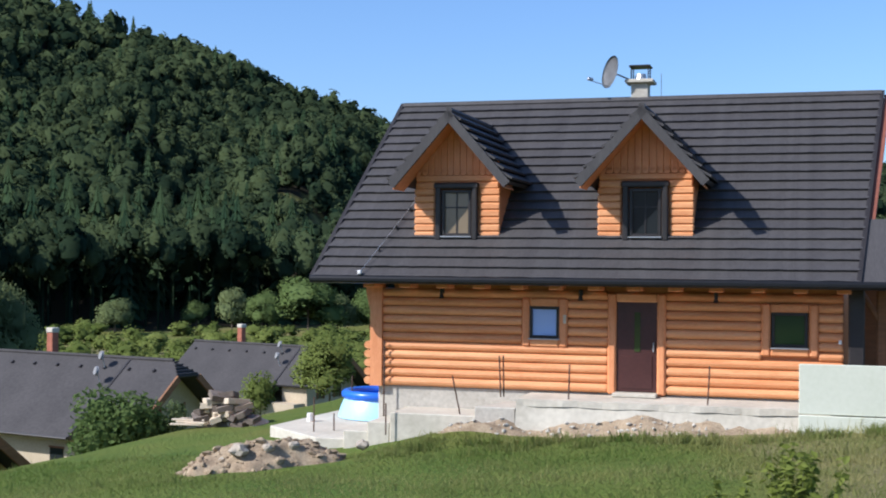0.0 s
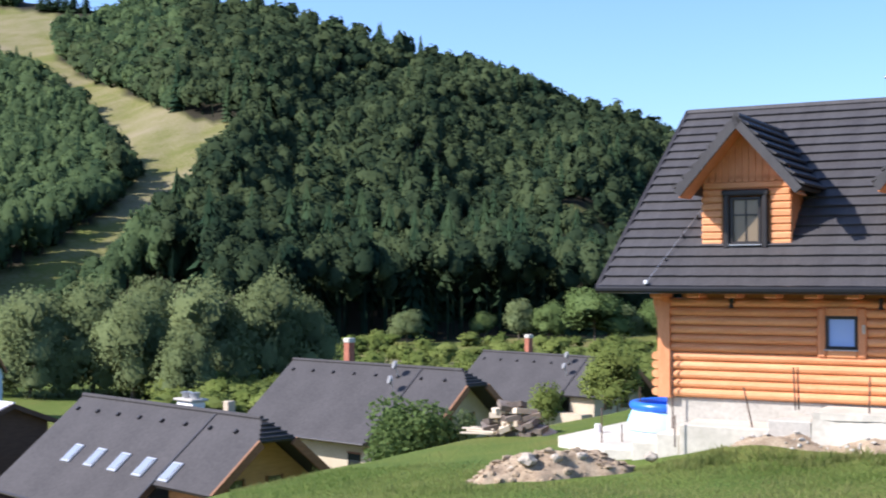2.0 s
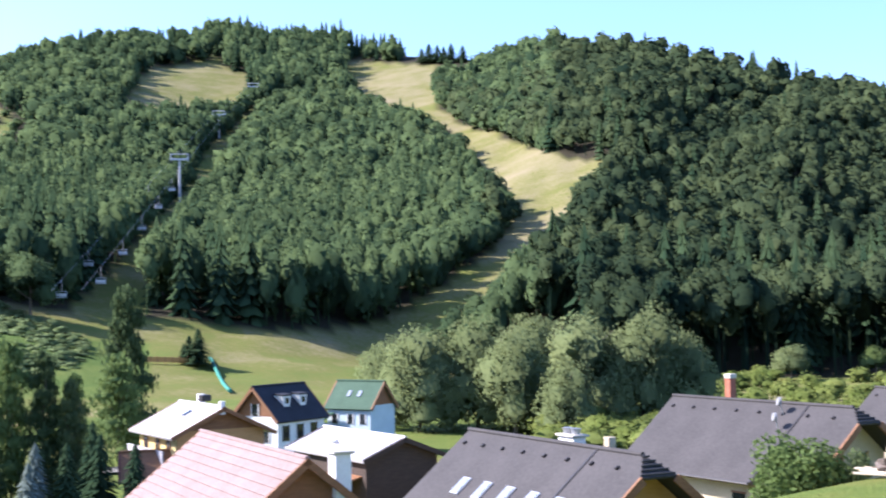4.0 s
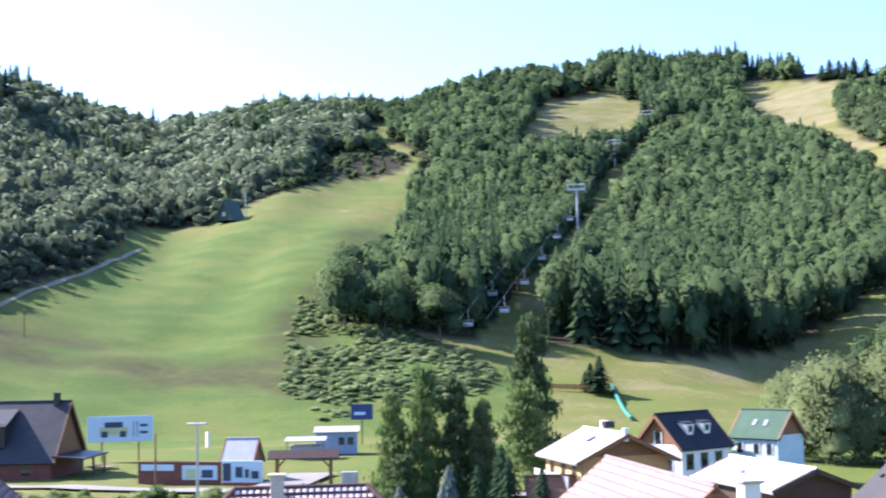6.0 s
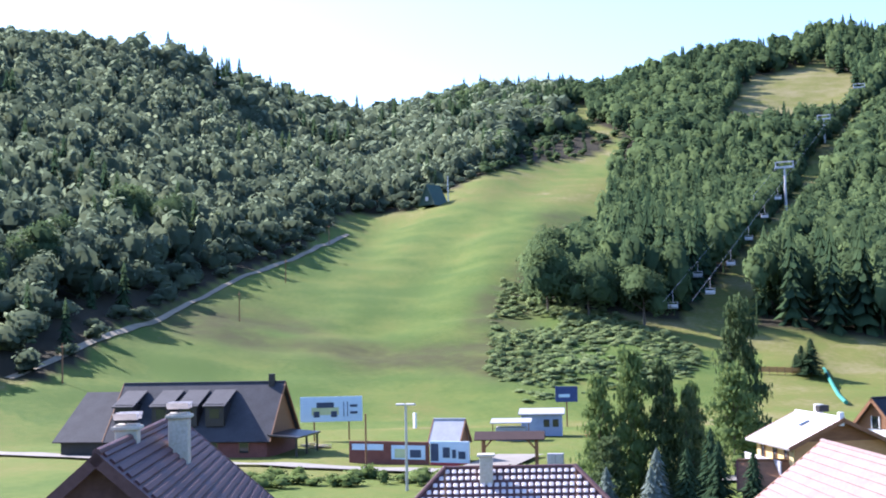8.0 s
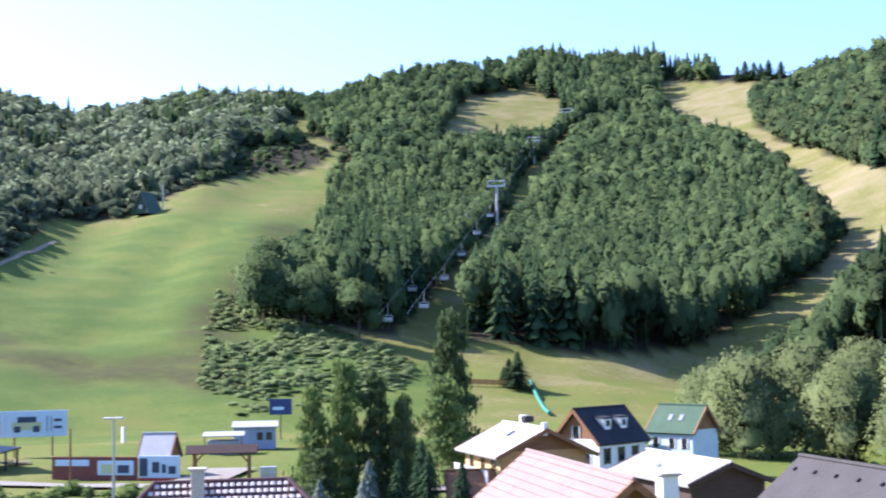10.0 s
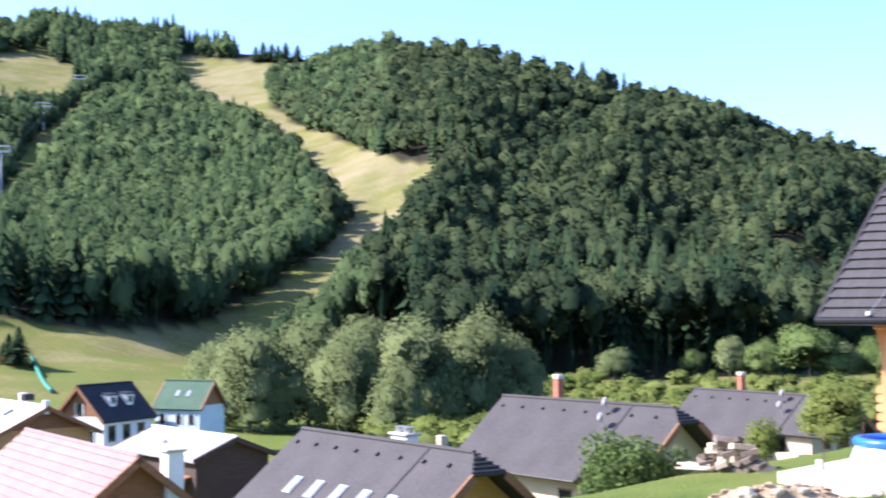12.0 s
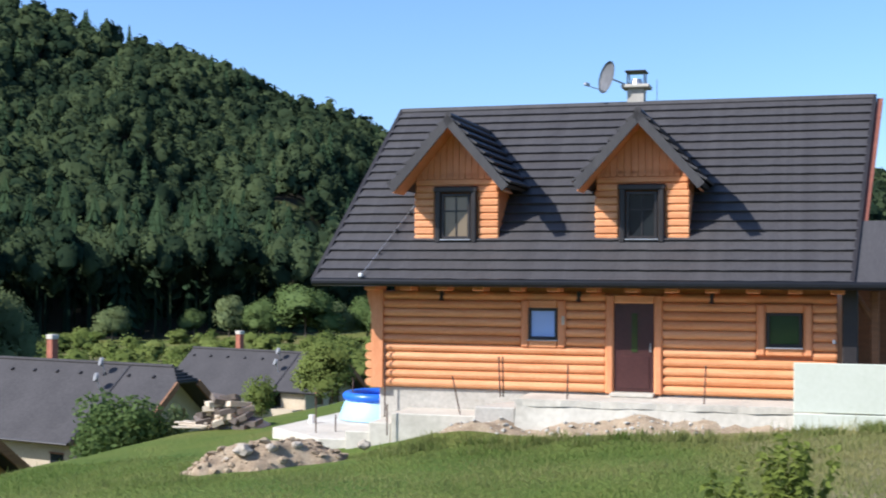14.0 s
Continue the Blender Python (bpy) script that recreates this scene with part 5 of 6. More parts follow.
def slim_crown(rng, lobes, leaves, leaf):
    """A narrow ragged crown of hanging sprays along a stem, 1 high, with gaps."""
    pieces = []
    for k in range(lobes):
        h = 0.08 + 0.9 * k / lobes
        a = k * 2.4 + rng.uniform(-0.5, 0.5)
        out = 0.30 * (1 - h) ** 0.6 * rng.uniform(0.5, 1.1)
        c = np.array([math.cos(a) * out, math.sin(a) * out, h])
        rad = np.array([0.24, 0.24, 0.085]) * (1.15 - 0.75 * h) * rng.uniform(0.75, 1.2)
        v, f = ICO[1]
        pieces.append((c + v * rad * 0.62, f))
        m = leaves // lobes
        d = rng.normal(size=(m, 3))
        d /= np.linalg.norm(d, axis=1, keepdims=True)
        p = c + d * rad * rng.uniform(0.5, 1.2, (m, 1))
        p[:, 2] -= 0.05 * rng.uniform(0, 1, m) ** 2
        pieces.append(leaf_tris(p, d, leaf, rng, 1.2))
    return join(pieces)


# grey-green willows by the stream
for k, (x, y, h, w) in enumerate(((-77, 124, 9.5, 8), (-71, 121, 11, 9), (-66, 125, 11.5, 9), (-60, 122, 11, 8), (-62, 131, 12.5, 9), (-55, 129, 12, 10), (-50, 133, 12.5, 9), (-46.5, 137, 10.5, 7), (-53, 120, 7.5, 6))):
    tree("willow", x, y, h * 1.1, w * 1.22, FULL[k % 4] if k % 2 else WEEP[k % 3], WILLOW, "grey-green willow in a dense clump by the stream", "tree", 0.5, "willows by the stream", seed=k, bare=-0.17)
# birches and spruces before the ski slope
SLIM = [slim_crown(rng, 19, 3300, 0.024) for _ in range(4)]
for k, (x, y, h, w, mt, lb) in enumerate(((-68.2, 58.6, 9.6, 3.4, BUSH, "tall drooping birch"), (-67.0, 60.6, 11.4, 3.6, BUSH, "tall drooping birch"), (-65.0, 61.6, 10.6, 3.2, BIRCH, "tall drooping birch"), (-63.2, 62.2, 8.6, 2.6, BIRCH, "slim drooping birch"),
                                          (-64.4, 63.6, 9.0, 3.2, BUSH, "tall drooping birch"), (-65.6, 57.0, 5.6, 3.2, BIRCH, "young leafy birch"), (-83.5, 89.1, 15.6, 5.2, BIRCH, "dark leafy tree behind the birches"), (-78.0, 82.3, 9.6, 5.4, BUSH, "bright green leafy tree behind the birches"))):
    tree("birch", x, y, h * 1.03, w * 1.45, SLIM[k % 4], mt, lb + " standing before the ski slope", "tree", 0.26, "birches before the slope", seed=k + 20, bare=0.04, swell=False)
for k, (x, y, h, mt, lb) in enumerate(((-60.5, 61.5, 6.2, CONIFER, "young dark spruce"), (-58.6, 60.2, 5.6, CONIFER, "young dark spruce"), (-56.0, 60.5, 5.0, CONIFER, "young dark spruce"), (-59.0, 55.2, 5.4, BLUE_SPRUCE, "silvery blue spruce"), (-57.2, 53.0, 4.6, BLUE_SPRUCE, "silvery blue spruce"), (-61.4, 53.2, 4.2, BLUE_SPRUCE, "silvery blue spruce"), (-57.8, 56.6, 5.4, CONIFER, "young dark spruce"))):
    v, f = SPIRE[k % 3]
    tree("spruce", x, y, h, h * 1.5, (v, f), mt, lb + " in a village garden", "tree", 0.2, "garden spruces", seed=k + 40, bare=0.0, swell=False)
for k, (x, y, h) in enumerate(((-157, 184, 5.2), (-154, 183, 7.0), (-160, 186, 3.0))):
    tree("spruce", x, y, h, h * 2.4, SPIRE[k], CONIFER, "dark spruce alone on the meadow", "tree", 0.2, "spruces on the meadow", seed=k + 60, bare=0.0, swell=False)
for k, (x, y, h) in enumerate(((-513, 814, 11), (-491, 800, 12), (-447, 772, 11), (-440, 770, 14), (-432, 768, 13), (-425, 764, 12), (-418, 762, 14), (-408, 760, 12))):
    tree("spruce", x, y, h, h * 2.0, SPRUCE[k % 5], CONIFER, "dark spruce on the pasture's crest", "tree", 0.4, "spruces on the crest", seed=k + 70, bare=0.0, swell=False)
# trees at the hill's foot
for k, (x, y, h, w) in enumerate(((-222, 178, 17, 13), (-213, 182, 15, 13), (-201, 187, 14, 11), (-232, 186, 14, 12), (-238, 192, 18, 11), (-204, 230, 15, 9), (-262, 77, 14, 13), (-306, 114, 17, 15), (-280, 88, 12, 13), (-318, 128, 14, 13), (-246, 62, 11, 12))):
    tree("tree", x, y, h, w * 1.15, EDGE[k % 4], BROADLEAF, "round-crowned broadleaf tree at the forest's edge", "tree", 0.6, "trees at the forest edge", seed=k + 90, bare=0.02)
for k, (x, y, h, w) in enumerate(((-41, 251, 9, 7), (-35, 250, 8.5, 7), (-25, 240, 11.5, 13), (-20, 246, 8, 8), (-14, 250, 9, 8), (-11, 245, 7, 7), (-60, 236, 7, 7), (-50, 262, 6, 6))):
    tree("tree", x, y, h, w * 1.15, EDGE[k % 4], BUSH if k % 3 else WILLOW, "rounded tree on the far bank of the stream", "tree", 0.4, "trees by the far bank", seed=k + 120, bare=0.02)
# low growth on the valley floor and by the ski slope
spots = []
rr = np.random.default_rng(33)
for _ in range(240):
    a, r = radians(rr.uniform(-1, 24)), rr.uniform(135, 235)
    spots.append((-math.sin(a) * r, math.cos(a) * r, rr.uniform(1.2, 3.6), rr.uniform(2.8, 5.5)))
for _ in range(120):
    a, r = radians(rr.uniform(17, 25)), rr.uniform(112, 150)
    spots.append((-math.sin(a) * r, math.cos(a) * r, rr.uniform(1.2, 3.0), rr.uniform(3, 6)))
ob = scatter("riverside_shrubs", BUSHY, np.array(spots), LIME, "light green shrubs along the stream")
spots = []
THICKET_LEAF = foliage("thicket_leaf", (0.11, 0.17, 0.07), (0.28, 0.345, 0.15), 0.5, 0.9)
THICKET = ((-262, 196), (-217, 190), (-181, 183), (-162, 160), (-160, 124), (-185, 134), (-225, 165))
while len(spots) < 1250:
    x, y = rr.uniform(-262, -158), rr.uniform(120, 198)
    if inside(THICKET, np.array([x]), np.array([y]))[0] and soft_noise(np.array(x), np.array(y), 9, 41) > -0.35 + rr.normal(0, 0.3):
        grown = 1.9 if rr.uniform() < 0.07 else 1
        spots.append((x, y, rr.uniform(0.35, 1.1) * grown, rr.uniform(1.5, 3.6) * grown ** 0.5))
scatter("slope_thicket", LOW_BUSH, np.array(spots), THICKET_LEAF, "dense grey-green bushes at the foot of the slope")
spots = []
for _ in range(90):
    a = radians(rr.uniform(52, 72))
    r = 112 + rr.uniform(-3.5, 3.5)
    spots.append((-math.sin(a) * r, math.cos(a) * r, rr.uniform(0.6, 1.5), rr.uniform(1.2, 3)))
scatter("roadside_hedge", BUSHY, np.array(spots), BUSH, "low clipped shrubs along the village road")
BLADE = foliage("grass_blade", (0.12, 0.185, 0.04), (0.34, 0.31, 0.13), 0.5, 0.8)
# garden shrubs near the log house
LEAFY = [broad_crown(rng, 13, 4200, 1, 0.027, core=0.55, flat=0.2) for _ in range(3)]
bush("garden_shrub", -11.3, 44.5, 3.5, 4.4, LEAFY[0], BUSH, "dense green garden shrub on the bank", seed=1)
bush("garden_shrub", -10.2, 44.6, 1.7, 1.8, LEAFY[1], WILLOW, "yellowing garden shrub on the bank", seed=2)
bush("garden_shrub", -9.3, 44.8, 2.2, 1.3, LOOSE[1], WILLOW, "yellowing garden shrub on the bank", seed=3)
tree("young_tree", -6.7, 47.5, 2.5, 1.7, LOOSE[2], LIME, "small olive-green garden tree", "tree", 0.09, seed=4, bare=0.25)
tree("young_tree", -4.0, 46.0, 2.6, 2.6, LEAFY[0], LIME, "light green leafy garden tree", "tree", 0.09, seed=5, bare=0.08)


def weeds(x, y, tall, wide, stems, mat_, label, seed):
    """Upright leafy stems spreading from one root."""
    r = np.random.default_rng(seed)
    t = thing("weed_clump", pose(x, y, ground_at(x, y)), label, "weeds", "weeds in the grass")
    at, out = [], []
    for k in range(stems):
        a, lean, h = r.uniform(0, 6.28), wide * r.uniform(0.05, 0.5), tall * r.uniform(0.55, 1.0)
        tip = np.array([math.cos(a) * lean, math.sin(a) * lean, h * (1 - 0.25 * lean / wide)])
        part("stem", rod((0.03 * math.cos(a), 0.03 * math.sin(a), -0.05), Vector(tip.tolist()), 0.007, 0.003, 5), STALK, t)
        for f in np.linspace(0.15, 1.0, 26):
            for _ in range(3):
                d = r.normal(size=3) * (1, 1, 0.5)
                d /= np.linalg.norm(d)
                at.append(tip * f * (1, 1, 0.6 + 0.4 * f) + d * r.uniform(0.02, 0.13) * (1.15 - 0.7 * f)), out.append(d * 0.5 + (0, 0, 0.8))
    out = np.array(out)
    v, f = leaf_tris(np.array(at), out / np.linalg.norm(out, axis=1, keepdims=True), 0.055, r, 0.2)
    ob = new("foliage", mesh_from("foliage", v, f, mat_, np.full(len(v), 0.5)))
    ob.parent = t


WEED = foliage("weed_leaf", (0.10, 0.135, 0.02), (0.31, 0.35, 0.09), 0.45)
STALK = surface("green_stalk", (0.09, 0.11, 0.04), (0.18, 0.2, 0.08), 8, 0.8, 0.1)
weeds(3.75, 13.6, 1.62, 1.15, 40, WEED, "leafy green weeds growing in rough grass", 6)
weeds(3.1, 13.7, 1.3, 0.9, 9, WEED, "thin flowering weeds growing in rough grass", 7)
weeds(4.65, 13.9, 0.8, 1.0, 9, BLADE, "thin flowering weeds growing in rough grass", 8)

# grass blades on the near shelf
n = 120000
a, r = np.radians(rr.uniform(-24, 22, n)), np.sqrt(rr.uniform(13 ** 2, 33 ** 2, n))
x, y = -np.sin(a) * r, np.cos(a) * r
far_side = (x - (-1.25)) * 0.283 + (y - 31.1) * 0.959
keep = (far_side < -1.9) & ~((np.abs(x + 3.5) < 1.7) & (np.abs(y - 27) < 0.8))
keep &= ~((np.abs((x - 4.1) * 0.972 - (y - 28.05) * 0.233) < 4.2) & (np.abs((x - 4.1) * 0.233 + (y - 28.05) * 0.972) < 0.75))
x, y = x[keep], y[keep]
n = len(x)
h = rr.uniform(0.02, 0.075, n) * (1 + 1.5 * (rr.uniform(0, 1, n) < 0.06)) * (1 + 1.1 * ease((x - 4.2) / 3)) * (1 + 0.5 * np.clip(soft_noise(x, y, 1.1, 17), -0.8, 1))
g = height(x, y) + 0.05 * soft_noise(x, y, 1.4)
an = rr.uniform(0, 6.28, n)
wd = rr.uniform(0.006, 0.018, n)
bend = rr.uniform(-0.1, 0.1, (n, 2))
v = np.concatenate([np.stack([x - np.cos(an) * wd, y - np.sin(an) * wd, g - 0.03], -1), np.stack([x + np.cos(an) * wd, y + np.sin(an) * wd, g - 0.03], -1), np.stack([x + bend[:, 0], y + bend[:, 1], g + h], -1)])
i = np.arange(n)
tagged(new("grass_tufts", mesh_from("grass_tufts", v, np.stack([i, i + n, i + 2 * n], -1), BLADE, np.tile(np.clip(0.32 + 0.3 * soft_noise(x, y, 2.5, 5) + 0.22 * soft_noise(x, y, 0.7, 6) + 0.5 * ease((x - 3.8) / 3), 0, 1), 3))), "blades of rough green grass", "grass", kind="stuff")


# taller weeds where the lawn meets the stony soil
n = 60
cx = rr.uniform(-1.2, 9.0, n)
cy = 27.25 - 0.24 * cx + rr.normal(0, 0.35, n)
x = np.repeat(cx, 70) + rr.normal(0, 0.13, n * 70)
y = np.repeat(cy, 70) + rr.normal(0, 0.13, n * 70)
h = np.repeat(rr.uniform(0.10, 0.30, n), 70) * rr.uniform(0.4, 1.1, n * 70)
an, wd = rr.uniform(0, 6.28, n * 70), rr.uniform(0.010, 0.026, n * 70)
g = height(x, y) + 0.05 * soft_noise(x, y, 1.4)
lean = rr.normal(0, 0.07, (n * 70, 2))
v = np.concatenate([np.stack([x - np.cos(an) * wd, y - np.sin(an) * wd, g - 0.03], -1), np.stack([x + np.cos(an) * wd, y + np.sin(an) * wd, g - 0.03], -1), np.stack([x + lean[:, 0], y + lean[:, 1], g + h], -1)])
i = np.arange(n * 70)
tagged(new("weed_tufts", mesh_from("weed_tufts", v, np.stack([i, i + n * 70, i + 2 * n * 70], -1), BLADE, np.tile(np.repeat(rr.uniform(0.0, 0.6, n), 70), 3))), "clumps of green weeds along the stony soil", "weeds", kind="stuff")


# ---- details of the village houses ----
def find(label_start):
    return next(o for o in scene.objects if o.parent is None and str(o.get("label", "")).startswith(label_start))


pink, pale, black, green, barn_, maroon, cheq, lodge = (find(t) for t in ("house with faded pink", "timber house with pale", "white house with steep", "pale blue house", "dark timber barn", "house with maroon", "house with two-tone", "long timber lodge"))
# pink-roofed house: chimney and a lower wing
ch = part("chimney", box((0.7, 0.6, 2.0), (6.0, 1.4, 6.3), 0.02), WHITE, pink, "white rendered chimney")
part("cap", box((0.9, 0.8, 0.1), (6.0, 1.4, 7.32), 0.02), CONCRETE, ch)
part("wing_roof", slab([(6.4, -5.0, 2.9), (9.6, -4.2, 3.0), (9.2, 0.2, 5.2), (6.6, 0.2, 5.4)], 0.16), PINK_ROOF, pink)
part("wing_wall", box((2.6, 4.0, 3.4), (8.0, -1.8, 1.5)), BROWN_WOOD, pink)
# pale-roofed timber house: balcony, windows, chimney
LP = 7.33
bal = part("balcony", box((LP, 1.0, 0.14), (0, -3.6, 2.9), 0.02), HONEY_WOOD, pale)
for k in range(14):
    part("balcony_board", box((LP / 14 - 0.02, 0.05, 0.85), (-LP / 2 + (k + 0.5) * LP / 14, -4.06, 3.35), 0.01), PALE_ROOF, bal)
part("balcony_rail", box((LP, 0.1, 0.08), (0, -4.06, 3.83), 0.01), PALE_ROOF, bal)
for k in range(4):
    part("balcony_post", box((0.14, 0.14, 2.9), (-3.4 + k * 2.27, -4.0, 1.45)), BROWN_WOOD, bal)
# yellow sheet over the timber wall: its sunlit tone is painted on
SUNLIT_YELLOW = surface("sunlit_yellow_wall", (0.55, 0.42, 0.16), (0.68, 0.54, 0.26), 1.0, 0.85, 0.1)
part("upper_wall", box((LP - 0.1, 0.08, 1.9), (0, -3.16, 3.9)), SUNLIT_YELLOW, pale, "sunlit yellow boarding")
for x in (-2.2, 0.2, 2.4):
    small_window(pale, x, -3.22, 4.0, 0.7, 0.9, "x", BROWN_WOOD)
for y in (-1.5, 0.2, 1.7):
    small_window(pale, LP / 2 + 0.02, y, 3.4, 0.8, 1.0, "y", BROWN_WOOD)
for k in range(9):
    part("seam", slab([(-LP / 2 - 0.6 + k * 1.07, -3.75, 6.6 - 3.75 * 1.5 / 3.1 + 0.05), (-LP / 2 - 0.56 + k * 1.07, -3.75, 6.6 - 3.75 * 1.5 / 3.1 + 0.05), (-LP / 2 - 0.56 + k * 1.07, 0, 6.65), (-LP / 2 - 0.6 + k * 1.07, 0, 6.65)], 0.05), PALE_ROOF, pale)
ch = part("chimney", box((0.5, 0.5, 1.3), (-2.6, 1.0, 6.5), 0.02), WHITE, pale, "white rendered chimney")
part("cowl", box((0.9, 0.7, 0.45), (-1.9, 1.0, 6.9), 0.05), DARK_TRIM, ch)
part("flue", box((0.34, 0.34, 0.9), (LP / 2 + 0.45, -0.1, 6.55), 0.03), WHITE, pale)
part("skylight", box((0.5, 0.7, 0.08), (0.4, -1.2, 6.08), 0.01, (25.8, 0, 0)), GLASS, pale)
# black roof: two dormers with flared white fronts
for x in (-1.05, 1.15):
    d = part("dormer", box((1.25, 1.1, 0.12), (x, -1.35, 5.83), 0.02, (6, 0, 0)), BLACK_ROOF, black)
    part("dormer_front", prism([(x - 0.34, 4.72), (x + 0.34, 4.72), (x + 0.56, 5.76), (x - 0.56, 5.76)], -1.78, -0.75), WHITE, d, "white flared dormer front")
    w = part("window", box((0.42, 0.05, 0.5), (x, -1.81, 5.3)), GLASS, d)
for x in (-2.1, -0.2, 1.7):
    small_window(black, x, -2.52, 2.6, 0.8, 1.3, "x", DARK_TRIM)
small_window(black, -3.17, 0, 4.6, 0.8, 1.0, "y"), small_window(black, -3.17, -1.2, 2.4, 0.8, 1.1, "y"), small_window(black, -3.17, 1.2, 2.4, 0.8, 1.1, "y")
# green roof: skylights and windows
for x in (-0.55, 0.65):
    part("skylight", box((0.4, 0.7, 0.1), (x, -1.05, 4.87), 0.01, (47.8, 0, 0)), SKYLIGHT, green)
for x in (-1.6, 0.2, 1.6):
    small_window(green, x, -1.97, 2.6, 0.7, 0.9)
part("annex_roof", slab([(-4.5, -5.4, 2.2), (-1.3, -5.4, 2.2), (-1.3, -2.4, 3.2), (-4.5, -2.4, 3.2)], 0.12), GREEN_ROOF, green)
part("annex_wall", box((2.8, 2.6, 2.2), (-2.9, -3.9, 1.1)), WHITE, green)
# barn with pale roof: dark boxes as the openings' shade, lean-to and hay
for x, w in ((-2.6, 2.4), (1.0, 2.0)):
    part("opening_shade", box((w, 0.12, 2.4), (x, -2.4, 1.5)), DARK_TRIM, barn_)
part("lean_to", slab([(0.6, -4.4, 2.6), (4.2, -4.4, 2.6), (4.2, -2.4, 3.1), (0.6, -2.4, 3.1)], 0.1), BROWN_WOOD, barn_)
part("hay_stack", box((1.7, 0.8, 1.3), (2.6, -3.4, 0.65), 0.2), HONEY_WOOD, barn_)
part("roof_vent", box((0.5, 0.3, 0.2), (-0.6, -1.6, 4.68), 0.05), STEEL, barn_)
for k in range(11):
    part("seam", slab([(-4.9 + k * 0.98, -2.8, 5.2 - 2.8 * 0.396 + 0.05), (-4.86 + k * 0.98, -2.8, 5.2 - 2.8 * 0.396 + 0.05), (-4.86 + k * 0.98, 0, 5.25), (-4.9 + k * 0.98, 0, 5.25)], 0.05), PALE_ROOF, barn_)
# maroon roof: chimneys with curved white caps
ribs_rows = 26
ribs(next(c for c in maroon.children if c.name.startswith("roof")), 12.9, 4.4, 3.9, 3.3, -1, ribs_rows, MAROON_ROOF, 0.07)
for x, y, top in ((-2.1, 0.1, 7.55), (0.75, -0.85, 7.65)):
    ch = part("chimney", box((0.62, 0.55, 2.2), (x, y, top - 1.1), 0.02), CONCRETE, maroon, "grey rendered chimney")
    part("collar", box((0.8, 0.7, 0.1), (x, y, top - 0.1), 0.02), CONCRETE, ch)
    bm = bmesh.new()
    for k in range(13):
        u = -1 + k / 6
        bm.verts.new((x + u * 0.55, y - 0.3, top + 0.20 + 0.09 * math.cos(u * 6.0))), bm.verts.new((x + u * 0.55, y + 0.3, top + 0.20 + 0.09 * math.cos(u * 6.0)))
    bm.verts.ensure_lookup_table()
    for k in range(12):
        bm.faces.new((bm.verts[2 * k], bm.verts[2 * k + 2], bm.verts[2 * k + 3], bm.verts[2 * k + 1]))
    bmesh.ops.solidify(bm, geom=bm.faces[:], thickness=0.03)
    part("wave_cap", bm, PALE_ROOF, ch, "curved pale metal chimney cap")
    for dx in (-0.25, 0.25):
        part("cap_leg", box((0.03, 0.03, 0.25), (x + dx, y, top + 0.08)), DARK_TRIM, ch)
part("porch_roof", slab([(-6.9, -3.6, 2.9), (-9.6, -3.6, 2.9), (-9.6, -0.4, 5.3), (-6.9, -0.4, 5.3)], 0.15), MAROON_ROOF, maroon)
part("porch_roof", slab([(-6.9, 3.0, 2.7), (-9.6, 3.0, 2.7), (-9.6, -0.4, 5.3), (-6.9, -0.4, 5.3)], 0.15), MAROON_ROOF, maroon)
part("porch_wall", box((2.2, 5.4, 3.0), (-7.9, -0.3, 1.5)), CREAM, maroon)
# two-tone tile roof: pale tiles over dark ones
ch = part("chimney", box((0.55, 0.55, 1.6), (-1.0, -0.5, 6.3), 0.02), CONCRETE, cheq)
part("cap", box((0.75, 0.7, 0.1), (-1.0, -0.5, 7.1), 0.02), CONCRETE, ch)
tile = box((0.185, 0.24, 0.06), (0, 0, 0), 0.03)
tile_me = bpy.data.meshes.new("tile")
tile.to_mesh(tile_me)
tile.free()
tile_me.materials.append(surface("pale_roof_tile", (0.5, 0.42, 0.40), (0.66, 0.60, 0.57), 2, 0.6, 0.2, island=0.4))
cheq_roof = next(c for c in cheq.children if c.name.startswith("roof"))
k_, end = 3.4 / 4.2, 2.73
for s in (-1, 1):
    low = 6.5 - 4.7 * k_
    part("hip_roof", slab([(s * end, 0, 6.5), (s * (end + 3.9), -4.7, low), (s * end, -4.7, low)], 0.14), MAROON_ROOF, cheq)
    part("hip_roof", slab([(s * end, 0, 6.49), (s * (end + 3.9), -4.7, low), (s * (end + 3.9), 4.7, low)], 0.14), MAROON_ROOF, cheq)
    part("hip_ridge", rod((s * end, 0, 6.56), (s * (end + 3.9), -4.7, low + 0.06), 0.11, sides=8), MAROON_ROOF, cheq)
for r_i in range(10):
    y = -0.2 - r_i * 0.31
    reach = end - 0.1 + abs(y) * 0.8
    n = int(2 * reach / 0.275)
    for c_i in range(n):
        ob = new("tile", tile_me)
        ob.matrix_basis = pose(-reach + (c_i + 0.5) * 2 * reach / n, y, 6.5 + y * k_ + 0.06, math.degrees(math.atan(k_)))
        ob.parent = cheq_roof
# lodge: shed dormers, lower wing, porch
LL, zr = 18.1, 8.4
for f in (0.0, 0.24, 0.41, 0.58):
    x = -LL / 2 + f * LL + 1.5
    d = part("shed_dormer", box((2.1, 3.3, 2.4), (x, -2.9, zr - 3.35)), DARK_TRIM, lodge)
    part("dormer_roof", slab([(x - 1.25, -4.9, zr - 2.35), (x + 1.25, -4.9, zr - 2.35), (x + 1.25, -0.9, zr - 0.75), (x - 1.25, -0.9, zr - 0.75)], 0.14), SLATE, d)
    part("window", box((1.1, 0.06, 1.0), (x, -4.57, zr - 3.2)), GLASS, d)
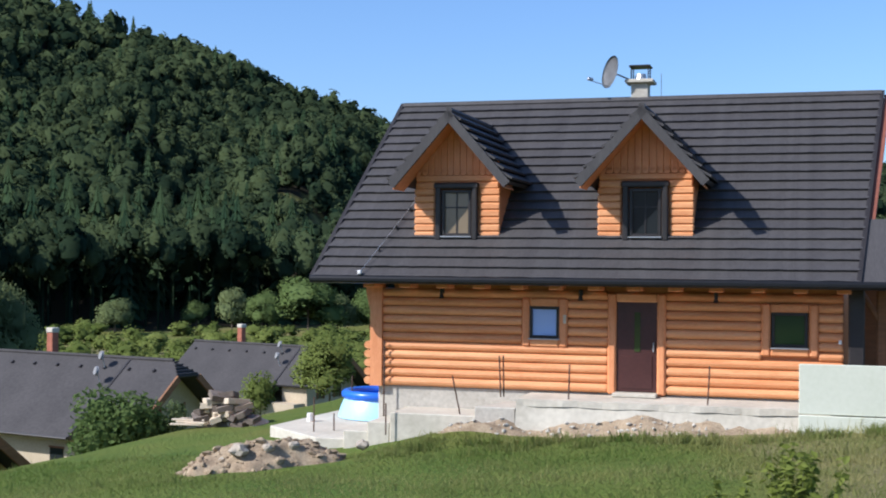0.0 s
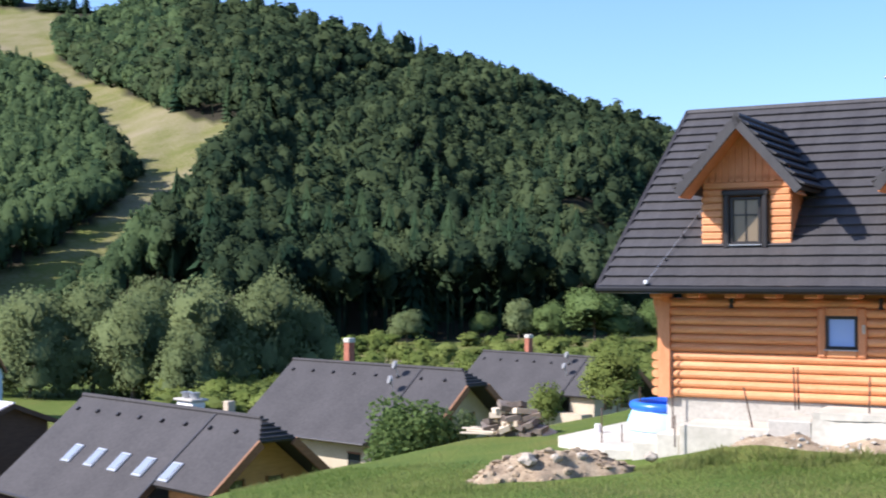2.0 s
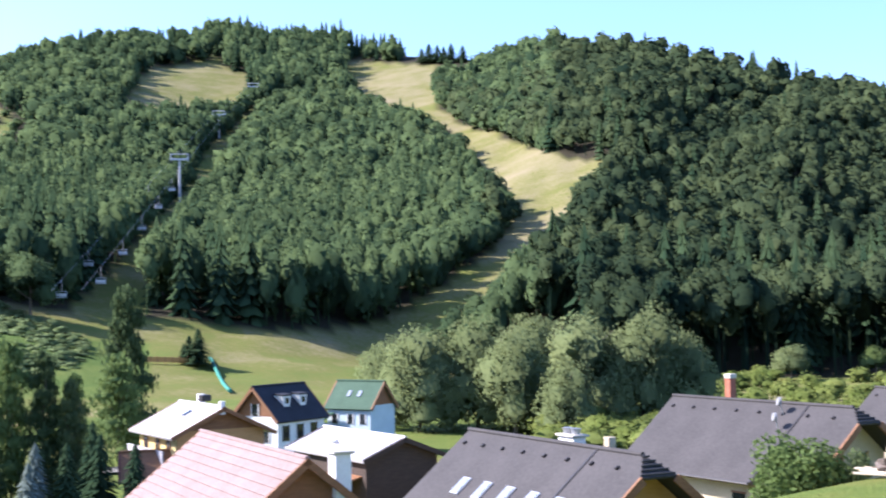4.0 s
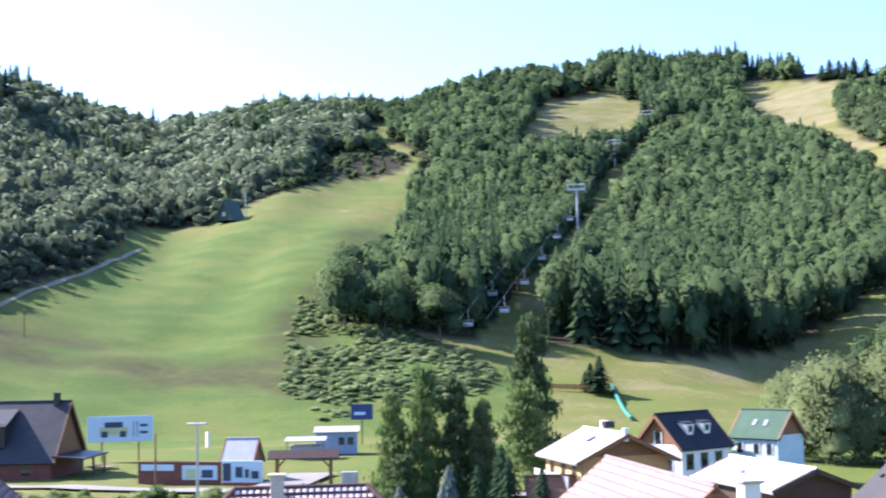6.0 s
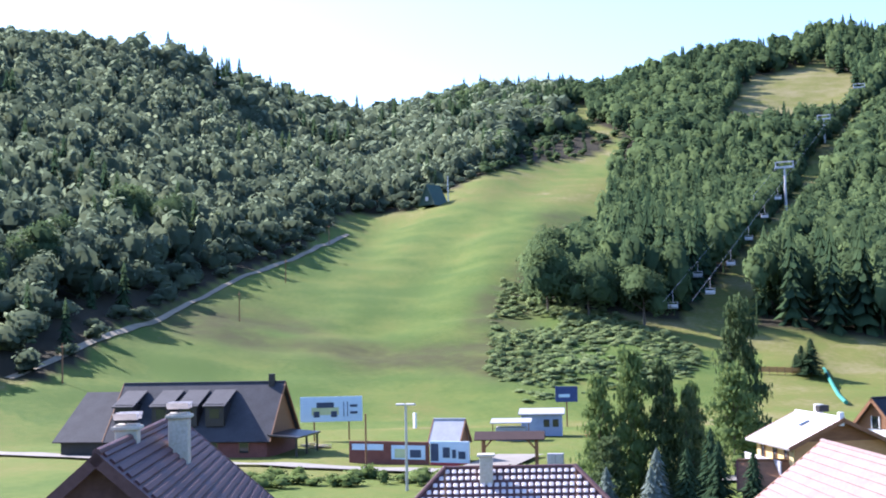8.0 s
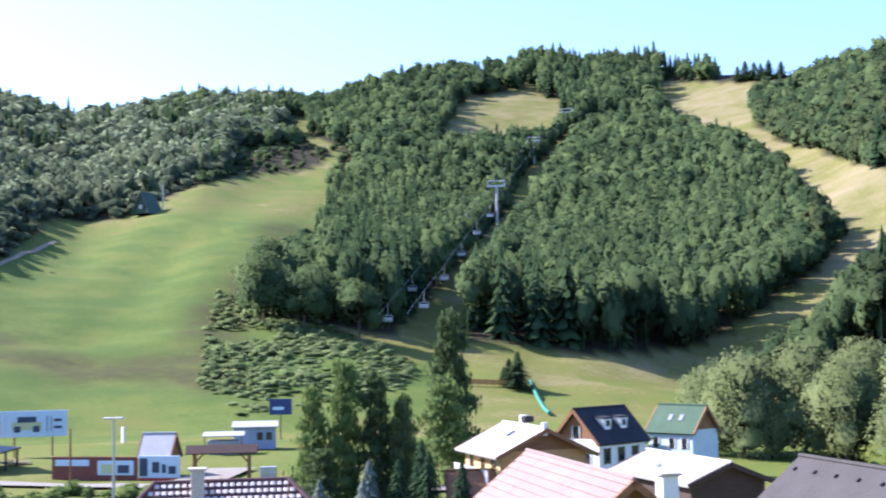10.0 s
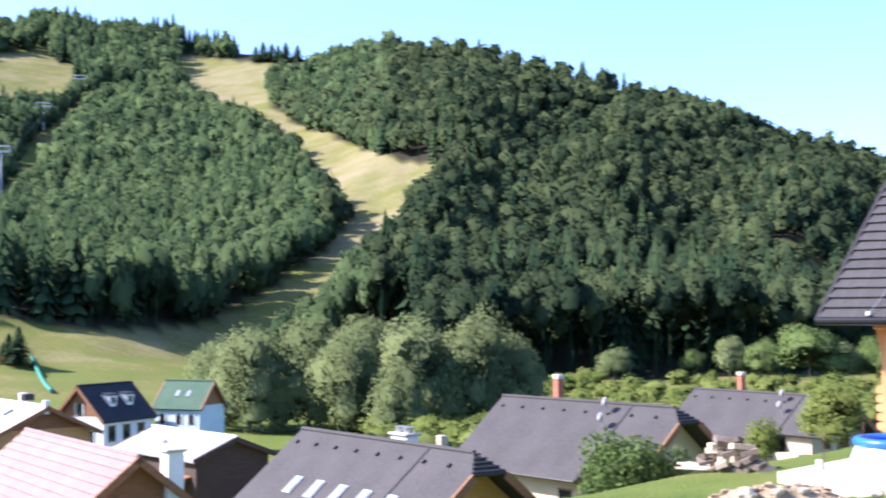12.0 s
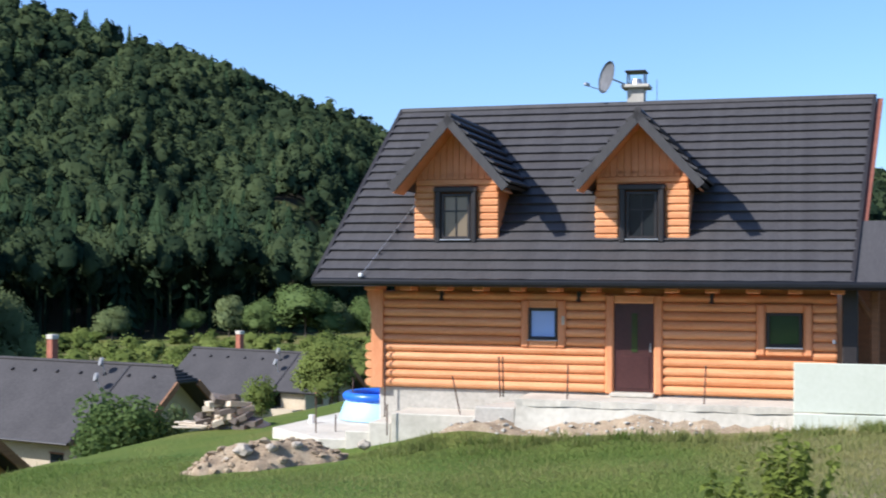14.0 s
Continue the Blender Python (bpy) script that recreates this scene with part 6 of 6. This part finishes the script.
for s in (-1, 1):
    part("wing_roof", slab([(-LL / 2 - 6.4, s * 5.7, 2.3), (-LL / 2 - 0.4, s * 5.7, 2.3), (-LL / 2 - 0.4, 0, zr - 0.9), (-LL / 2 - 5.0, 0, zr - 0.9)], 0.16), SLATE, lodge)
part("wing_wall", box((5.6, 10, 2.6), (-LL / 2 - 2.9, 0, 1.3)), DARK_TRIM, lodge)
part("wing_hip", slab([(-LL / 2 - 6.4, -5.7, 2.3), (-LL / 2 - 5.0, 0, zr - 0.9), (-LL / 2 - 6.4, 5.7, 2.3)], 0.14), SLATE, lodge)
part("skylight", box((0.8, 1.2, 0.1), (-LL / 2 - 3.0, -2.8, zr - 3.6), 0.01, (46, 0, 0)), SKYLIGHT, lodge)
part("chimney", box((0.6, 0.6, 1.4), (LL / 2 - 1.0, -0.2, zr + 0.2), 0.02), DARK_TRIM, lodge)
part("porch_roof", slab([(LL / 2 + 0.2, -5.6, 3.0), (LL / 2 + 3.6, -5.6, 2.7), (LL / 2 + 3.6, 3, 2.7), (LL / 2 + 0.2, 3, 3.0)], 0.16), DARK_TRIM, lodge)
for y in (-5.2, -1.5, 2.5):
    part("porch_post", box((0.2, 0.2, 2.7), (LL / 2 + 3.3, y, 1.3)), DARK_TRIM, lodge)
for x in (-8, -4.5, -1, 3, 6.5):
    small_window(lodge, x, -5.22, 1.6, 1.1, 1.1, "x", BROWN_WOOD)
m, L = on_ridge((-60.6, 64.4), (-58.2, 66.6), -8.8, 4.0)
gabled("garden_shed", m, "small red-brown shed behind the spruces", L, 1.8, 1.5, 2.5, BROWN_WOOD, RED_BROWN, RED_BROWN, 0.3)
PALE_GREY = surface("pale_grey_sheet", (0.3, 0.3, 0.31), (0.42, 0.42, 0.43), 1.0, 0.7, 0.05, spec=0.2)
m, L = on_ridge((-107.6, 71.3), (-105.3, 73.1), -8.5, 4.0)
gabled("kiosk", m, "small hut with pale sheet roof", L, 1.9, 2.1, 2.0, PALE_GREY, BROWN_WOOD, BROWN_WOOD, 0.2)


# ---- strips laid on the land ----
def surface_z(x, y):
    """The ground with its small unevenness (arrays)."""
    r = np.hypot(x, y)
    return height(x, y) + 0.5 * soft_noise(x, y, 9, 3) * ease((r - 170) / 60) + 0.12 * soft_noise(x, y, 4, 5) * ease((r - 50) / 20)


def ribbon(name, pts, width, mat_, label, category, lift=0.06, kind="structure"):
    """A strip along a line, draped on the ground."""
    path = []
    for (x0, y0), (x1, y1) in zip(pts, pts[1:]):
        n = max(2, int(math.dist((x0, y0), (x1, y1)) / 1.5))
        path += [(x0 + (x1 - x0) * i / n, y0 + (y1 - y0) * i / n) for i in range(n)]
    p = np.array(path + [pts[-1]], float)
    t = np.gradient(p, axis=0)
    t /= np.linalg.norm(t, axis=1, keepdims=True)
    nrm = np.stack([-t[:, 1], t[:, 0]], -1)
    rows = [p + nrm * width * f for f in (-0.5, -0.25, 0, 0.25, 0.5)]
    v = np.stack([np.concatenate([r, (surface_z(r[:, 0], r[:, 1]) + lift)[:, None]], 1) for r in rows], 1).reshape(-1, 3)
    i = np.arange(len(p) * 5).reshape(-1, 5)
    q = np.stack([i[:-1, :-1], i[:-1, 1:], i[1:, 1:], i[1:, :-1]], -1).reshape(-1, 4)
    return tagged(new(name, mesh_from(name, v, q, mat_, None, True, sides=4)), label, category, kind=kind)


GRAVEL = surface("pale_gravel", (0.16, 0.147, 0.125), (0.24, 0.22, 0.19), 0.5, 0.95, 0.4)
ribbon("road", ((-160, 36), (-140, 45), (-123, 53.5), (-113, 58.5), (-103.5, 62.5), (-92, 69), (-80, 77), (-66, 90)), 3.2, GRAVEL, "pale village road", "road", 0.25)
ribbon("yard", ((-97, 69), (-101, 74), (-105, 80)), 5.0, GRAVEL, "gravel yard behind the timber gate", "yard", 0.3)
ribbon("dirt_track", ((-200, 55), (-209, 65), (-236, 88), (-281, 128), (-328, 175), (-372, 214)), 1.5, surface("dry_dirt", (0.17, 0.145, 0.09), (0.27, 0.225, 0.155), 0.5, 0.95, 0.4), "pale dirt track climbing the slope", "track", 0.2)
ORANGE = surface("orange_netting", (0.42, 0.20, 0.05), (0.52, 0.28, 0.1), 2, 0.8, 0.2)
TURQUOISE = surface("turquoise_plastic", (0.02, 0.17, 0.12), (0.035, 0.24, 0.17), 2, 0.6, 0.05)
slide = thing("slide", Matrix.Identity(4), "turquoise plastic slide running down the meadow", "slide")
pp = [(-157.3, 190.4), (-151.0, 183.9), (-143.4, 175.9), (-137.2, 169.4), (-131.4, 163.8)]
for (x0, y0), (x1, y1) in zip(pp, pp[1:]):
    part("slide_trough", rod((x0, y0, ground_at(x0, y0) + 0.4), (x1, y1, ground_at(x1, y1) + 0.4), 0.32, sides=8), TURQUOISE, slide)
fence = thing("net_fence", Matrix.Identity(4), "low orange net fence on the meadow", "fence")
for k in range(7):
    x, y = -161.5 + k * 0.95, 176.5 + k * 0.95
    part("post", rod((x, y, ground_at(x, y) - 0.2), (x, y, ground_at(x, y) + 1.5), 0.06, sides=6), BROWN_WOOD, fence)
    if k < 6:
        part("net", box((1.3, 0.05, 0.9), (x + 0.47, y + 0.47, ground_at(x, y) + 0.85), 0, (0, 0, 45)), ORANGE, fence)


# ---- signs, lamps, gate along the road ----
def upright(name, a, b, z0, z1, mat_, label, category, posts=(0.2, 0.8), thick=0.12, marks=()):
    """A board standing between a and b in plan, on posts, with plain colour shapes on its near face."""
    ang = math.degrees(math.atan2(b[1] - a[1], b[0] - a[0]))
    w = math.dist(a, b)
    g = min(ground_at(*a), ground_at(*b))
    t = thing(name, pose(a[0], a[1], g, 0, 0, ang), label, category)
    face = part("panel", box((w, thick, z1 - z0), (w / 2, 0, (z0 + z1) / 2 - g), 0.02), mat_, t)
    for f in posts:
        part("post", box((0.18, 0.18, z0 - g + 0.3), (w * f, 0.1, (z0 - g) / 2 - 0.1), 0.01), BROWN_WOOD, t)
    for k, (cx, cz, sx, sz, mk) in enumerate(marks):
        part("mark", box((w * sx, 0.03, (z1 - z0) * sz), (w * cx, -thick / 2 - 0.012 - 0.004 * k, z0 - g + (z1 - z0) * cz), 0.02), mk, face)
    return t


SIGN_PALE = surface("pale_blue_sheet", (0.42, 0.55, 0.66), (0.55, 0.66, 0.75), 1.0, 0.5, 0.02)
SIGN_DARK = surface("dark_blue_print", (0.02, 0.035, 0.07), (0.05, 0.07, 0.12), 1.5, 0.5, 0.02)
SIGN_BLUE = surface("navy_sheet", (0.02, 0.035, 0.12), (0.035, 0.06, 0.18), 1.5, 0.5, 0.02)
SIGN_OLIVE = surface("yellow_green_print", (0.38, 0.42, 0.22), (0.5, 0.54, 0.3), 1.5, 0.5, 0.02)
SIGN_RED = surface("red_sheet", (0.32, 0.03, 0.03), (0.42, 0.05, 0.05), 1.5, 0.5, 0.02)
upright("billboard", (-140.9, 73.7), (-137.2, 80.3), -10.3, -7.26, SIGN_PALE, "large pale blue billboard with a dark vehicle picture", "billboard", (0.22, 0.78), 0.15,
        ((0.40, 0.42, 0.44, 0.30, SIGN_OLIVE), (0.40, 0.66, 0.28, 0.22, SIGN_DARK), (0.26, 0.30, 0.1, 0.24, SIGN_DARK), (0.54, 0.30, 0.1, 0.24, SIGN_DARK), (0.70, 0.5, 0.012, 0.6, SIGN_DARK), (0.76, 0.5, 0.012, 0.6, SIGN_DARK), (0.86, 0.62, 0.12, 0.1, SIGN_DARK), (0.86, 0.35, 0.12, 0.1, SIGN_DARK)))
upright("board_fence", (-113.4, 64.7), (-106.0, 69.4), -12.75, -10.45, RED_BROWN, "red-brown board fence with pale posters", "fence", (), 0.2, ((0.24, 0.75, 0.4, 0.26, SIGN_PALE), (0.75, 0.55, 0.42, 0.6, SIGN_PALE), (0.66, 0.5, 0.16, 0.4, SIGN_OLIVE), (0.84, 0.5, 0.14, 0.34, SIGN_DARK)))
upright("poster_wall", (-105.9, 69.5), (-102.4, 71.7), -12.75, -10.35, SIGN_PALE, "pale blue poster wall above a red band", "poster wall", (), 0.22, ((0.12, 0.55, 0.2, 0.7, SIGN_DARK), (0.42, 0.55, 0.18, 0.42, SIGN_DARK), (0.62, 0.5, 0.1, 0.34, SIGN_DARK), (0.82, 0.45, 0.18, 0.3, SIGN_DARK), (0.5, 0.07, 1.0, 0.14, SIGN_RED)))
upright("sign_board", (-136.2, 109.9), (-134.3, 112.2), -9.35, -7.25, SIGN_BLUE, "navy sign board on a post by the thicket", "sign", (0.5,), 0.1, ((0.4, 0.4, 0.5, 0.2, SIGN_PALE),))
lamp = thing("street_lamp", Matrix.Translation((-89.0, 56.0, ground_at(-89.0, 56.0))), "tall grey street lamp with twin heads", "street lamp")
part("pole", rod((0, 0, -0.2), (0, 0, 6.9), 0.13, 0.09, 10), STEEL, lamp)
for s in (-1, 1):
    part("lamp_head", box((0.75, 0.34, 0.16), (0.3 * s, 0.3 * s, 6.98), 0.05, (0, 0, 35)), PALE_ROOF, lamp)
pole = thing("wooden_pole", Matrix.Translation((-101.0, 59.3, ground_at(-101.0, 59.3))), "thin brown wooden pole by the road", "pole")
part("pole_shaft", rod((0, 0, -0.2), (0, 0, 5.6), 0.10, 0.08, 8), BROWN_WOOD, pole)
gate = thing("timber_gate", pose(-99.6, 71.0, ground_at(-99.6, 71.0), 0, 0, 48), "timber gateway with a dark shingled roof", "gate")
for x in (0.3, 5.3):
    for y in (-0.5, 0.5):
        part("gate_post", box((0.26, 0.26, 2.8), (x, y, 1.4), 0.02), BROWN_WOOD, gate)
    part("gate_brace", rod((x, -0.5, 1.7), (x + (0.8 if x < 1 else -0.8), -0.5, 2.6), 0.08, sides=6), BROWN_WOOD, gate)
for s in (-1, 1):
    part("gate_roof", slab([(-0.5, s * 1.0, 2.7), (6.1, s * 1.0, 2.7), (6.1, 0, 3.4), (-0.5, 0, 3.4)], 0.12), surface("dark_red_shingle", (0.035, 0.017, 0.015), (0.06, 0.03, 0.026), 1.5, 0.8, 0.3), gate)
GREY_SHEET = surface("grey_sheet", (0.25, 0.25, 0.265), (0.36, 0.36, 0.375), 1.0, 0.6, 0.05)
BLUE_HUT = surface("grey_blue_sheet", (0.20, 0.25, 0.36), (0.30, 0.36, 0.48), 1.2, 0.6, 0.05)
hut = thing("ticket_hut", pose(-125.5, 99.0, ground_at(-125.5, 99), 0, 0, 50), "grey-blue ticket hut with a pale roof", "hut")
part("hut_wall", box((5.0, 3.0, 2.7), (0, 0, 1.35), 0.03), BLUE_HUT, hut)
part("hut_roof", slab([(-2.8, -1.9, 2.75), (2.8, -1.9, 2.75), (2.8, 1.9, 3.25), (-2.8, 1.9, 3.25)], 0.14), GREY_SHEET, hut)
for x in (0.6, 1.7):
    part("window", box((0.7, 0.06, 0.9), (x, -1.53, 1.6)), GLASS, hut)
low = thing("snack_stand", pose(-122.5, 92.0, ground_at(-122.5, 92), 0, 0, 50), "low pale stand with a flat roof beside the hut", "stand")
part("stand_wall", box((3.6, 2.4, 1.6), (0, 0, 0.8), 0.03), GREY_SHEET, low)
part("stand_roof", slab([(-2.4, -1.7, 2.2), (2.4, -1.7, 2.2), (2.4, 1.7, 2.5), (-2.4, 1.7, 2.5)], 0.1), GREY_SHEET, low)
for x in (-2.1, 2.1):
    part("stand_post", box((0.1, 0.1, 2.2), (x, -1.5, 1.1)), BROWN_WOOD, low)
for k, (x, y) in enumerate(((-117.5, 100.5), (-114.5, 103.5), (-113, 99.5))):
    t = thing("picnic_table", pose(x, y, ground_at(x, y), 0, 0, 40 + 30 * k), "light timber picnic table on the gravel", "table", "picnic tables")
    part("tabletop", box((2.2, 0.9, 0.08), (0, 0, 0.78), 0.01), HONEY_WOOD, t)
    for s in (-1, 1):
        part("bench", box((2.2, 0.3, 0.06), (0, s * 0.8, 0.45), 0.01), HONEY_WOOD, t)
        part("trestle", box((0.1, 1.6, 0.7), (s * 0.8, 0, 0.38), 0.01), HONEY_WOOD, t)
goal = thing("pergola", Matrix.Identity(4), "weathered grey timber pergola among shrubs", "pergola")
gp = [(-55.5, 139.5), (-53.0, 141.0), (-50.4, 142.5), (-48.0, 144)]
for x, y in gp:
    part("upright", box((0.22, 0.22, 3.3), (x, y, ground_at(x, y) + 1.6), 0.02), SLAB, goal)
for (x0, y0), (x1, y1) in zip(gp, gp[1:]):
    part("crossbeam", rod((x0, y0, ground_at(x0, y0) + 3.25), (x1, y1, ground_at(x1, y1) + 3.25), 0.12, sides=6), SLAB, goal)
# hillside: A-frame hut, poles, chairlift
DARK_GREEN = surface("dark_green_sheet", (0.02, 0.05, 0.035), (0.04, 0.08, 0.055), 0.6, 0.6, 0.1)
ax, ay = -401, 268
aframe = thing("a_frame_hut", pose(ax, ay, ground_at(ax, ay) - 0.4, 0, 0, -75), "dark green A-frame hut on the slope's brow", "hut")
for s in (-1, 1):
    part("roof", slab([(-4, s * 4.4, 0), (4, s * 4.4, 0), (4, 0, 8.2), (-4, 0, 8.2)], 0.2), DARK_GREEN, aframe)
for x in (-3.6, 3.6):
    part("gable", slab([(x, -4.1, 0.2), (x, 4.1, 0.2), (x, 0, 7.7)], 0.12), DARK_GREEN, aframe)
part("mast", rod((-3.6, 4.3, 0), (-3.6, 4.3, 11.5), 0.24, 0.18, 8), STEEL, aframe)
part("window", box((0.1, 1.4, 1.6), (3.66, 0, 2.6)), PALE_ROOF, aframe)
for x, y in ((-248, 116), (-289, 148), (-349, 194), (-196, 62)):
    p_ = thing("slope_pole", Matrix.Translation((x, y, ground_at(x, y))), "thin wooden pole standing on the slope", "pole", "slope poles")
    part("pole_shaft", rod((0, 0, -0.3), (0, 0, 6.0), 0.14, 0.1, 6), BROWN_WOOD, p_)
    part("cross_arm", box((1.3, 0.12, 0.12), (0, 0, 5.4)), BROWN_WOOD, p_)
LIFT_LINE = [(-187, 183, 8.5), (-305, 353, 15.0), (-417, 513, 12.0), (-462, 600, 11.0)]
line = []
for x, y, h in LIFT_LINE:
    d_ = Vector((LIFT_LINE[-1][0] - LIFT_LINE[0][0], LIFT_LINE[-1][1] - LIFT_LINE[0][1], 0)).normalized()
    side = Vector((d_.y, -d_.x, 0))
    g = ground_at(x, y)
    line.append((Vector((x, y, g + h)), side))
    turn = math.degrees(math.atan2(side.y, side.x))
    if len(line) == 1:
        continue
    t = thing("lift_pylon", pose(x, y, g, 0, 0, turn), "grey steel chairlift pylon with a wide crosshead", "pylon", "chairlift pylons")
    part("mast", rod((0, 0, -0.5), (0, 0, h), 0.5, 0.36, 10), PALE_ROOF, t)
    part("crosshead", box((6.4, 0.7, 0.7), (0, 0, h + 0.3), 0.06), PALE_ROOF, t)
    for s in (-1, 1):
        part("sheave_beam", box((0.5, 4.0, 0.6), (2.9 * s, 0, h + 0.0), 0.05), STEEL, t)
    part("gantry", box((6.6, 0.4, 0.4), (0, 0, h + 2.2), 0.05), PALE_ROOF, t)
    for s in (-1, 1):
        part("gantry_post", box((0.35, 0.35, 1.7), (3.0 * s, 0, h + 1.2)), PALE_ROOF, t)
cable = thing("lift_cable", Matrix.Identity(4), "thin steel chairlift cable", "cable")
for s in (-1, 1):
    for (p0, sd), (p1, _) in zip(line, line[1:]):
        part("strand", rod(p0 + sd * 2.9 * s, p1 + sd * 2.9 * s, 0.022, sides=5), STEEL, cable)
    for f in (0.05, 0.2, 0.36, 0.53, 0.7):
        p0 = line[0][0].lerp(line[1][0], f + 0.06 * (s > 0)) + line[0][1] * 2.9 * s
        c = thing("lift_chair", Matrix.Translation(p0) @ pose(0, 0, 0, 0, 0, turn), "grey two-seat chairlift chair hanging from the cable", "chair", "chairlift chairs")
        part("hanger", rod((0, 0, 0), (0, 0.1, -2.4), 0.05, sides=6), PALE_ROOF, c)
        part("seat", box((2.0, 0.75, 0.16), (0, -0.2, -3.6), 0.04), STEEL, c)
        part("backrest", box((2.0, 0.14, 0.6), (0, 0.2, -3.1), 0.04), STEEL, c)
        for q in (-1, 1):
            part("side_bar", rod((q, 0.15, -2.4), (q, -0.2, -3.6), 0.05, sides=6), STEEL, c)
        part("top_bar", rod((-1, 0.12, -2.4), (1, 0.12, -2.4), 0.05, sides=6), STEEL, c)
# satellite dishes on the cottage ridge
cots = [o for o in scene.objects if o.parent is None and o.name.startswith("cottage")]
for c in cots[:2]:
    for x, y, z in ((-4.6, -0.9, 7.1), (-4.0, -1.9, 6.3)):
        d = part("dish", rod((x, y, z), (x - 0.06, y - 0.12, z + 0.03), 0.27, 0.24, 14), DISH, c)
        part("dish_mount", rod((x, y, z), (x + 0.1, y + 0.15, z - 0.8), 0.03, sides=6), STEEL, d)
# small things by the gate and the lodge
post = thing("marker_post", Matrix.Translation((-148.2, 95.0, ground_at(-148.2, 95.0))), "short white marker post on the grass", "post")
part("post_body", box((0.55, 0.3, 2.2), (0, 0, 1.0), 0.05), WHITE, post)
cabinet = thing("utility_cabinet", pose(-92.6, 74.4, ground_at(-92.6, 74.4), 0, 0, 48), "grey metal utility cabinet beside the timber gate", "cabinet")
part("cabinet_body", box((1.5, 0.8, 1.5), (0, 0, 0.8), 0.03), GREY_SHEET, cabinet)
part("cabinet_door", box((0.65, 0.04, 1.2), (-0.36, -0.42, 0.85), 0.01), STEEL, cabinet)
part("cabinet_door", box((0.65, 0.04, 1.2), (0.36, -0.42, 0.85), 0.01), STEEL, cabinet)
stack = thing("board_stack", pose(-131.0, 70.2, ground_at(-131.0, 70.2), 0, 0, 40), "loose stack of weathered boards beside the lodge", "boards")
r_ = random.Random(12)
for k in range(16):
    part("board", box((r_.uniform(1.6, 3.2), 0.22, 0.07), (r_.uniform(-1.4, 1.4), r_.uniform(-0.9, 0.9), 0.06 + 0.09 * (k // 3)), 0.01, (r_.uniform(-5, 5), r_.uniform(-5, 5), r_.uniform(-30, 30))), WOOD_PALE if k % 3 else WOOD_GREY, stack)
